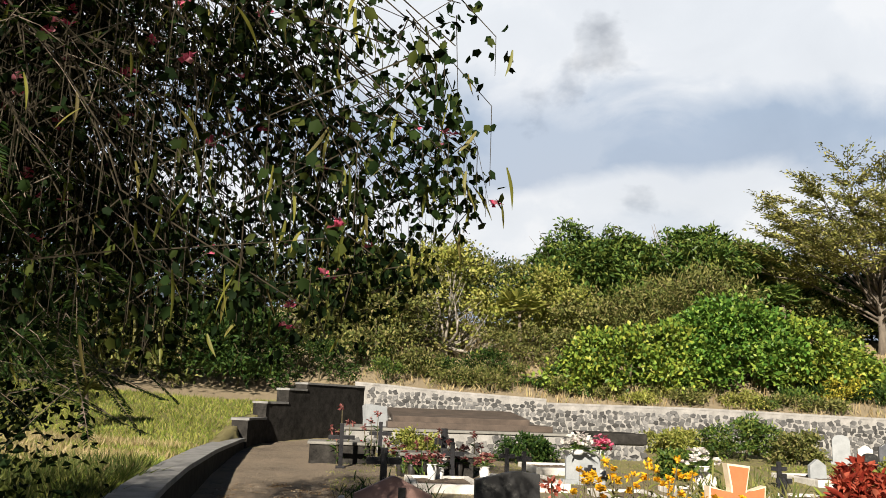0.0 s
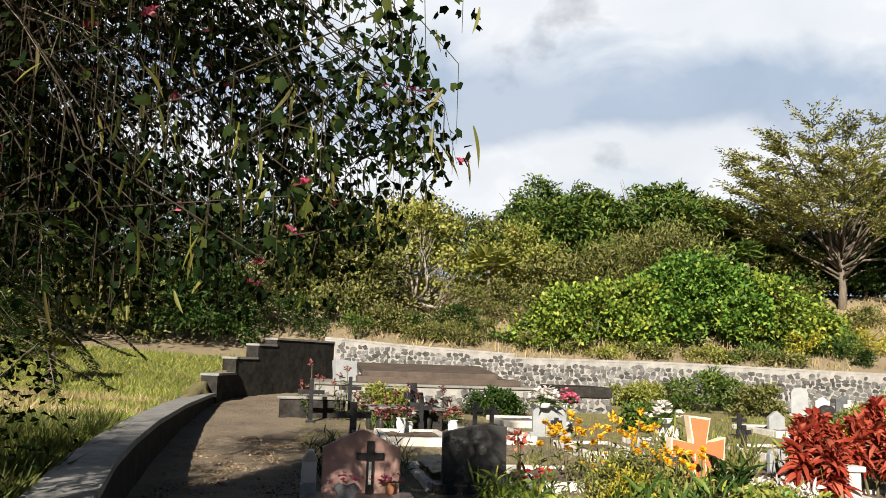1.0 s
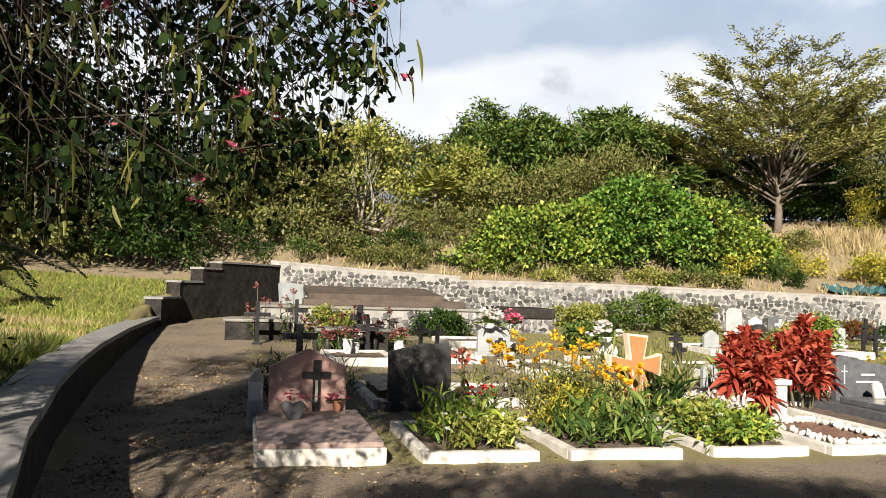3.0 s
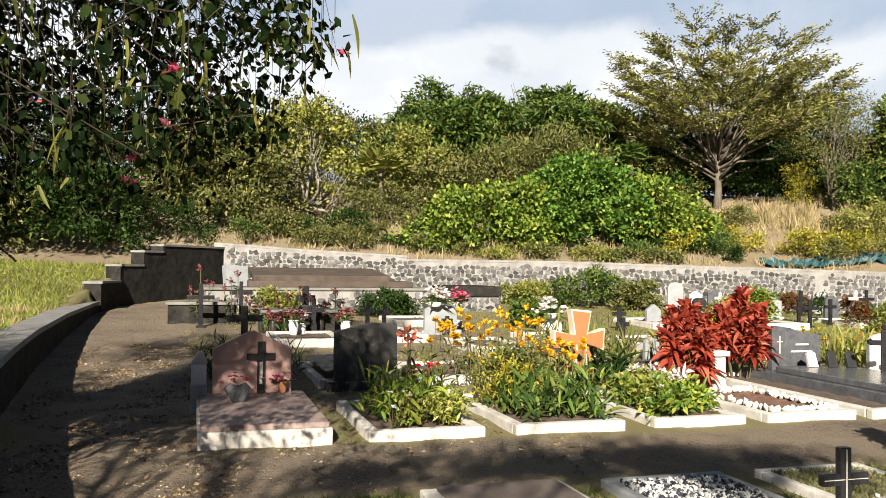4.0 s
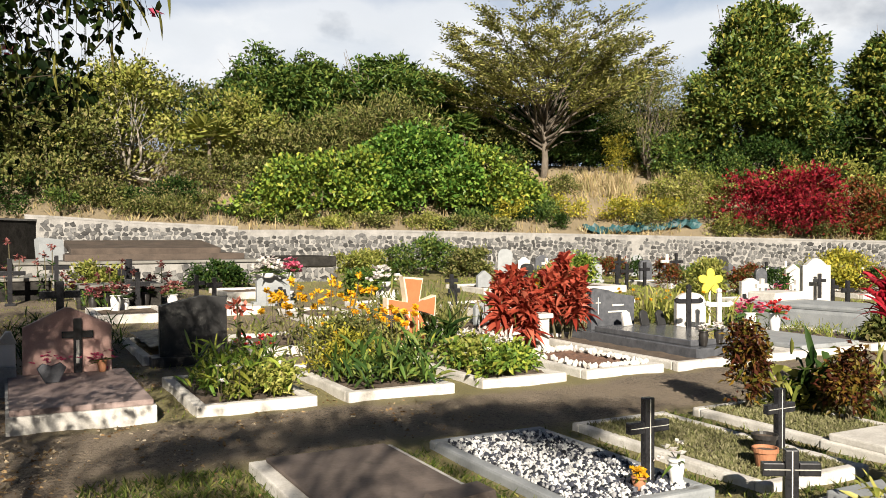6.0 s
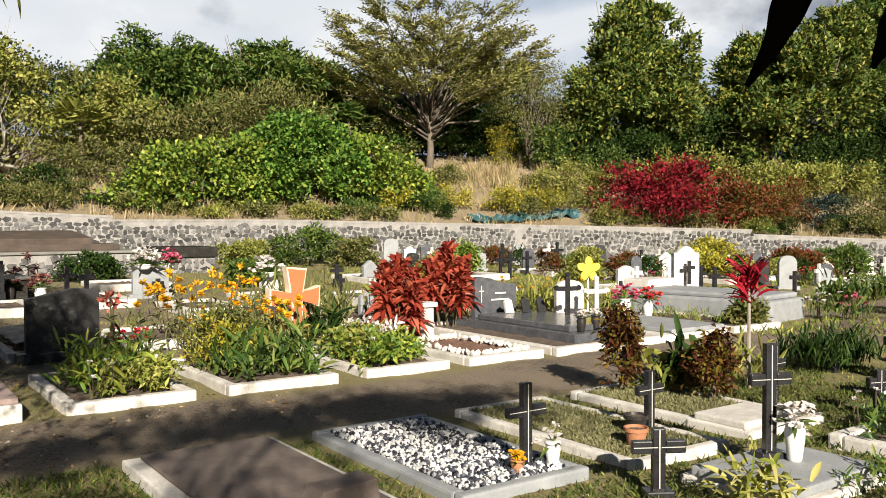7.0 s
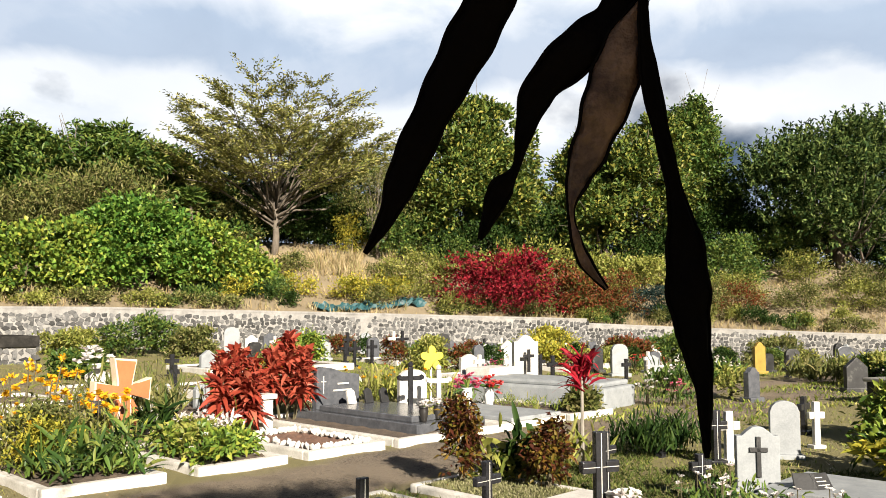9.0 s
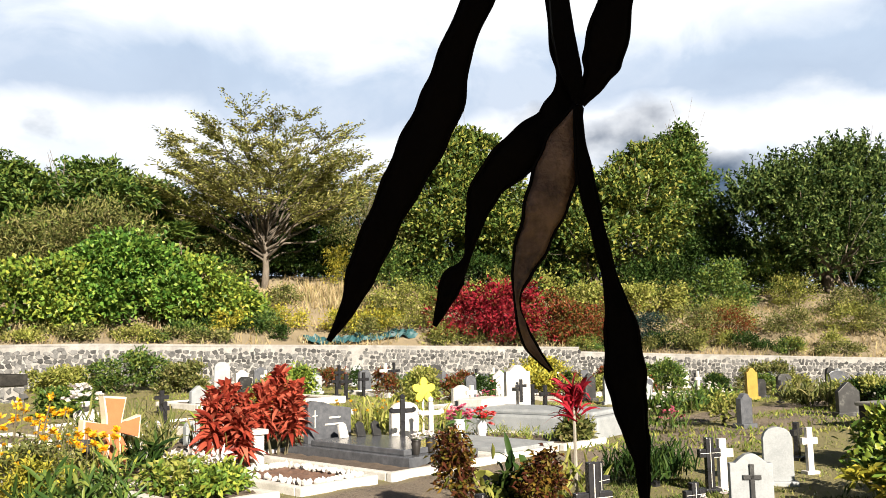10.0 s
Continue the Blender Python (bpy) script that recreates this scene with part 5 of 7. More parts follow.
for k, (x, y, r, h, m, what) in enumerate([(12.8, 23.4, 1.0, 0.95, "mango_leaf", "round dark green bush before the wall"), (11.5, 24.4, 0.8, 0.6, "lime_leaf", "low yellow-green bush before the wall"), (14.0, 22.4, 0.7, 0.7, "olive_leaf", "olive bush before the wall"), (15.9, 19.3, 0.5, 0.7, "bright_leaf", "green bush among far graves"), (14.0, 18.0, 0.5, 0.55, "lime_leaf", "yellow-green bush among graves"), (21.5, 15.4, 0.8, 0.75, "yellow_leaf", "yellow bush among far graves"), (25.6, 14.8, 0.9, 0.75, "rust_leaf", "red and green bush among far graves"), (27.2, 19.3, 1.3, 1.0, "yellow_leaf", "yellow bush before the wall"), (17.4, 16.0, 0.5, 0.7, "lime_leaf", "lime bush among far graves"), (3.2, 20.8, 0.5, 0.6, "lime_leaf", "small lime bush before the platform"), (6.0, 21.2, 0.6, 0.5, "dark_leaf", "dark bush before the platform"), (12.6, 7.6, 0.14, 0.3, "olive_leaf", "small bush at a tomb"), (29.5, 15.5, 1.0, 0.9, "mango_leaf", "green bush among far graves"), (31.5, 12.5, 1.2, 0.9, "olive_leaf", "olive bush at the far end"), (22.0, 6.2, 0.6, 0.6, "lime_leaf", "lime bush among far graves"), (13.0, 2.9, 0.6, 0.6, "bright_leaf", "green bush by a white cross"), (8.9, 18.2, 0.5, 0.5, "mango_leaf", "green bush among graves")]):
    shrub("grave_bush", x, y, [((0, 0, h * 0.5), (r, r * 0.8, h * 0.5)), ((r * 0.3, 0, h * 0.6), (r * 0.6, r * 0.6, h * 0.45)), ((0, 0, h * 0.18), (r, r * 0.8, h * 0.25))], int(150 + 280 * r), 14, 0.08, 0.13, 0.06, m, what, "bush", 110 + k, stems=3)


def flower_stalks(x, y, tops, bloom, label, seed, size=0.06, leaf="dark_leaf", z=None):
    """Tall thin stalks, each with a head of petals, over a tuft of narrow leaves."""
    rng = np.random.default_rng(seed)
    ob = thing("flower_stalks", x, y, z, 0, label, "flower")
    for u, v, h in tops:
        bm = bmesh.new()
        limb(bm, [(u * 0.5, v * 0.5, -0.03), (u * 0.8 + 0.02, v, h * 0.5), (u, v, h)], [0.014, 0.012, 0.008], 5)
        stalk = part("stalk", bm, "stem", ob)
        C = np.repeat(rng.normal(size=(4, 3)) * size * 0.5 + (u, v, h), 6, 0)
        blades("bloom", C, rng.normal(size=C.shape) + (0, 0, 0.3), size * rng.uniform(0.8, 1.3, len(C)), size * 0.6, bloom, stalk, rng)
        n = 16
        f = rng.random(n)[:, None]
        tagged(straps("leaves", np.array((u * 0.7, v * 0.7, 0.0)) + f * (u * 0.3, v * 0.3, h * 0.75), rng.normal(size=(n, 3)) * (1, 1, 0.4) + (0, 0, 0.7), 0.2, 0.035, leaf, stalk, rng, droop=0.4, k=3), kind="stuff")
    return ob


flower_stalks(1.34, 19.6, [(0.0, 0, 1.25), (-0.22, 0.1, 0.8), (0.2, 0.05, 0.9), (-0.1, -0.1, 0.6)], "faded_petal", "tall dark stalks with faded red flowers on a black grave", 141, 0.085)
flower_stalks(2.05, 19.2, [(0.1, 0, 1.15), (-0.2, 0.1, 0.85), (-0.05, 0.1, 1.0), (0.3, 0.0, 0.6), (0.4, 0.1, 0.5)], "faded_petal", "tall dark stalks with faded red flowers beside a black grave", 142, 0.07)
flower_stalks(3.1, 17.6, [(0.0, 0, 0.75), (0.25, 0.1, 0.9), (-0.2, 0.1, 0.6), (0.5, 0.1, 0.7)], "faded_petal", "dark flowering plants on a crowded grave", 143, 0.075)
flower_stalks(4.2, 18.3, [(0.0, 0, 0.8), (0.2, 0.1, 0.55), (-0.2, 0.1, 0.5)], "faded_petal", "dark plants with pink flowers on a crowded grave", 144, 0.08)
flower_stalks(3.56, 9.25, [(0.0, 0, 0.86), (0.04, 0.04, 0.72)], "coral_petal", "tall lily stalk with coral flowers by a kerb", 145, 0.08, "mango_leaf")
flower_stalks(5.0, 10.2, [(-0.35, 0.4, 1.02), (-0.1, 0.2, 0.85), (0.15, 0.3, 0.95), (0.4, 0.2, 0.8), (0.6, 0.4, 1.05), (-0.6, 0.3, 0.75), (0.3, 0.5, 0.9), (-0.2, 0.6, 0.8), (0.75, 0.3, 0.88)], "marigold", "tall stalks with round yellow flower heads", 146, 0.062, "olive_leaf")
for k, (x, y, h, m, c) in enumerate([(2.74, 17.0, 0.3, "dark_pot", "faded_petal"), (2.98, 17.1, 0.34, "dark_pot", "faded_petal"), (3.3, 16.9, 0.26, "white_glaze", "white_petal"), (3.75, 17.4, 0.32, "dark_pot", "faded_petal"), (3.95, 18.5, 0.36, "white_glaze", "faded_petal"), (2.55, 17.6, 0.42, "dark_pot", "faded_petal")]):
    vase(x, y, None, h, 0.085, m, c, "dark vase of wilted flowers on a shaded grave" if m == "dark_pot" else "white vase of flowers on a shaded grave", 150 + k, leaf="dark_leaf", n=14)
cross(3.52, 18.1, 0.95, 0.42, "tall black cross with a round head on a dark grave", 0.07, lines=False)
dark_tomb(3.3, 17.9, 3)
dark_tomb(1.4, 20.0, 0)


def cane_shrub(x, y):
    """A thin bare cane with a ring of weeds, beside the crotons."""
    bed_plants(x - 0.25, x + 0.25, y - 0.25, y + 0.25, 80, 0.35, 0.03, "lime_leaf", "thin yellow-green weeds round a cane plant", 130, up=2.6)


cane_shrub(8.4, 4.7)

# ---- planting on the hill ----
shrub("hedge_bush", 15.0, 28.8, [((0.3, 0.2, 1.0), (2.3, 1.7, 1.6)), ((1.0, 0.6, 1.4), (1.9, 1.2, 1.25)), ((-1.2, 0.1, 0.8), (1.4, 1.3, 1.2))], 1150, 24, 0.18, 0.21, 0.14, "green_leaf", "broad fresh green leafy bush on the slope", seed=3)
shrub("hedge_bush", 11.3, 28.8, [((0.2, -0.1, 0.75), (2.1, 1.3, 1.15)), ((-1.4, 0.2, 0.4), (1.2, 1.0, 0.8)), ((1.5, 0.2, 0.9), (1.3, 1.1, 1.1))], 700, 24, 0.18, 0.2, 0.13, "bright_leaf", "low yellow-green leafy bush on the slope", seed=31)
shrub("hedge_bush", 17.8, 28.3, [((0.0, 0, 0.8), (1.9, 1.4, 1.25)), ((1.3, -0.1, 0.5), (1.1, 1.0, 0.85))], 520, 24, 0.18, 0.2, 0.13, "bright_leaf", "yellow-green leafy bush at the end of a hedge", seed=32)
shrub("thicket_bush", 15.6, 32.4, [((0, 0, 1.6), (2.6, 1.6, 1.7)), ((-2, 0.6, 1.0), (2, 1.4, 1.2))], 420, 20, 0.3, 0.26, 0.06, "olive_leaf", "tall dull grassy thicket behind the green bush", seed=13)
tree("mango_tree", 16.8, 37.0, 5.5, 0.28, [((0, 0, 1.8), (3.3, 2.8, 2.3)), ((-0.8, 0, 2.5), (2.1, 2.0, 1.6)), ((2.6, 0, 1.8), (2.3, 2.2, 2.2)), ((3.4, 0.3, 0.9), (1.6, 1.6, 1.4)), ((-2.6, 0, 0.9), (1.9, 1.8, 1.6))], 1100, 40, 0.2, 0.36, 0.13, "mango_leaf", "bark", "dense dark green round-crowned tree", seed=4, droop=0.3)
tree("slender_tree", 12.1, 37.2, 3.6, 0.2, [((0, 0, 1.9), (2.2, 2.0, 2.2)), ((1.6, 0, 1.4), (2.0, 1.8, 2.0)), ((0.3, 0, 3.0), (1.1, 1.1, 0.9)), ((-1.1, 0, 1.3), (1.3, 1.4, 1.5)), ((1.7, 0, 4.1), (0.7, 0.6, 0.7)), ((2.0, 0, 3.2), (0.9, 0.9, 1.0))], 1000, 30, 0.22, 0.32, 0.12, "mango_leaf", "bark", "yellow-green tree with a ragged upright crown", seed=14, droop=0.3)


def layered_tree(x, y, seed):
    """A thorn tree: a short pale trunk, many rising limbs, thin flat sprays of leaflets."""
    rng = np.random.default_rng(seed)
    ob = thing("acacia_tree", x, y, None, 0, "spreading layered thorn tree with feathery olive foliage", "tree")
    bm = bmesh.new()
    limb(bm, [(0, 0, -0.3), (0.08, 0, 0.9), (0.02, 0, 1.9), (0.1, 0.05, 3.4)], [0.22, 0.16, 0.13, 0.05], 9)
    part("trunk", bm, "pale_bark", ob, smooth=True)
    P, D = [], []
    for k in range(46):
        a = 2.4 * k + rng.uniform(-0.4, 0.4)
        rise = ((k + 0.5) / 46) ** 0.85
        reach = (1.0 - 0.62 * rise ** 1.5) * rng.uniform(5.8, 7.9) * (1.0 + 0.13 * math.cos(a + 0.7))
        start = np.array((0.03, 0, 1.2 + 1.9 * rise))
        end = np.array((math.cos(a) * reach, math.sin(a) * reach * 0.8, 2.7 + 5.2 * rise + rng.uniform(-0.4, 0.4)))
        bm = bmesh.new()
        pts = [start + (end - start) * f + np.array((0, 0, 0.55)) * math.sin(math.pi * f) * (1 - rise) + rng.normal(size=3) * 0.1 * (0 < f < 1) for f in np.linspace(0, 1, 8)]
        limb(bm, pts, [0.055 * (1 - f) + 0.014 for f in np.linspace(0, 1, 8)], 5)
        for i in range(3, 8):
            for _ in range(4):
                b = rng.uniform(-1.1, 1.1)
                out = np.array((math.cos(a + b), math.sin(a + b), rng.uniform(0.1, 0.75)))
                q, tip = np.array(pts[i]), np.array(pts[i]) + out * rng.uniform(0.6, 1.3)
                limb(bm, [q, q * 0.5 + tip * 0.5 + (0, 0, -0.04), tip], [0.02, 0.014, 0.006], 4)
                m = 46
                f = rng.random(m)[:, None]
                P.append(q + (tip - q) * (0.1 + 1.0 * f) + rng.normal(size=(m, 3)) * (0.13, 0.13, 0.05))
                D.append(np.broadcast_to(out, (m, 3)) + rng.normal(size=(m, 3)) * (0.6, 0.6, 0.3))
        part("limb", bm, "pale_bark", ob, smooth=True)
    P, D = np.concatenate(P), np.concatenate(D)
    blades("crown", P, D, rng.uniform(0.13, 0.28, len(P)), 0.075, "feather_leaf", ob, rng, droop=0.15)


layered_tree(24.7, 33.9, 5)
tree("open_tree", 5.4, 33.0, 3.6, 0.11, [((0.2, 0, 2.7), (1.5, 1.2, 1.5)), ((-1.2, 0, 2.0), (1.3, 1.1, 1.4)), ((1.1, 0, 1.7), (1.0, 1.0, 1.2)), ((-0.4, 0, 3.7), (0.9, 0.9, 0.7)), ((0.9, 0.2, 0.7), (1.0, 0.9, 0.7))], 360, 16, 0.17, 0.2, 0.13, "lime_leaf", "grey_bark", "open yellow-leaved tree with pale bare limbs", seed=18, limbs=16, fork=0.18)
tree("pale_tree", 28.8, 31.0, 4, 0.1, [((0, 0, 2.4), (1.9, 1.6, 1.8)), ((0.4, 0, 4.1), (1.1, 1.1, 1.1)), ((0.9, 0, 3.2), (1.1, 1.0, 1.0))], 420, 16, 0.25, 0.16, 0.05, "olive_leaf", "pale_bark", "thin pale half-bare tree", seed=15, limbs=14, fork=0.2)
tree("round_tree", 34.5, 29.6, 6, 0.25, [((0, 0, 4.2), (3.1, 2.7, 3.4)), ((0.3, 0, 7.0), (1.9, 1.8, 1.9)), ((-2.0, 0, 3.2), (1.7, 1.7, 2.6)), ((2.5, 0, 3.4), (1.9, 1.8, 2.5)), ((-1.3, 0, 6.0), (1.3, 1.2, 1.3)), ((1.9, 0, 5.9), (1.3, 1.2, 1.2)), ((0.5, 0, 8.6), (0.8, 0.8, 0.7))], 1700, 36, 0.22, 0.3, 0.15, "citrus_leaf", "bark", "tall dense tree with yellow-green leaves", seed=6)
tree("round_tree", 41.0, 27.4, 5, 0.2, [((0, 0, 3.8), (1.6, 1.6, 2.8)), ((0.4, 0, 6.0), (1.1, 1.1, 1.3)), ((-0.9, 0, 2.4), (1.3, 1.3, 1.8))], 700, 34, 0.22, 0.3, 0.15, "citrus_leaf", "bark", "narrow dark green tree between two larger ones", seed=16)
tree("round_tree", 42.6, 24.4, 6, 0.25, [((0, 0, 3.7), (2.5, 2.5, 2.9)), ((1.1, -0.4, 6.3), (1.6, 1.6, 1.8)), ((-2.0, 0, 3.2), (1.8, 1.7, 2.5)), ((-3.2, 0.4, 2.2), (1.5, 1.4, 2.0)), ((-1.2, 0, 5.6), (1.2, 1.2, 1.1)), ((2.4, -0.4, 4.6), (1.1, 1.1, 1.3)), ((1.5, -0.4, 8.0), (0.8, 0.8, 0.9))], 1300, 34, 0.22, 0.3, 0.15, "citrus_leaf", "bark", "tall dense mid-green tree with yellowing leaves", seed=7)
tree("upright_tree", 47.6, 24.0, 7, 0.22, [((0, 0, 4.4), (1.9, 1.9, 3.6)), ((0.3, 0, 7.6), (1.3, 1.3, 1.6)), ((0.9, -0.6, 3.4), (1.5, 1.5, 2.4)), ((0.2, 0, 9.2), (0.7, 0.7, 0.8))], 1000, 34, 0.24, 0.3, 0.14, "mango_leaf", "bark", "tall upright dark green tree", seed=17)


def spiky_tree(x, y, seed):
    rng = np.random.default_rng(seed)
    ob = thing("thorn_tree", x, y, None, 0, "wide dark thorn tree with upswept spiky sprays", "tree")
    blobs = [((0, 0, 3.6), (4.6, 4.0, 3.4)), ((1.2, 0, 5.0), (3.6, 3, 2.6)), ((-2.6, 0, 2.4), (2.6, 2.2, 2.2)), ((0.3, -1.2, 1.5), (4.3, 3.0, 1.7))]
    woody(ob, rng, "bark", 7, 0.25, [Vector(b[0]) + Vector(rng.normal(size=3)) for b in blobs * 3], (0, 0), 0.2)
    C, W = tufts(rng, lumpy(rng, blobs, 6), 1900, 1, 0.2, 0.3, 0.3)
    up = unit(W * 0.7 + rng.normal(size=W.shape) * 0.35 + (0, 0, 0.8))
    f = np.linspace(0, 1.0, 26)[None, :, None]
    P = (C[:, None] + up[:, None] * f * rng.uniform(0.8, 1.5, (1900, 1, 1))).reshape(-1, 3)
    D = np.repeat(up, 26, 0) * 0.6 + rng.normal(size=P.shape) * 0.7
    blades("crown", P, D, rng.uniform(0.2, 0.36, len(P)), 0.12, "thorn_leaf", ob, rng)


spiky_tree(50.6, 16.6, 8)
LEAFY = [  # x, y, half width, height, leaf, words
    (50.5, 20.4, 3.0, 2.8, "dark_leaf", "dark thicket below a thorn tree"), (55.0, 17.0, 3.2, 3.0, "dark_leaf", "dark thicket below a thorn tree"), (53.4, 13.6, 2.6, 2.6, "dark_leaf", "dark thicket below a thorn tree"), (47.8, 18.8, 1.8, 2.0, "mango_leaf", "green bush below a thorn tree"), (28.5, 40.5, 4.0, 3.4, "dark_leaf", "far dark thicket on the hill"), (22.6, 41.0, 4.0, 3.4, "dark_leaf", "far dark thicket on the hill"),
    (22.4, 35.4, 2.0, 2.4, "olive_leaf", "olive undergrowth behind a thorn tree"), (26.6, 35.6, 2.2, 2.6, "dark_leaf", "dark undergrowth behind a thorn tree"), (29.6, 33.8, 2.0, 2.4, "dark_leaf", "dark undergrowth on the hill"), (18.6, 27.2, 0.7, 0.7, "yellow_leaf", "low yellow bush behind the wall"), (24.6, 25.4, 0.8, 0.9, "yellow_leaf", "low yellow bush behind the wall"), (26.6, 24.6, 1.1, 1.5, "lime_leaf", "yellow-green bush behind the wall"), (34.8, 19.4, 1.2, 1.3, "blue_leaf", "blue-green bush behind the wall"), (30.0, 23.6, 1.6, 1.7, "crimson_leaf", "crimson bush behind the wall"), (41.0, 18.0, 1.4, 1.4, "lime_leaf", "yellow-green bush on the far bank"),
    (21.6, 39.0, 3.0, 3.4, "dark_leaf", "dark thicket behind the trees"), (25.6, 38.4, 3.0, 3.8, "dark_leaf", "dark thicket behind the trees"), (30.2, 36.0, 3.0, 5.4, "mango_leaf", "green thicket behind the trees"), (34.4, 34.0, 3.0, 3.6, "dark_leaf", "dark thicket behind the trees"), (38.4, 31.4, 3.2, 6.6, "mango_leaf", "green thicket behind the trees"), (41.9, 28.9, 2.6, 3.6, "dark_leaf", "dark thicket behind the trees"), (46.4, 25.4, 2.8, 6.4, "mango_leaf", "green thicket behind the trees"), (48.6, 22.0, 2.8, 3.4, "dark_leaf", "dark thicket behind the trees"), (53.0, 18.8, 3.0, 3.2, "dark_leaf", "dark thicket behind the trees"), (56.0, 13.5, 3.0, 3.6, "dark_leaf", "dark thicket behind the trees"), (7.0, 38.0, 3.0, 3.1, "olive_leaf", "olive thicket behind the bushes"),
    (-2.6, 29.4, 2.2, 2.6, "dark_leaf", "dark shrubs at the top of the lawn"), (-6.2, 28.6, 2.4, 2.8, "olive_leaf", "olive shrubs at the top of the lawn"), (-10.0, 26.6, 2.6, 3.2, "dark_leaf", "dark shrubs at the top of the lawn"), (0.6, 30.6, 1.5, 1.6, "dark_leaf", "dark shrub at the wall's end"), (-7.6, 23.0, 1.5, 1.6, "dark_leaf", "dark shrub beside the lawn"), (2.6, 35.0, 2.4, 3.2, "dark_leaf", "dark thicket behind the wall's end"), (20.6, 36.8, 2.2, 2.4, "mango_leaf", "green undergrowth below a tree"), (12.0, 33.4, 2.0, 2.6, "olive_leaf", "olive bush behind the green hedge"), (26.6, 27.6, 1.2, 0.9, "olive_leaf", "low dry scrub on the bank"), (30.4, 30.6, 1.8, 2.2, "mango_leaf", "green bush on the slope"), (23.0, 30.0, 0.8, 0.8, "olive_leaf", "low dry scrub on the bank"), (44.5, 12.0, 1.8, 1.3, "olive_leaf", "low dry scrub on the far bank"), (38.8, 17.4, 1.6, 1.4, "rust_leaf", "rust scrub on the far bank"), (49.0, 12.0, 2.4, 2.4, "mango_leaf", "green bush below a dark tree"),
    (9.6, 34.6, 2.2, 3.0, "lime_leaf", "tall olive bush on the slope"), (2.6, 31.6, 2.4, 3.2, "olive_leaf", "large dull olive bush on the slope"), (-1.8, 33.0, 3.2, 3.2, "olive_leaf", "large dull olive bush above the lawn"), (-5.6, 31.0, 3.8, 5.4, "dark_leaf", "dark thicket beyond the lawn"), (-11.5, 29.0, 4.6, 5.6, "dark_leaf", "dark thicket beyond the lawn"),
    (9.6, 31.6, 1.0, 1.3, "olive_leaf", "pale spiky bush on the slope"), (6.2, 30.1, 1.2, 1.0, "dark_leaf", "low dark bush behind the wall"), (4.2, 30.4, 1.2, 0.9, "olive_leaf", "low olive bush behind the wall"), (27.9, 32.3, 0.7, 1.9, "yellow_leaf", "bright yellow bush on the slope"), (25.4, 25.0, 1.4, 1.9, "lime_leaf", "yellow-green bush behind the wall"), (23.2, 26.1, 0.9, 0.9, "yellow_leaf", "low yellow bush behind the wall"), (21.2, 27.4, 0.8, 0.7, "yellow_leaf", "low yellow bush behind the wall"),
    (28.4, 22.7, 2.3, 2.1, "crimson_leaf", "rounded crimson-leaved bush behind the wall"), (31.0, 21.4, 1.8, 1.9, "rust_leaf", "rust and green bush behind the wall"), (33.4, 20.2, 1.6, 1.7, "rust_leaf", "rust and green bush behind the wall"), (36.2, 18.0, 1.5, 1.6, "olive_leaf", "olive bush behind the wall"), (33.0, 25.0, 2.4, 1.9, "lime_leaf", "yellow-green hedge bush on the slope"), (36.6, 23.4, 2.4, 1.8, "lime_leaf", "yellow-green hedge bush on the slope"), (39.6, 21.4, 2.0, 1.7, "lime_leaf", "yellowing hedge bush on the slope"),
    (42.8, 19.2, 1.8, 2.5, "mango_leaf", "dark green bush on the far slope"), (46.5, 17.0, 1.4, 1.8, "lime_leaf", "yellow-green bush on the far slope"), (43.6, 13.4, 1.1, 1.3, "lime_leaf", "yellow-green bush on the far slope"), (30.4, 27.8, 1.3, 1.6, "mango_leaf", "green bush on the slope"), (22.4, 35.4, 2.0, 2.6, "dark_leaf", "dark undergrowth under trees"), (28.0, 36.0, 3.0, 4.0, "dark_leaf", "dark undergrowth under trees"), (31.6, 32.4, 2.4, 2.8, "dark_leaf", "dark undergrowth under trees"), (38.6, 28.0, 2.6, 3.0, "dark_leaf", "dark undergrowth under trees"), (46.0, 22.6, 2.6, 3.0, "dark_leaf", "dark undergrowth under trees"), (12.0, 40.0, 5.0, 3.0, "dark_leaf", "far dark thicket on the hill"), (3.5, 38.0, 4.0, 3.6, "olive_leaf", "far olive thicket on the hill"), (54.0, 9.0, 3.4, 4.6, "dark_leaf", "far dark thicket on low ground"), (47.0, 14.6, 1.6, 1.3, "olive_leaf", "low scrub on the far slope"), (41.8, 15.6, 1.6, 1.1, "olive_leaf", "low scrub on the far slope"),
]
LEAFY += [(8.0, 31.7, 1.1, 1.5, "olive_leaf", "olive bush at the foot of a palm"), (33.4, 28.2, 2.2, 2.2, "dark_leaf", "dark undergrowth at the foot of a tree"), (42.0, 23.0, 2.6, 2.3, "dark_leaf", "dark undergrowth at the foot of a tree"), (28.6, 21.9, 1.9, 1.3, "crimson_leaf", "low crimson bush against the wall"), (31.6, 20.6, 1.6, 1.3, "rust_leaf", "low rust-red bush against the wall")]
LEAFY += [(16 + 4.2 * k, 46 - 1.9 * k, 3.6, 2.6, "dark_leaf", "far dark scrub on the crest of the hill") for k in range(10)]
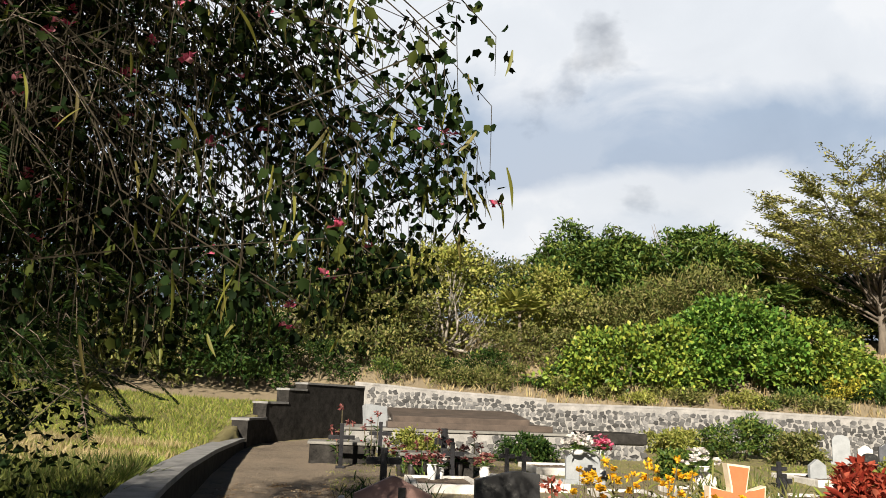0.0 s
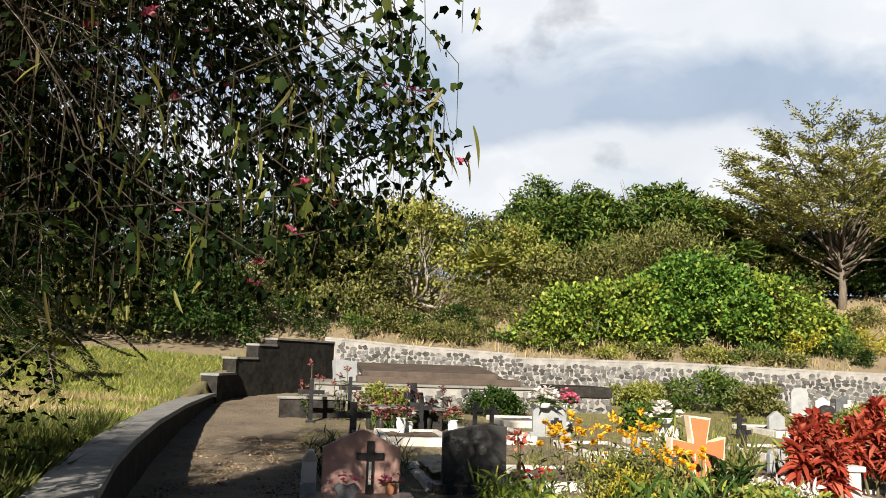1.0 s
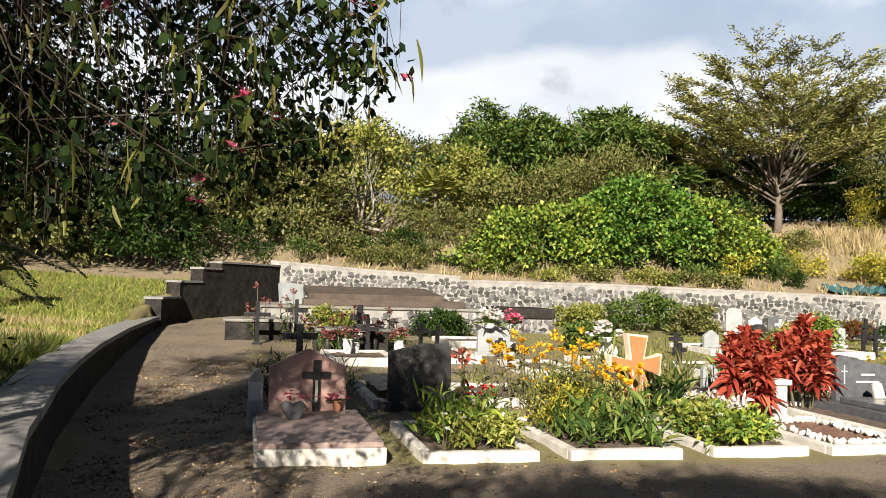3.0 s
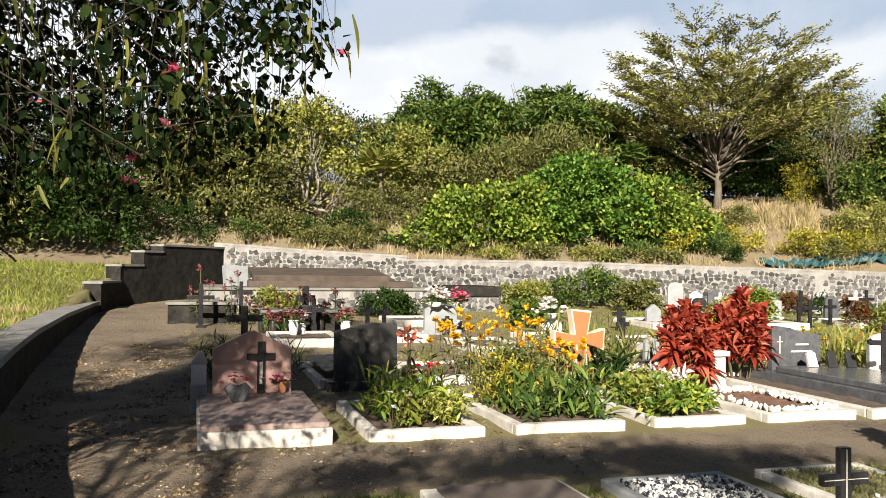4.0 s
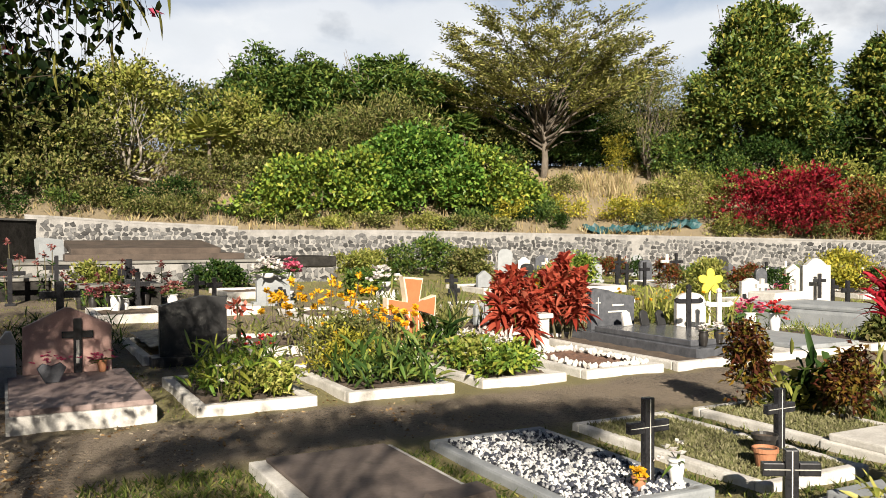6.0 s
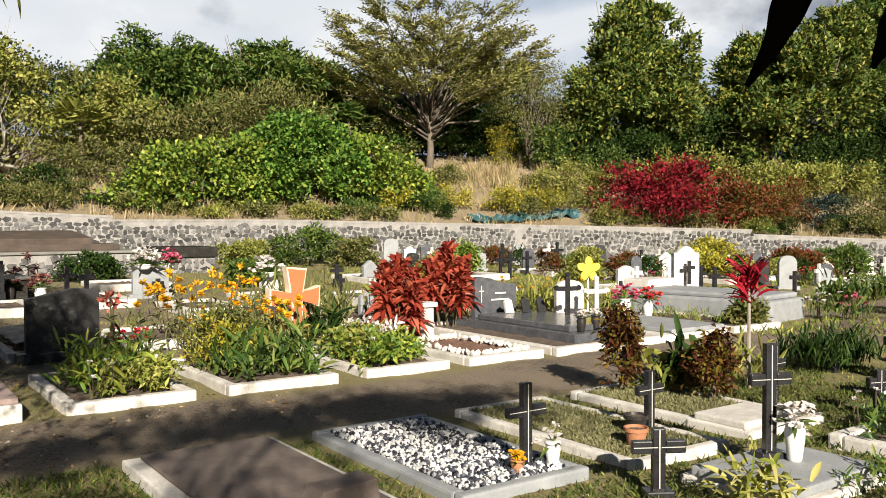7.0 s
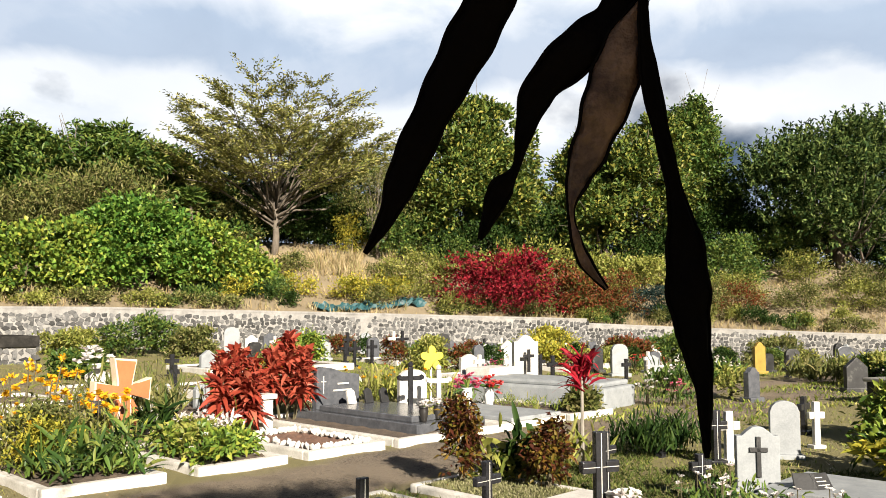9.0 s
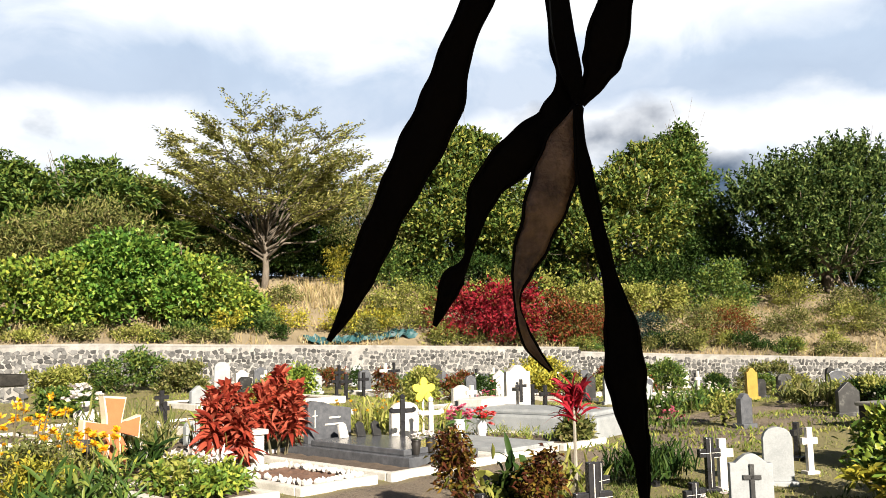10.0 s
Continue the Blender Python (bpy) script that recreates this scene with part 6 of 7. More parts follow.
for k, (x, y, r, h, m, what) in enumerate(LEAFY):
    b = [((0, 0, h * 0.5), (r, r * 0.75, h * 0.5)), ((-r * 0.4, 0.1, h * 0.42), (r * 0.7, r * 0.6, h * 0.42)), ((r * 0.4, -0.1, h * 0.55), (r * 0.6, r * 0.55, h * 0.42))]
    b.append(((0, 0, h * 0.16), (r, r * 0.75, h * 0.2)))
    big = r * h
    leaf = 0.13 if big < 3 else 0.2
    shrub("hill_bush", x, y, b, int(90 + 58 * big), 18, 0.1 + 0.04 * r, leaf, leaf * 0.5, m, what, "bush", 200 + k)


def bank_plants():
    """Low scrub and weeds along the bank, just behind the wall."""
    rng = np.random.default_rng(505)
    mats = [("olive_leaf", "olive"), ("dark_leaf", "dark green"), ("lime_leaf", "yellow-green"), ("olive_leaf", "olive"), ("mango_leaf", "green"), ("olive_leaf", "olive")]
    for k in range(84):
        x = 2.5 + 0.46 * k + rng.normal() * 0.3
        y = float(wall_line(x)) + rng.uniform(0.45, 2.4)
        r, h = rng.uniform(0.3, 0.8), rng.uniform(0.3, 0.85) * (0.6 if 10 < x < 19 else 1.0)
        if 20.6 < x < 25.6 and y < wall_line(x) + 1.5:
            continue
        m, word = mats[int(rng.integers(6))]
        shrub("bank_bush", x, y, [((0, 0, h * 0.4), (r, r * 0.8, h * 0.5)), ((r * 0.4, 0, h * 0.6), (r * 0.5, r * 0.5, h * 0.4))], int(60 + 80 * r), 14, 0.09, 0.13, 0.05, m, f"low ragged {word} scrub behind the wall", "bush", 600 + k, stems=4)


bank_plants()


def fan_palm(x, y, h, seed, m="olive_leaf"):
    rng = np.random.default_rng(seed)
    ob = thing("fan_palm", x, y, None, 0, "small pale palm with fan-shaped leaves", "palm")
    bm = bmesh.new()
    limb(bm, [(0, 0, -0.1), (0.03, 0, h * 0.4), (0, 0, h * 0.7)], [0.1, 0.08, 0.06], 7)
    part("trunk", bm, "bark", ob)
    n = 15
    P, D = [], []
    for k in range(n):
        a = 2.4 * k
        d = np.array((math.cos(a), math.sin(a), rng.uniform(0.1, 1.3)))
        d /= np.linalg.norm(d)
        foot = np.array((0, 0, h * 0.68))
        hub = foot + d * h * rng.uniform(0.16, 0.28)
        bm = bmesh.new()
        limb(bm, [foot, foot * 0.5 + hub * 0.5 + (0, 0, 0.04), hub], [0.018, 0.013, 0.01], 5)
        part("leaf_stalk", bm, "stem", ob)
        side = np.cross(d, (0, 0, 1.0))
        side /= np.linalg.norm(side)
        for t in np.linspace(-1.9, 1.9, 17):
            P.append(hub)
            D.append(d * math.cos(t) + side * math.sin(t) + (0, 0, 0.1))
    blades("fan", np.array(P), np.array(D), h * rng.uniform(0.22, 0.3, len(P)), 0.11, m, ob, rng, droop=0.2, fold=0.3)


fan_palm(8.3, 32.6, 2.8, 5, "lime_leaf")
fan_palm(20.6, 34.6, 2.6, 6, "mango_leaf")
fan_palm(-4.6, 20.6, 1.3, 7, "olive_leaf")


def ground_sheet(x, y, turn):
    ob = thing("weed_sheet", x, y, None, turn, "rumpled blue-green plastic sheet on the bank", "sheet")
    bm = bmesh.new()
    bmesh.ops.create_grid(bm, x_segments=30, y_segments=8, size=1.0)
    rng = np.random.default_rng(2)
    for v in bm.verts:
        px, py = v.co.x * 2.4, v.co.y * 0.34
        wx = x + px * math.cos(radians(turn)) - py * math.sin(radians(turn))
        wy = y + px * math.sin(radians(turn)) + py * math.cos(radians(turn))
        v.co = Vector((px, py, float(lie(wx, wy)) - float(lie(x, y)) + 0.14 + rng.normal() * 0.07))
    part("sheet", bm, "tarp", ob)


ground_sheet(23.2, 25.0, -13)


def plank(x, y):
    ob = thing("pale_plank", x, y, None, -30, "pale fallen plank on the bank", "plank")
    b = part("board", boxed(-0.9, 0.9, -0.12, 0.12, 0, 0.07, 0.01), "cap", ob)
    b.matrix_basis = pose(0, 0, 0.3, 0, 25, 0)


plank(47.8, 13.9)


# ---- grass ----
def grass_field(name, n, box4, L, W, material, label, seed, keep, lean=0.5, lift=-0.01):
    rng = np.random.default_rng(seed)
    x, y = rng.uniform(box4[0], box4[1], n), rng.uniform(box4[2], box4[3], n)
    ok = keep(x, y, rng)
    x, y = x[ok], y[ok]
    P = np.stack((x, y, lie(x, y) + lift), 1)
    D = rng.normal(size=P.shape) * (lean, lean, 0.1) + (0, 0, 1)
    return tagged(blades(name, P, D, L * rng.uniform(0.4, 1.3, len(P)), W, material, None, rng, droop=0.25, wide=0.35), label, "grass", kind="stuff")


def clumpy(x, y, s, at):
    return np.sin(x * s + 2 * np.sin(y * s * 0.7)) * np.sin(y * s * 1.1 + 1.3 * np.sin(x * s * 0.6)) > at


grass_field("lawn_grass", 90000, (-9, 1, 3, 27), 0.2, 0.02, "grass", "rough sunlit lawn grass above the curved wall", 21, lambda x, y, r: (x < curve_line(y) - 0.5) & (r.random(len(x)) < np.where(y < 10, 1, 0.8)))
grass_field("tall_grass", 26000, (-4, 0, 5, 13), 0.42, 0.022, "weed", "long dark green grass along the curved wall", 23, lambda x, y, r: (x < curve_line(y) - 0.5) & (x > curve_line(y) - 2.6) & clumpy(x, y, 1.9, -0.15), 0.45)
grass_field("lawn_straw", 26000, (-8, -1, 11, 19), 0.26, 0.02, "dry_grass", "dry straw among the lawn grass", 33, lambda x, y, r: (x < curve_line(y) - 0.5) & clumpy(x, y, 0.8, -0.1), 0.5)
grass_field("path_grass", 60000, (-0.5, 18, 1.5, 24), 0.07, 0.012, "grass", "short thin grass between graves", 22, lambda x, y, r: (x > curve_line(y) + 0.4) & (np.abs(y - 6.35) > 0.95) & ((x > curve_line(y) + 2.2) | (y < 4)) & clumpy(x, y, 2.3, -0.2))
grass_field("plot_grass", 30000, (5.4, 7.5, 3.45, 5.25), 0.06, 0.014, "plot_straw", "short dry grass on kerbed graves", 24, lambda x, y, r: (x < 6.22) | (x > 6.75), 0.7, 0.04)
grass_field("far_grass", 26000, (12, 34, 5, 22), 0.13, 0.03, "grass", "rough grass among the far graves", 25, lambda x, y, r: (y < wall_line(x) - 0.5) & (np.abs(y - 8.2) > 0.7) & clumpy(x, y, 1.1, -0.3))
grass_field("hill_grass", 70000, (1.5, 50, 8, 44), 0.5, 0.035, "dry_grass", "tall dry straw grass on the bank", 26, lambda x, y, r: (y > wall_line(x) + 0.35) & (y < wall_line(x) + 13) & (clumpy(x, y, 1.0, -0.1) | (y < wall_line(x) + 1.6) & clumpy(x, y, 1.7, 0.25)), 0.3)
grass_field("straw_clump", 5000, (24.5, 29.5, 27, 32.5), 0.9, 0.04, "dry_grass", "tall pinkish straw clumps on the bank", 28, lambda x, y, r: clumpy(x, y, 1.6, 0.0), 0.25)
grass_field("dead_leaves", 42000, (-0.8, 5, 2.5, 16), 0.055, 0.04, "litter", "dead leaves strewn over the shaded path", 27, lambda x, y, r: (x > curve_line(y) + 0.1) & (r.random(len(x)) < 0.15 + 0.8 * np.exp(-((x - 0.6) / 1.4) ** 2)), 6.0)

grass_field("grave_weeds", 42000, (1.6, 10.5, 1.4, 5.5), 0.09, 0.014, "weed", "dark green weeds between the near graves", 29, lambda x, y, r: ~(((x > 3.95) & (x < 5.1) | (x > 5.25) & (x < 6.4) | (x > 6.55) & (x < 7.7)) & (y > 3.35)) & clumpy(x, y, 3.1, -0.35), 0.6)


# ---- the orchid tree over the camera ----
def thinned(P, foot, rng, spare=0.3, radius=0.62, spot=(1.85, 8.75, 0.4)):
    """Which leaves stay: few along one shaft, cut to let sun reach the spot."""
    ray = np.array((-0.37 * math.cos(SUN_EL), -0.93 * math.cos(SUN_EL), math.sin(SUN_EL)))
    ray /= np.linalg.norm(ray)
    off = P + foot - spot
    away = np.linalg.norm(off - (off @ ray)[:, None] * ray, axis=1)
    return (away > radius) | (rng.random(len(P)) < spare)


def orchid_tree():
    rng = np.random.default_rng(77)
    ob = thing("orchid_tree", -2.5, 4.4, None, 0, "drooping orchid tree with long pods and pink flowers", "tree")
    base = np.array((-2.5, 4.4, float(lie(-2.5, 4.4))))
    bm = bmesh.new()
    limb(bm, [(0, 0, -0.2), (0.05, 0, 1.0), (0.0, 0.05, 2.0)], [0.2, 0.16, 0.14], 9)
    part("trunk", bm, "bark", ob, smooth=True)
    P, D, pods, pod_way, buds = [], [], [], [], []
    hollow = unit(rng.normal(size=(4, 3))).T * 9.0
    for k in range(150):
        # a limb that arches out from the trunk's head
        a = rng.uniform(-0.62, 0.75) if k < 98 else rng.uniform(-0.3, 0.2) if k < 132 else rng.uniform(0, 2 * math.pi)
        reach = 1.2 + 3.1 * rng.random() ** 1.25 if k < 98 else rng.uniform(3.2, 4.25) if k < 132 else rng.uniform(1.0, 2.4)
        end = np.array((math.cos(a) * reach, math.sin(a) * reach * 0.8, rng.uniform(1.9, 4.3) if k < 98 else rng.uniform(2.0, 3.5)))
        start = np.array((0, 0, rng.uniform(1.5, 2.0)))
        pts = [start + (end - start) * f + np.array((0, 0, 1.0)) * math.sin(math.pi * f) + np.array((0, 0, -0.45)) * f ** 4 + rng.normal(size=3) * 0.17 * (0 < f < 1) for f in np.linspace(0, 1, 7)]
        bm = bmesh.new()
        limb(bm, pts, [0.013 * (1 - f) + 0.003 for f in np.linspace(0, 1, 7)], 5)
        for i in range(2, 7):
            for _ in range(4):
                q = np.array(pts[i]) + rng.normal(size=3) * 0.1
                drop = rng.uniform(0.35, 1.0)
                side = rng.normal(size=3) * (0.32, 0.32, 0)
                tip = q + side + np.array((0, 0, -drop))
                # also keeps a pocket free of twigs, so sun reaches the pink tomb
                if q[0] > 4.2 or tip[0] > 4.3 or np.linalg.norm((q + tip) / 2 - (2.45, 0.35, 2.15)) < 0.72 or np.sin(q @ hollow + (0.4, 1.9, 3.3, 5.0)).sum() < (-0.8 if q[0] > 2.9 else -0.9 if q[0] > 2.3 else -1.7):
                    continue
                low = 1.12 + 0.5 * max(tip[0] - 2.7, 0) ** 1.2
                if tip[2] < low:
                    tip[2] = low + rng.uniform(0, 0.3)
                mid = (q + tip) / 2 + side * 0.5
                limb(bm, [q, mid, tip], [0.004, 0.0025, 0.0015], 3)
                m = 14 if q[0] > 3.1 else 7 if q[0] > 1.2 else 12
                f = rng.random(m)[:, None]
                P.append((1 - f) ** 2 * q + 2 * f * (1 - f) * mid + f ** 2 * tip + rng.normal(size=(m, 3)) * 0.05)
                D.append(rng.normal(size=(m, 3)) * (0.8, 0.8, 0.5) + (0, 0, -0.9))
                h = rng.random(1)[:, None]
                pods.append((1 - h) * mid + h * tip + rng.normal(size=(1, 3)) * 0.06)
                pod_way.append(rng.normal(size=(1, 3)) * (0.35, 0.35, 0.1) + (0, 0, -1))
                if rng.random() < 0.045:
                    buds.append(tip)
        tagged(part("limb", bm, "twig", ob), kind="stuff")
    # the far side of the crown, whose twigs hang over the path
    for k in range(16):
        end = np.array((rng.uniform(1.6, 3.7), rng.uniform(2.2, 3.5), rng.uniform(2.1, 3.3)))
        start = np.array((0, 0, rng.uniform(1.6, 2.0)))
        pts = [start + (end - start) * f + np.array((0, 0, 0.6)) * math.sin(math.pi * f) + rng.normal(size=3) * 0.12 * (0 < f < 1) for f in np.linspace(0, 1, 7)]
        bm = bmesh.new()
        limb(bm, pts, [0.014 * (1 - f) + 0.003 for f in np.linspace(0, 1, 7)], 5)
        for i in range(3, 7):
            for _ in range(6):
                q = np.array(pts[i]) + rng.normal(size=3) * 0.12
                side = rng.normal(size=3) * (0.3, 0.3, 0)
                tip = q + side + np.array((0, 0, -rng.uniform(0.4, 1.1)))
                tip[2] = max(tip[2], 1.35 + rng.uniform(0, 0.35))
                mid = (q + tip) / 2 + side * 0.5
                limb(bm, [q, mid, tip], [0.004, 0.0025, 0.0015], 3)
                f = rng.random(16)[:, None]
                P.append((1 - f) ** 2 * q + 2 * f * (1 - f) * mid + f ** 2 * tip + rng.normal(size=(16, 3)) * 0.05)
                D.append(rng.normal(size=(16, 3)) * (0.8, 0.8, 0.5) + (0, 0, -0.9))
                h = rng.random(1)[:, None]
                pods.append((1 - h) * mid + h * tip + rng.normal(size=(1, 3)) * 0.06)
                pod_way.append(rng.normal(size=(1, 3)) * (0.35, 0.35, 0.1) + (0, 0, -1))
        tagged(part("limb", bm, "twig", ob), kind="stuff")
    # a denser curtain of twigs next to the lawn
    bm = bmesh.new()
    for _ in range(330):
        q = np.array((1.3 + 1.5 * rng.random() ** 1.3, rng.uniform(-0.7, 0.8), rng.uniform(1.6, 3.2)))
        tip = q + rng.normal(size=3) * (0.2, 0.2, 0) + (0, 0, -rng.uniform(0.3, 0.7))
        tip[2] = max(tip[2], 1.12 + rng.uniform(0, 0.25))
        mid = (q + tip) / 2 + rng.normal(size=3) * 0.05
        # the same pocket, left open to light the pink tomb
        if np.linalg.norm(mid - (2.45, 0.35, 2.15)) < 0.72:
            continue
        limb(bm, [q, mid, tip], [0.004, 0.0025, 0.0015], 3)
        f = rng.random(7)[:, None]
        P.append((1 - f) ** 2 * q + 2 * f * (1 - f) * mid + f ** 2 * tip + rng.normal(size=(7, 3)) * 0.05)
        D.append(rng.normal(size=(7, 3)) * (0.8, 0.8, 0.5) + (0, 0, -0.9))
    tagged(part("twig", bm, "twig", ob), kind="stuff")
    bm = bmesh.new()
    for tip, top in (((4.36, -0.27, 2.14), (4.1, -0.2, 2.9)), ((3.75, 0.1, 1.95), (3.5, 0.1, 2.6)), ((3.6, 0.25, 1.82), (3.4, 0.2, 2.4)), ((4.1, -0.5, 2.45), (3.9, -0.4, 3.1)), ((3.0, -0.5, 1.75), (2.9, -0.4, 2.3)), ((4.25, 0.2, 2.7), (3.9, 0.2, 3.2))):
        a, b = np.array(top), np.array(tip)
        limb(bm, [a, a * 0.5 + b * 0.5 + (0.06, 0, -0.05), b], [0.003, 0.002, 0.0012], 4)
        buds.append(b)
        f = rng.random(9)[:, None]
        P.append(a + (b - a) * f * 0.7 + rng.normal(size=(9, 3)) * 0.04)
        D.append(rng.normal(size=(9, 3)) * (0.8, 0.8, 0.5) + (0, 0, -0.9))
    tagged(part("flower_twig", bm, "twig", ob), kind="stuff")
    # the deep part of the crown, over the lawn's edge and the path
    # the last two masses are an unseen top, added to shade the far graves
    deep = [((0.9, 2.0, 3.6), (1.0, 0.9, 1.3)), ((1.7, 3.5, 2.9), (1.0, 0.8, 0.9)), ((0.3, 1.2, 4.6), (1.4, 1.2, 0.8)), ((-0.4, 2.4, 3.4), (1.0, 1.0, 1.4)), ((0.6, -0.8, 4.4), (1.2, 1.0, 0.6)), ((0.9, 2.4, 6.0), (1.7, 1.0, 0.6)), ((2.5, 2.3, 5.7), (1.3, 0.9, 0.5))]
    C, way = tufts(rng, lumpy(rng, deep, 5), 860, 24, 0.14, 0.5, 0.25, -0.9)
    P.append(C)
    D.append(way * (0.8, 0.8, 0.5) + (0, 0, -0.6))
    P, D = np.concatenate(P), np.concatenate(D)
    stay = thinned(P, base, rng)
    P, D = P[stay], D[stay]
    lobes("foliage", P, D, rng.uniform(0.04, 0.07, len(P)), rng.uniform(0.032, 0.053, len(P)), "shaded_tree_leaf", ob, rng)
    p, w = np.concatenate(pods), np.concatenate(pod_way)
    stay = thinned(p, base, rng)
    p, w = p[stay], w[stay]
    tagged(straps("hanging_pod", p, w, rng.uniform(0.09, 0.19, len(p)), 0.017, "pod", ob, rng, droop=0.1, k=5, curl=0.06), kind="stuff")
    b = np.array(buds)
    flowers(ob, rng, np.repeat(b, 2, 0) + rng.normal(size=(2 * len(b), 3)) * 0.02, 0.042, "pink_petal", 5)


orchid_tree()


def feathery_tree():
    """Long fronds with rows of tiny leaflets, from a tree beside the lawn."""
    rng = np.random.default_rng(78)
    ob = thing("feathery_tree", -2.0, 2.3, None, 0, "dark feathery-leaved tree hanging over the lawn", "tree")
    bm = bmesh.new()
    limb(bm, [(0, 0, -0.2), (0.1, 0.1, 1.2), (0.2, 0.3, 2.4)], [0.12, 0.1, 0.08], 8)
    part("trunk", bm, "bark", ob, smooth=True)
    P, D = [], []
    bm = bmesh.new()
    for k in range(320):
        c = np.array((rng.uniform(0.2, 2.1), rng.uniform(0.7, 2.6), rng.uniform(1.1, 3.4)))
        way = unit(np.array([rng.normal() * 0.6 + 0.2, rng.normal() * 0.5, -rng.uniform(0.1, 1.1)])[None])[0]
        length = rng.uniform(0.25, 0.5)
        side = np.cross(way, (0, 0, 1.0))
        side /= np.linalg.norm(side)
        limb(bm, [c, c + way * length * 0.5 + (0, 0, 0.02), c + way * length], [0.003, 0.002, 0.001], 3)
        for s in (-1, 1):
            f = np.linspace(0.1, 1, 26)[:, None]
            P.append(c + way * length * f)
            D.append(side * s + way * 0.5 + np.zeros((26, 3)))
    for k in range(12):
        e = Vector((rng.uniform(0.3, 1.8), rng.uniform(0.6, 2.2), rng.uniform(2.4, 3.6)))
        limb(bm, [(0.15, 0.25, 2.2), tuple((Vector((0.15, 0.25, 2.2)) + e) / 2 + Vector((0, 0, 0.3))), tuple(e)], [0.04, 0.025, 0.008], 5)
    tagged(part("twig", bm, "bark", ob), kind="stuff")
    P, D = np.concatenate(P), np.concatenate(D)
    stay = thinned(P, np.array((-2.0, 2.3, float(lie(-2.0, 2.3)))), rng)
    P, D = P[stay], D[stay]
    blades("foliage", P, D, rng.uniform(0.03, 0.055, len(P)), 0.012, "dark_leaf", ob, rng, wide=0.4)


feathery_tree()


def shade_tree():
    """The unseen crown overhead and behind, its masses placed to shade the path."""
    rng = np.random.default_rng(79)
    ob = thing("shade_tree", -1.4, -4.2, None, 0, "orchid tree over the path with hanging dry pods", "tree")
    near = [((0.7, 0.7, 4.4), (1.2, 0.6, 0.3)), ((2.2, 0.55, 4.4), (1.3, 0.5, 0.25)), ((-0.5, 6.1, 4.6), (0.7, 0.8, 0.4))]
    lawn_side = [((-1.4, 4.3, 4.7), (1.2, 1.0, 0.7)), ((-2.2, 4.4, 4.6), (1.4, 1.0, 0.8)), ((-1.4, 5.1, 4.6), (0.9, 0.7, 0.5))]
    blobs = [((-1.9, 1.1, 4.5), (1.2, 0.6, 0.35)), ((-2.6, 3.4, 5.2), (1.4, 1.0, 0.9)), ((-3.8, 3.6, 4.6), (1.6, 1.2, 0.5)), ((-0.6, 3.6, 4.9), (1.2, 1.0, 0.7))]
    woody(ob, rng, "bark", 4.5, 0.11, [Vector(b[0]) + Vector(rng.normal(size=3) * 0.4) for b in near + lawn_side + blobs], (0.2, 0.1), 0.4)
    # unseen limb, added to carry the leaf clump that shades the pods
    bm = bmesh.new()
    limb(bm, [(0.1, 0.0, 2.0), (1.2, 0.8, 2.9), (1.95, 1.8, 2.8), (2.4, 2.85, 2.3)], [0.035, 0.022, 0.012, 0.005], 6)
    part("limb", bm, "bark", ob, smooth=True)
    groups = [tufts(rng, near, 300, 18, 0.16, 0.6, 0.18, -1.2), tufts(rng, lawn_side, 260, 18, 0.15, 0.6, 0.18, -0.2), tufts(rng, blobs, 340, 18, 0.13, 0.6, 0.18, 0.3)]
    groups.append(tufts(rng, [((1.2, 0.1, 4.5), (1.1, 0.5, 0.3)), ((2.7, 0.0, 4.5), (1.0, 0.7, 0.3)), ((3.5, 0.3, 4.4), (0.9, 0.3, 0.2)), ((0.2, -1.5, 4.5), (1.2, 0.6, 0.3))], 360, 18, 0.15, 0.6, 0.18, -0.3))
    foot = float(lie(-1.4, -4.2))
    # unseen leaf clump, added up-sun of the pods to keep them in shade
    groups.append(tufts(rng, [((2.39, 2.85, 2.26 - foot), (0.3, 0.26, 0.22)), ((2.1, 2.2, 2.6 - foot), (0.34, 0.3, 0.25))], 150, 14, 0.07, 0.7))
    P, D = (np.concatenate(g) for g in zip(*groups))
    stay = thinned(P, np.array((-1.4, -4.2, foot)), rng, 0.2, 0.55, (3.15, 4.5, 0.1))
    P, D = P[stay], D[stay]
    lobes("foliage", P, D, rng.uniform(0.06, 0.1, len(P)), rng.uniform(0.05, 0.09, len(P)), "shaded_tree_leaf", ob, rng)


shade_tree()


def corner_shrub():
    shrub("path_shrub", -1.15, 6.2, [((0, 0, 0.35), (0.45, 0.6, 0.5)), ((-0.3, 0.4, 0.6), (0.5, 0.5, 0.5))], 90, 12, 0.08, 0.075, 0.06, "shaded_tree_leaf", "low dark leafy shrub by the curved wall", "bush", 301, 0.3)


corner_shrub()


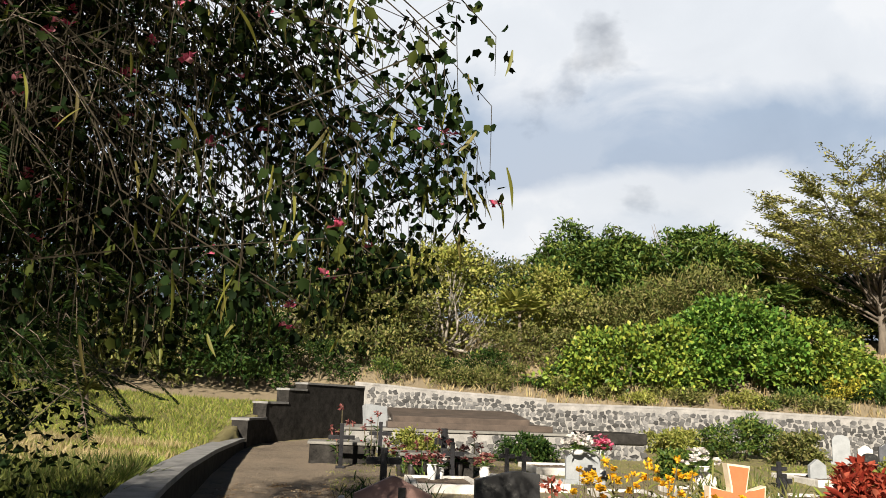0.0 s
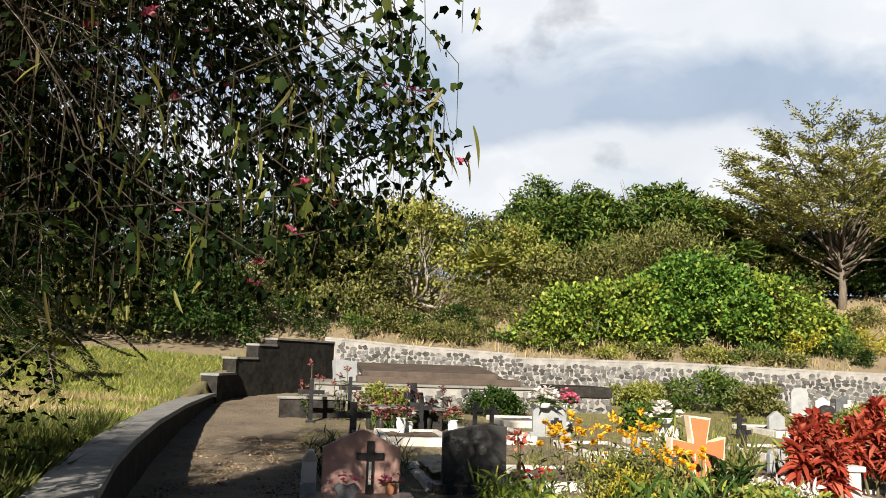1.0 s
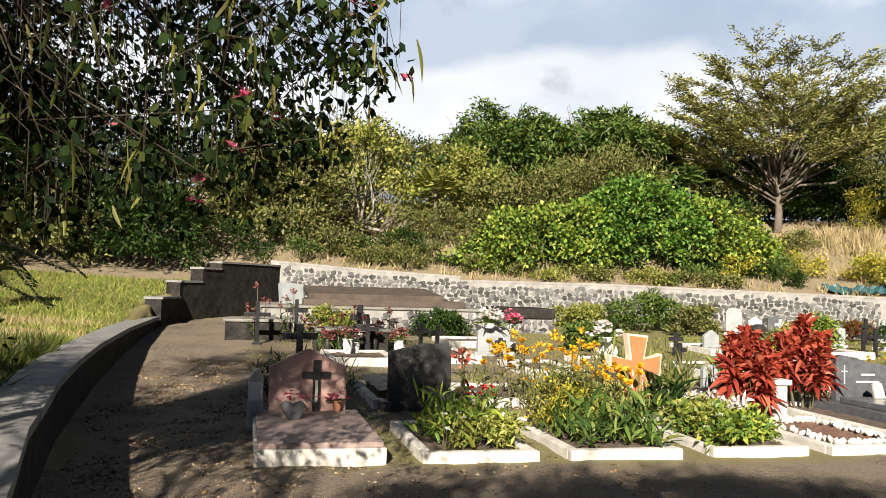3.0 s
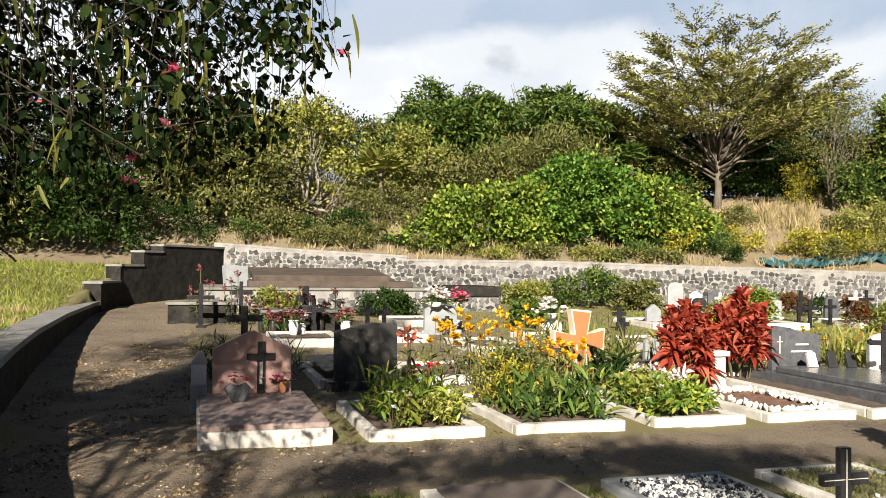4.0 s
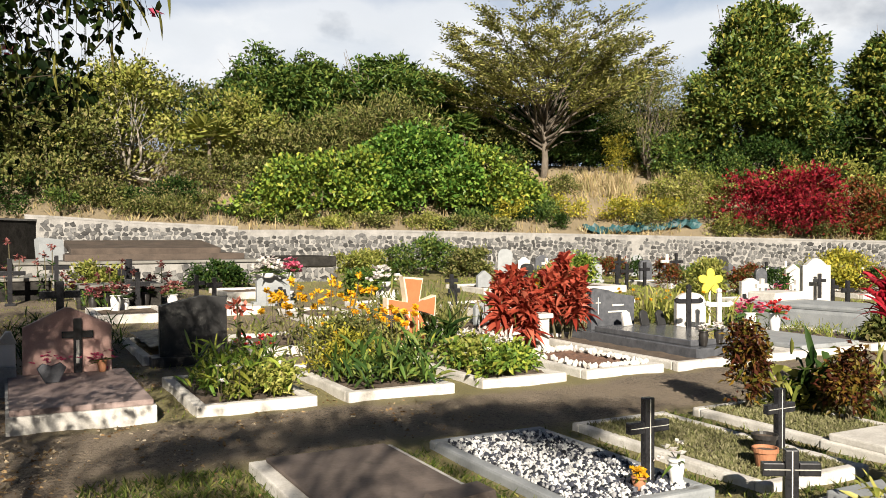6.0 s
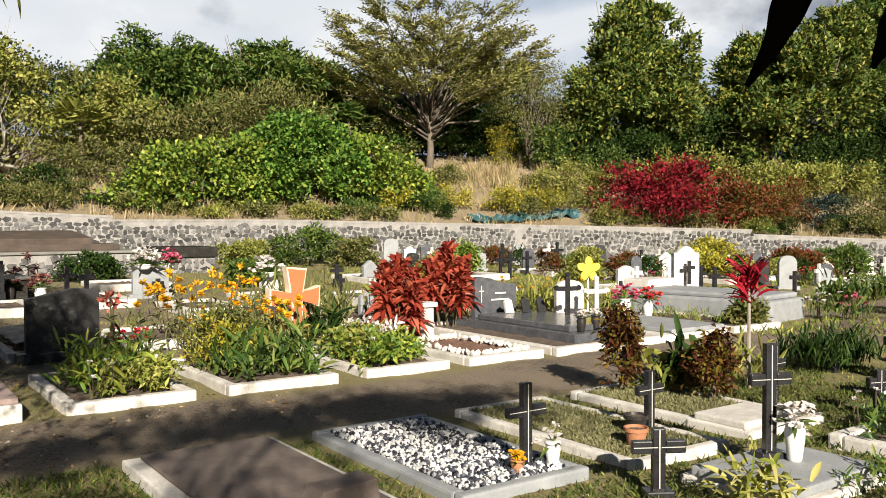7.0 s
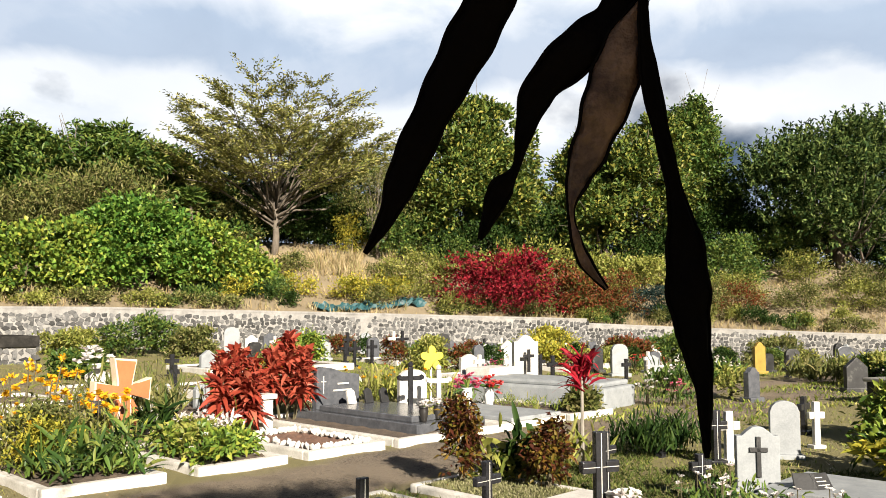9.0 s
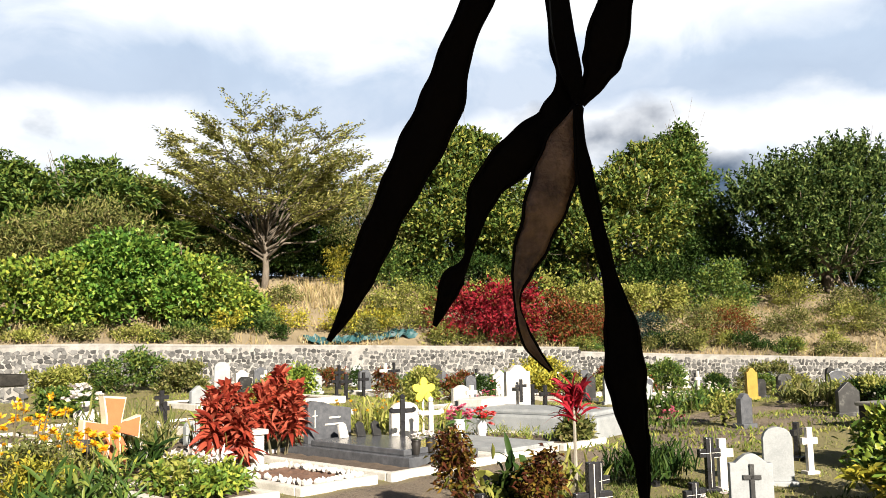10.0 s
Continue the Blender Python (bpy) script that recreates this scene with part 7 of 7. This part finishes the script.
def pod(points, twist, material, label, swell=1.0):
    """A dry pod: a flat shell along a bent line (place and width), rolled a little, with seeds that bulge and seams down both edges."""
    line = np.array(points)
    first = Vector(line[0][:3])
    ob = thing("dry_pod", first.x, first.y, first.z, 0, label, "seed pod", "hanging dry pods")
    face = Vector((-0.69, -0.72, 0.0))
    n, k = 10 * (len(line) - 1), len(line)

    def at(u):
        # a smooth line through the places
        i = min(int(u), k - 2)
        g = u - i
        p0, p1, p2, p3 = line[max(i - 1, 0)], line[i], line[i + 1], line[min(i + 2, k - 1)]
        return 0.5 * (2 * p1 + (p2 - p0) * g + (2 * p0 - 5 * p1 + 4 * p2 - p3) * g * g + (3 * p1 - p0 - 3 * p2 + p3) * g ** 3)
    bm = bmesh.new()
    rings = []
    for i in range(n + 1):
        u = (k - 1) * i / n
        here = at(u)
        t = Vector((at(min(u + 0.05, k - 1)) - at(max(u - 0.05, 0)))[:3]).normalized()
        c, w = Vector(here[:3]) - first, max(0.5 * here[3], 0.0003)
        turn = Matrix.Rotation(radians(twist * math.sin(2.2 * u + swell)), 3, t)
        s = turn @ t.cross(face).normalized()
        up = s.cross(t)
        thick = 0.0008 + 0.0009 * math.sin(2.6 * u + swell) ** 2
        rag = 1 + 0.05 * math.sin(7.3 * u + swell)
        rings.append([bm.verts.new(c + s * x * w * rag + up * y * thick) for x, y in ((-1, 0), (-0.5, 1), (0, 0.4), (0.5, 1), (1, 0), (0.5, -1), (0, -0.4), (-0.5, -1))])
    for r, q in zip(rings, rings[1:]):
        for j in range(8):
            bm.faces.new((r[j], r[(j + 1) % 8], q[(j + 1) % 8], q[j]))
    edges = [[v.co.copy() for v in r] for r in rings]
    bm.faces.new(rings[0][::-1])
    bm.faces.new(rings[-1])
    shell = part("shell", bm, material, ob, smooth=True)
    for j in (0, 4):
        bm = bmesh.new()
        limb(bm, [r[j].copy() for r in edges], [0.0005] * len(edges), 5)
        part("seam", bm, "dry_pod", shell)
    return ob


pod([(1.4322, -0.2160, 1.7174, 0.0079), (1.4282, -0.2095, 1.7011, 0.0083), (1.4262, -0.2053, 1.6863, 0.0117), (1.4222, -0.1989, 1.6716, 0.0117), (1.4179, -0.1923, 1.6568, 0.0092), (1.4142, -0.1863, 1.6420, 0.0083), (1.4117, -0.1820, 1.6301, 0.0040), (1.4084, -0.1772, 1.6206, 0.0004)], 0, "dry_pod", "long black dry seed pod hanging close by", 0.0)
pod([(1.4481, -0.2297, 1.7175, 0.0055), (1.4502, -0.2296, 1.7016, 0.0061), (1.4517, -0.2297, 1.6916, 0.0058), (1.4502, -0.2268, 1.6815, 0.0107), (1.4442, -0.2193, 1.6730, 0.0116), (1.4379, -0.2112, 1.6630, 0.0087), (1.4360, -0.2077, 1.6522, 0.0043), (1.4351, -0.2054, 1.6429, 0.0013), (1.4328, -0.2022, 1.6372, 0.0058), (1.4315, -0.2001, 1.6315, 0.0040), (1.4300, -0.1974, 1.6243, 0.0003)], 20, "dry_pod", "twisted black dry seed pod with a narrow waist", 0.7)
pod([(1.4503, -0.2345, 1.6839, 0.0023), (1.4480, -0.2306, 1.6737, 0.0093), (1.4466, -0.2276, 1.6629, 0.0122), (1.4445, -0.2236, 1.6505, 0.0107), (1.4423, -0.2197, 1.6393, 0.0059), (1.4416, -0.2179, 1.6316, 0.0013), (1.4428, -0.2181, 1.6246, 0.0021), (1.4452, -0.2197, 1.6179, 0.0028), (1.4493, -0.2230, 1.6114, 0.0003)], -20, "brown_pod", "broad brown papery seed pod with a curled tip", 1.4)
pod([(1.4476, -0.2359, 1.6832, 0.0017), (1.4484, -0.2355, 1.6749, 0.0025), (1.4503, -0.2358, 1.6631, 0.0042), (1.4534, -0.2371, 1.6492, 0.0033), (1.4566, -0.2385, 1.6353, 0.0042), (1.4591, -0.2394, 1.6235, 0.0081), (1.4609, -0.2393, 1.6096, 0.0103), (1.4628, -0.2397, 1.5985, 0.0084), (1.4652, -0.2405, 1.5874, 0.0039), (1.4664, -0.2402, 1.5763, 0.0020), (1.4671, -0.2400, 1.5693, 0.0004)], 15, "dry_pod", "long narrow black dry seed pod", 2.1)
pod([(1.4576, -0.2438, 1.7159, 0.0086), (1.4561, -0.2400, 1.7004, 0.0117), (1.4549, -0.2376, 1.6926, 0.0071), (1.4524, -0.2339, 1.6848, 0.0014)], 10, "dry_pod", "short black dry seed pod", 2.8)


def pod_twig():
    ob = thing("pod_twig", 1.4528, -0.2330, 1.6854, 0, "thin dark twig carrying dry pods", "twig")
    bm = bmesh.new()
    limb(bm, [(0, 0, 0), (-0.0025, 0.001, 0.009), (-0.0045, 0.0016, 0.019), (-0.0075, 0.0015, 0.04), (-0.03, -0.1, 0.9), (-0.4, -1.9, 2.7)], [0.0016, 0.0035, 0.0035, 0.0025, 0.004, 0.012], 6)
    limb(bm, [(-0.03, -0.1, 0.9), (-0.02, -0.02, 0.4), (-0.016, 0.01, 0.042), (0.004, -0.01, 0.046)], [0.004, 0.003, 0.002, 0.002], 5)
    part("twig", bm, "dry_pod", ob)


pod_twig()


# ---- stones of the walls, last ----
def stone_shapes(rng, count=14):
    shapes = []
    for _ in range(count):
        n = int(rng.integers(6, 9))
        ang = np.sort(rng.uniform(0, 2 * math.pi, n) * 0.25 + np.arange(n) * 2 * math.pi / n * 0.92)
        rad = rng.uniform(0.78, 1.08, n)
        shapes.append(np.stack((np.cos(ang) * rad, np.sin(ang) * rad), 1))
    return shapes


def rubble(parent, place, length, low, high, seed, near=None, size=0.2):
    """Stones set in mortar: rows of uneven polygons that stand a little proud. place(s) gives the plan point and the outward way."""
    rng = np.random.default_rng(seed)
    shapes = stone_shapes(rng)
    shared = {}
    V, F = [], []
    made = 0
    z_row = 0
    while z_row * size * 0.75 < 2.4:
        s = rng.uniform(0, size)
        while s < length:
            w = size * rng.uniform(0.7, 1.6)
            h = size * rng.uniform(0.75, 1.0)
            lo, hi = low(s), high(s)
            z = lo + 0.08 + z_row * size * 0.75 + rng.normal() * 0.02
            if z + h * 0.4 < hi:
                k = int(rng.integers(len(shapes)))
                (px, py), (nx, ny) = place(s + w / 2)
                tx, ty = -ny, nx
                proud = rng.uniform(0.012, 0.035)
                if near and near[0] < px < near[1] and made < 300:
                    if k not in shared:
                        shared[k] = stone_mesh(shapes[k])
                    st = new("stone", shared[k])
                    st.parent = parent
                    turn = math.atan2(ty, tx)
                    st.matrix_basis = pose(px, py, z, 0, 0, math.degrees(turn)) @ Matrix.Diagonal((w * 0.56, proud * 2.0, h * 0.6, 1))
                    made += 1
                else:
                    base = len(V)
                    n = len(shapes[k])
                    for ring, out in ((1.0, -0.01), (0.86, proud)):
                        for a, b in shapes[k]:
                            V.append((px + tx * a * w * 0.56 * ring + nx * out, py + ty * a * w * 0.56 * ring + ny * out, z + b * h * 0.6 * ring))
                    for i in range(n):
                        j = (i + 1) % n
                        F.append((base + i, base + j, base + n + j, base + n + i))
                    F.append(tuple(base + n + i for i in range(n)))
            s += w + size * 0.02
        z_row += 1
    me = bpy.data.meshes.new("stones")
    me.from_pydata(V, [], F)
    me.materials.append(M["basalt"])
    ob = new("rubble_fill", me)
    ob.parent = parent
    tagged(ob, "grey basalt stones set in mortar", kind="stuff")


def stone_mesh(shape):
    n = len(shape)
    V = [(a, 0.2, b) for a, b in shape] + [(a * 0.86, -1.0 * 0.5, b * 0.86) for a, b in shape]
    F = [(i, (i + 1) % n, n + (i + 1) % n, n + i) for i in range(n)] + [tuple(n + i for i in range(n))]
    me = bpy.data.meshes.new("stone")
    me.from_pydata(V, [], F)
    me.materials.append(M["basalt"])
    return me


def wall_face(x):
    d = 0.05
    sx, sy = 2 * d, float(wall_line(x + d)) - float(wall_line(x - d))
    k = math.hypot(sx, sy)
    nx, ny = sy / k, -sx / k
    return (x + nx * 0.24, float(wall_line(x)) - 0.02 + ny * 0.24), (nx, ny)


def wall_stones():
    root = bpy.data.objects["wall_north"]
    xs = np.linspace(2.3, 45.5, 900)
    run = np.concatenate(([0], np.cumsum(np.hypot(np.diff(xs), np.diff(wall_line(xs))))))
    at = lambda s: float(np.interp(s, run, xs))
    rubble(root, lambda s: wall_face(at(s)), float(run[-1]), lambda s: float(lie(at(s), wall_line(at(s)) - 0.7)) - 0.05, lambda s: float(np.interp(at(s), TOP_X, TOP_Z)) - 0.12, 5, (12.0, 21.0), 0.175)
    plat = bpy.data.objects["stone_platform"]
    rubble(plat, lambda s: ((-4.0 + s, -1.7), (0.0, -1.0)), 8.0, lambda s: -0.1, lambda s: 0.5, 6, None, 0.2)


wall_stones()
gravel()
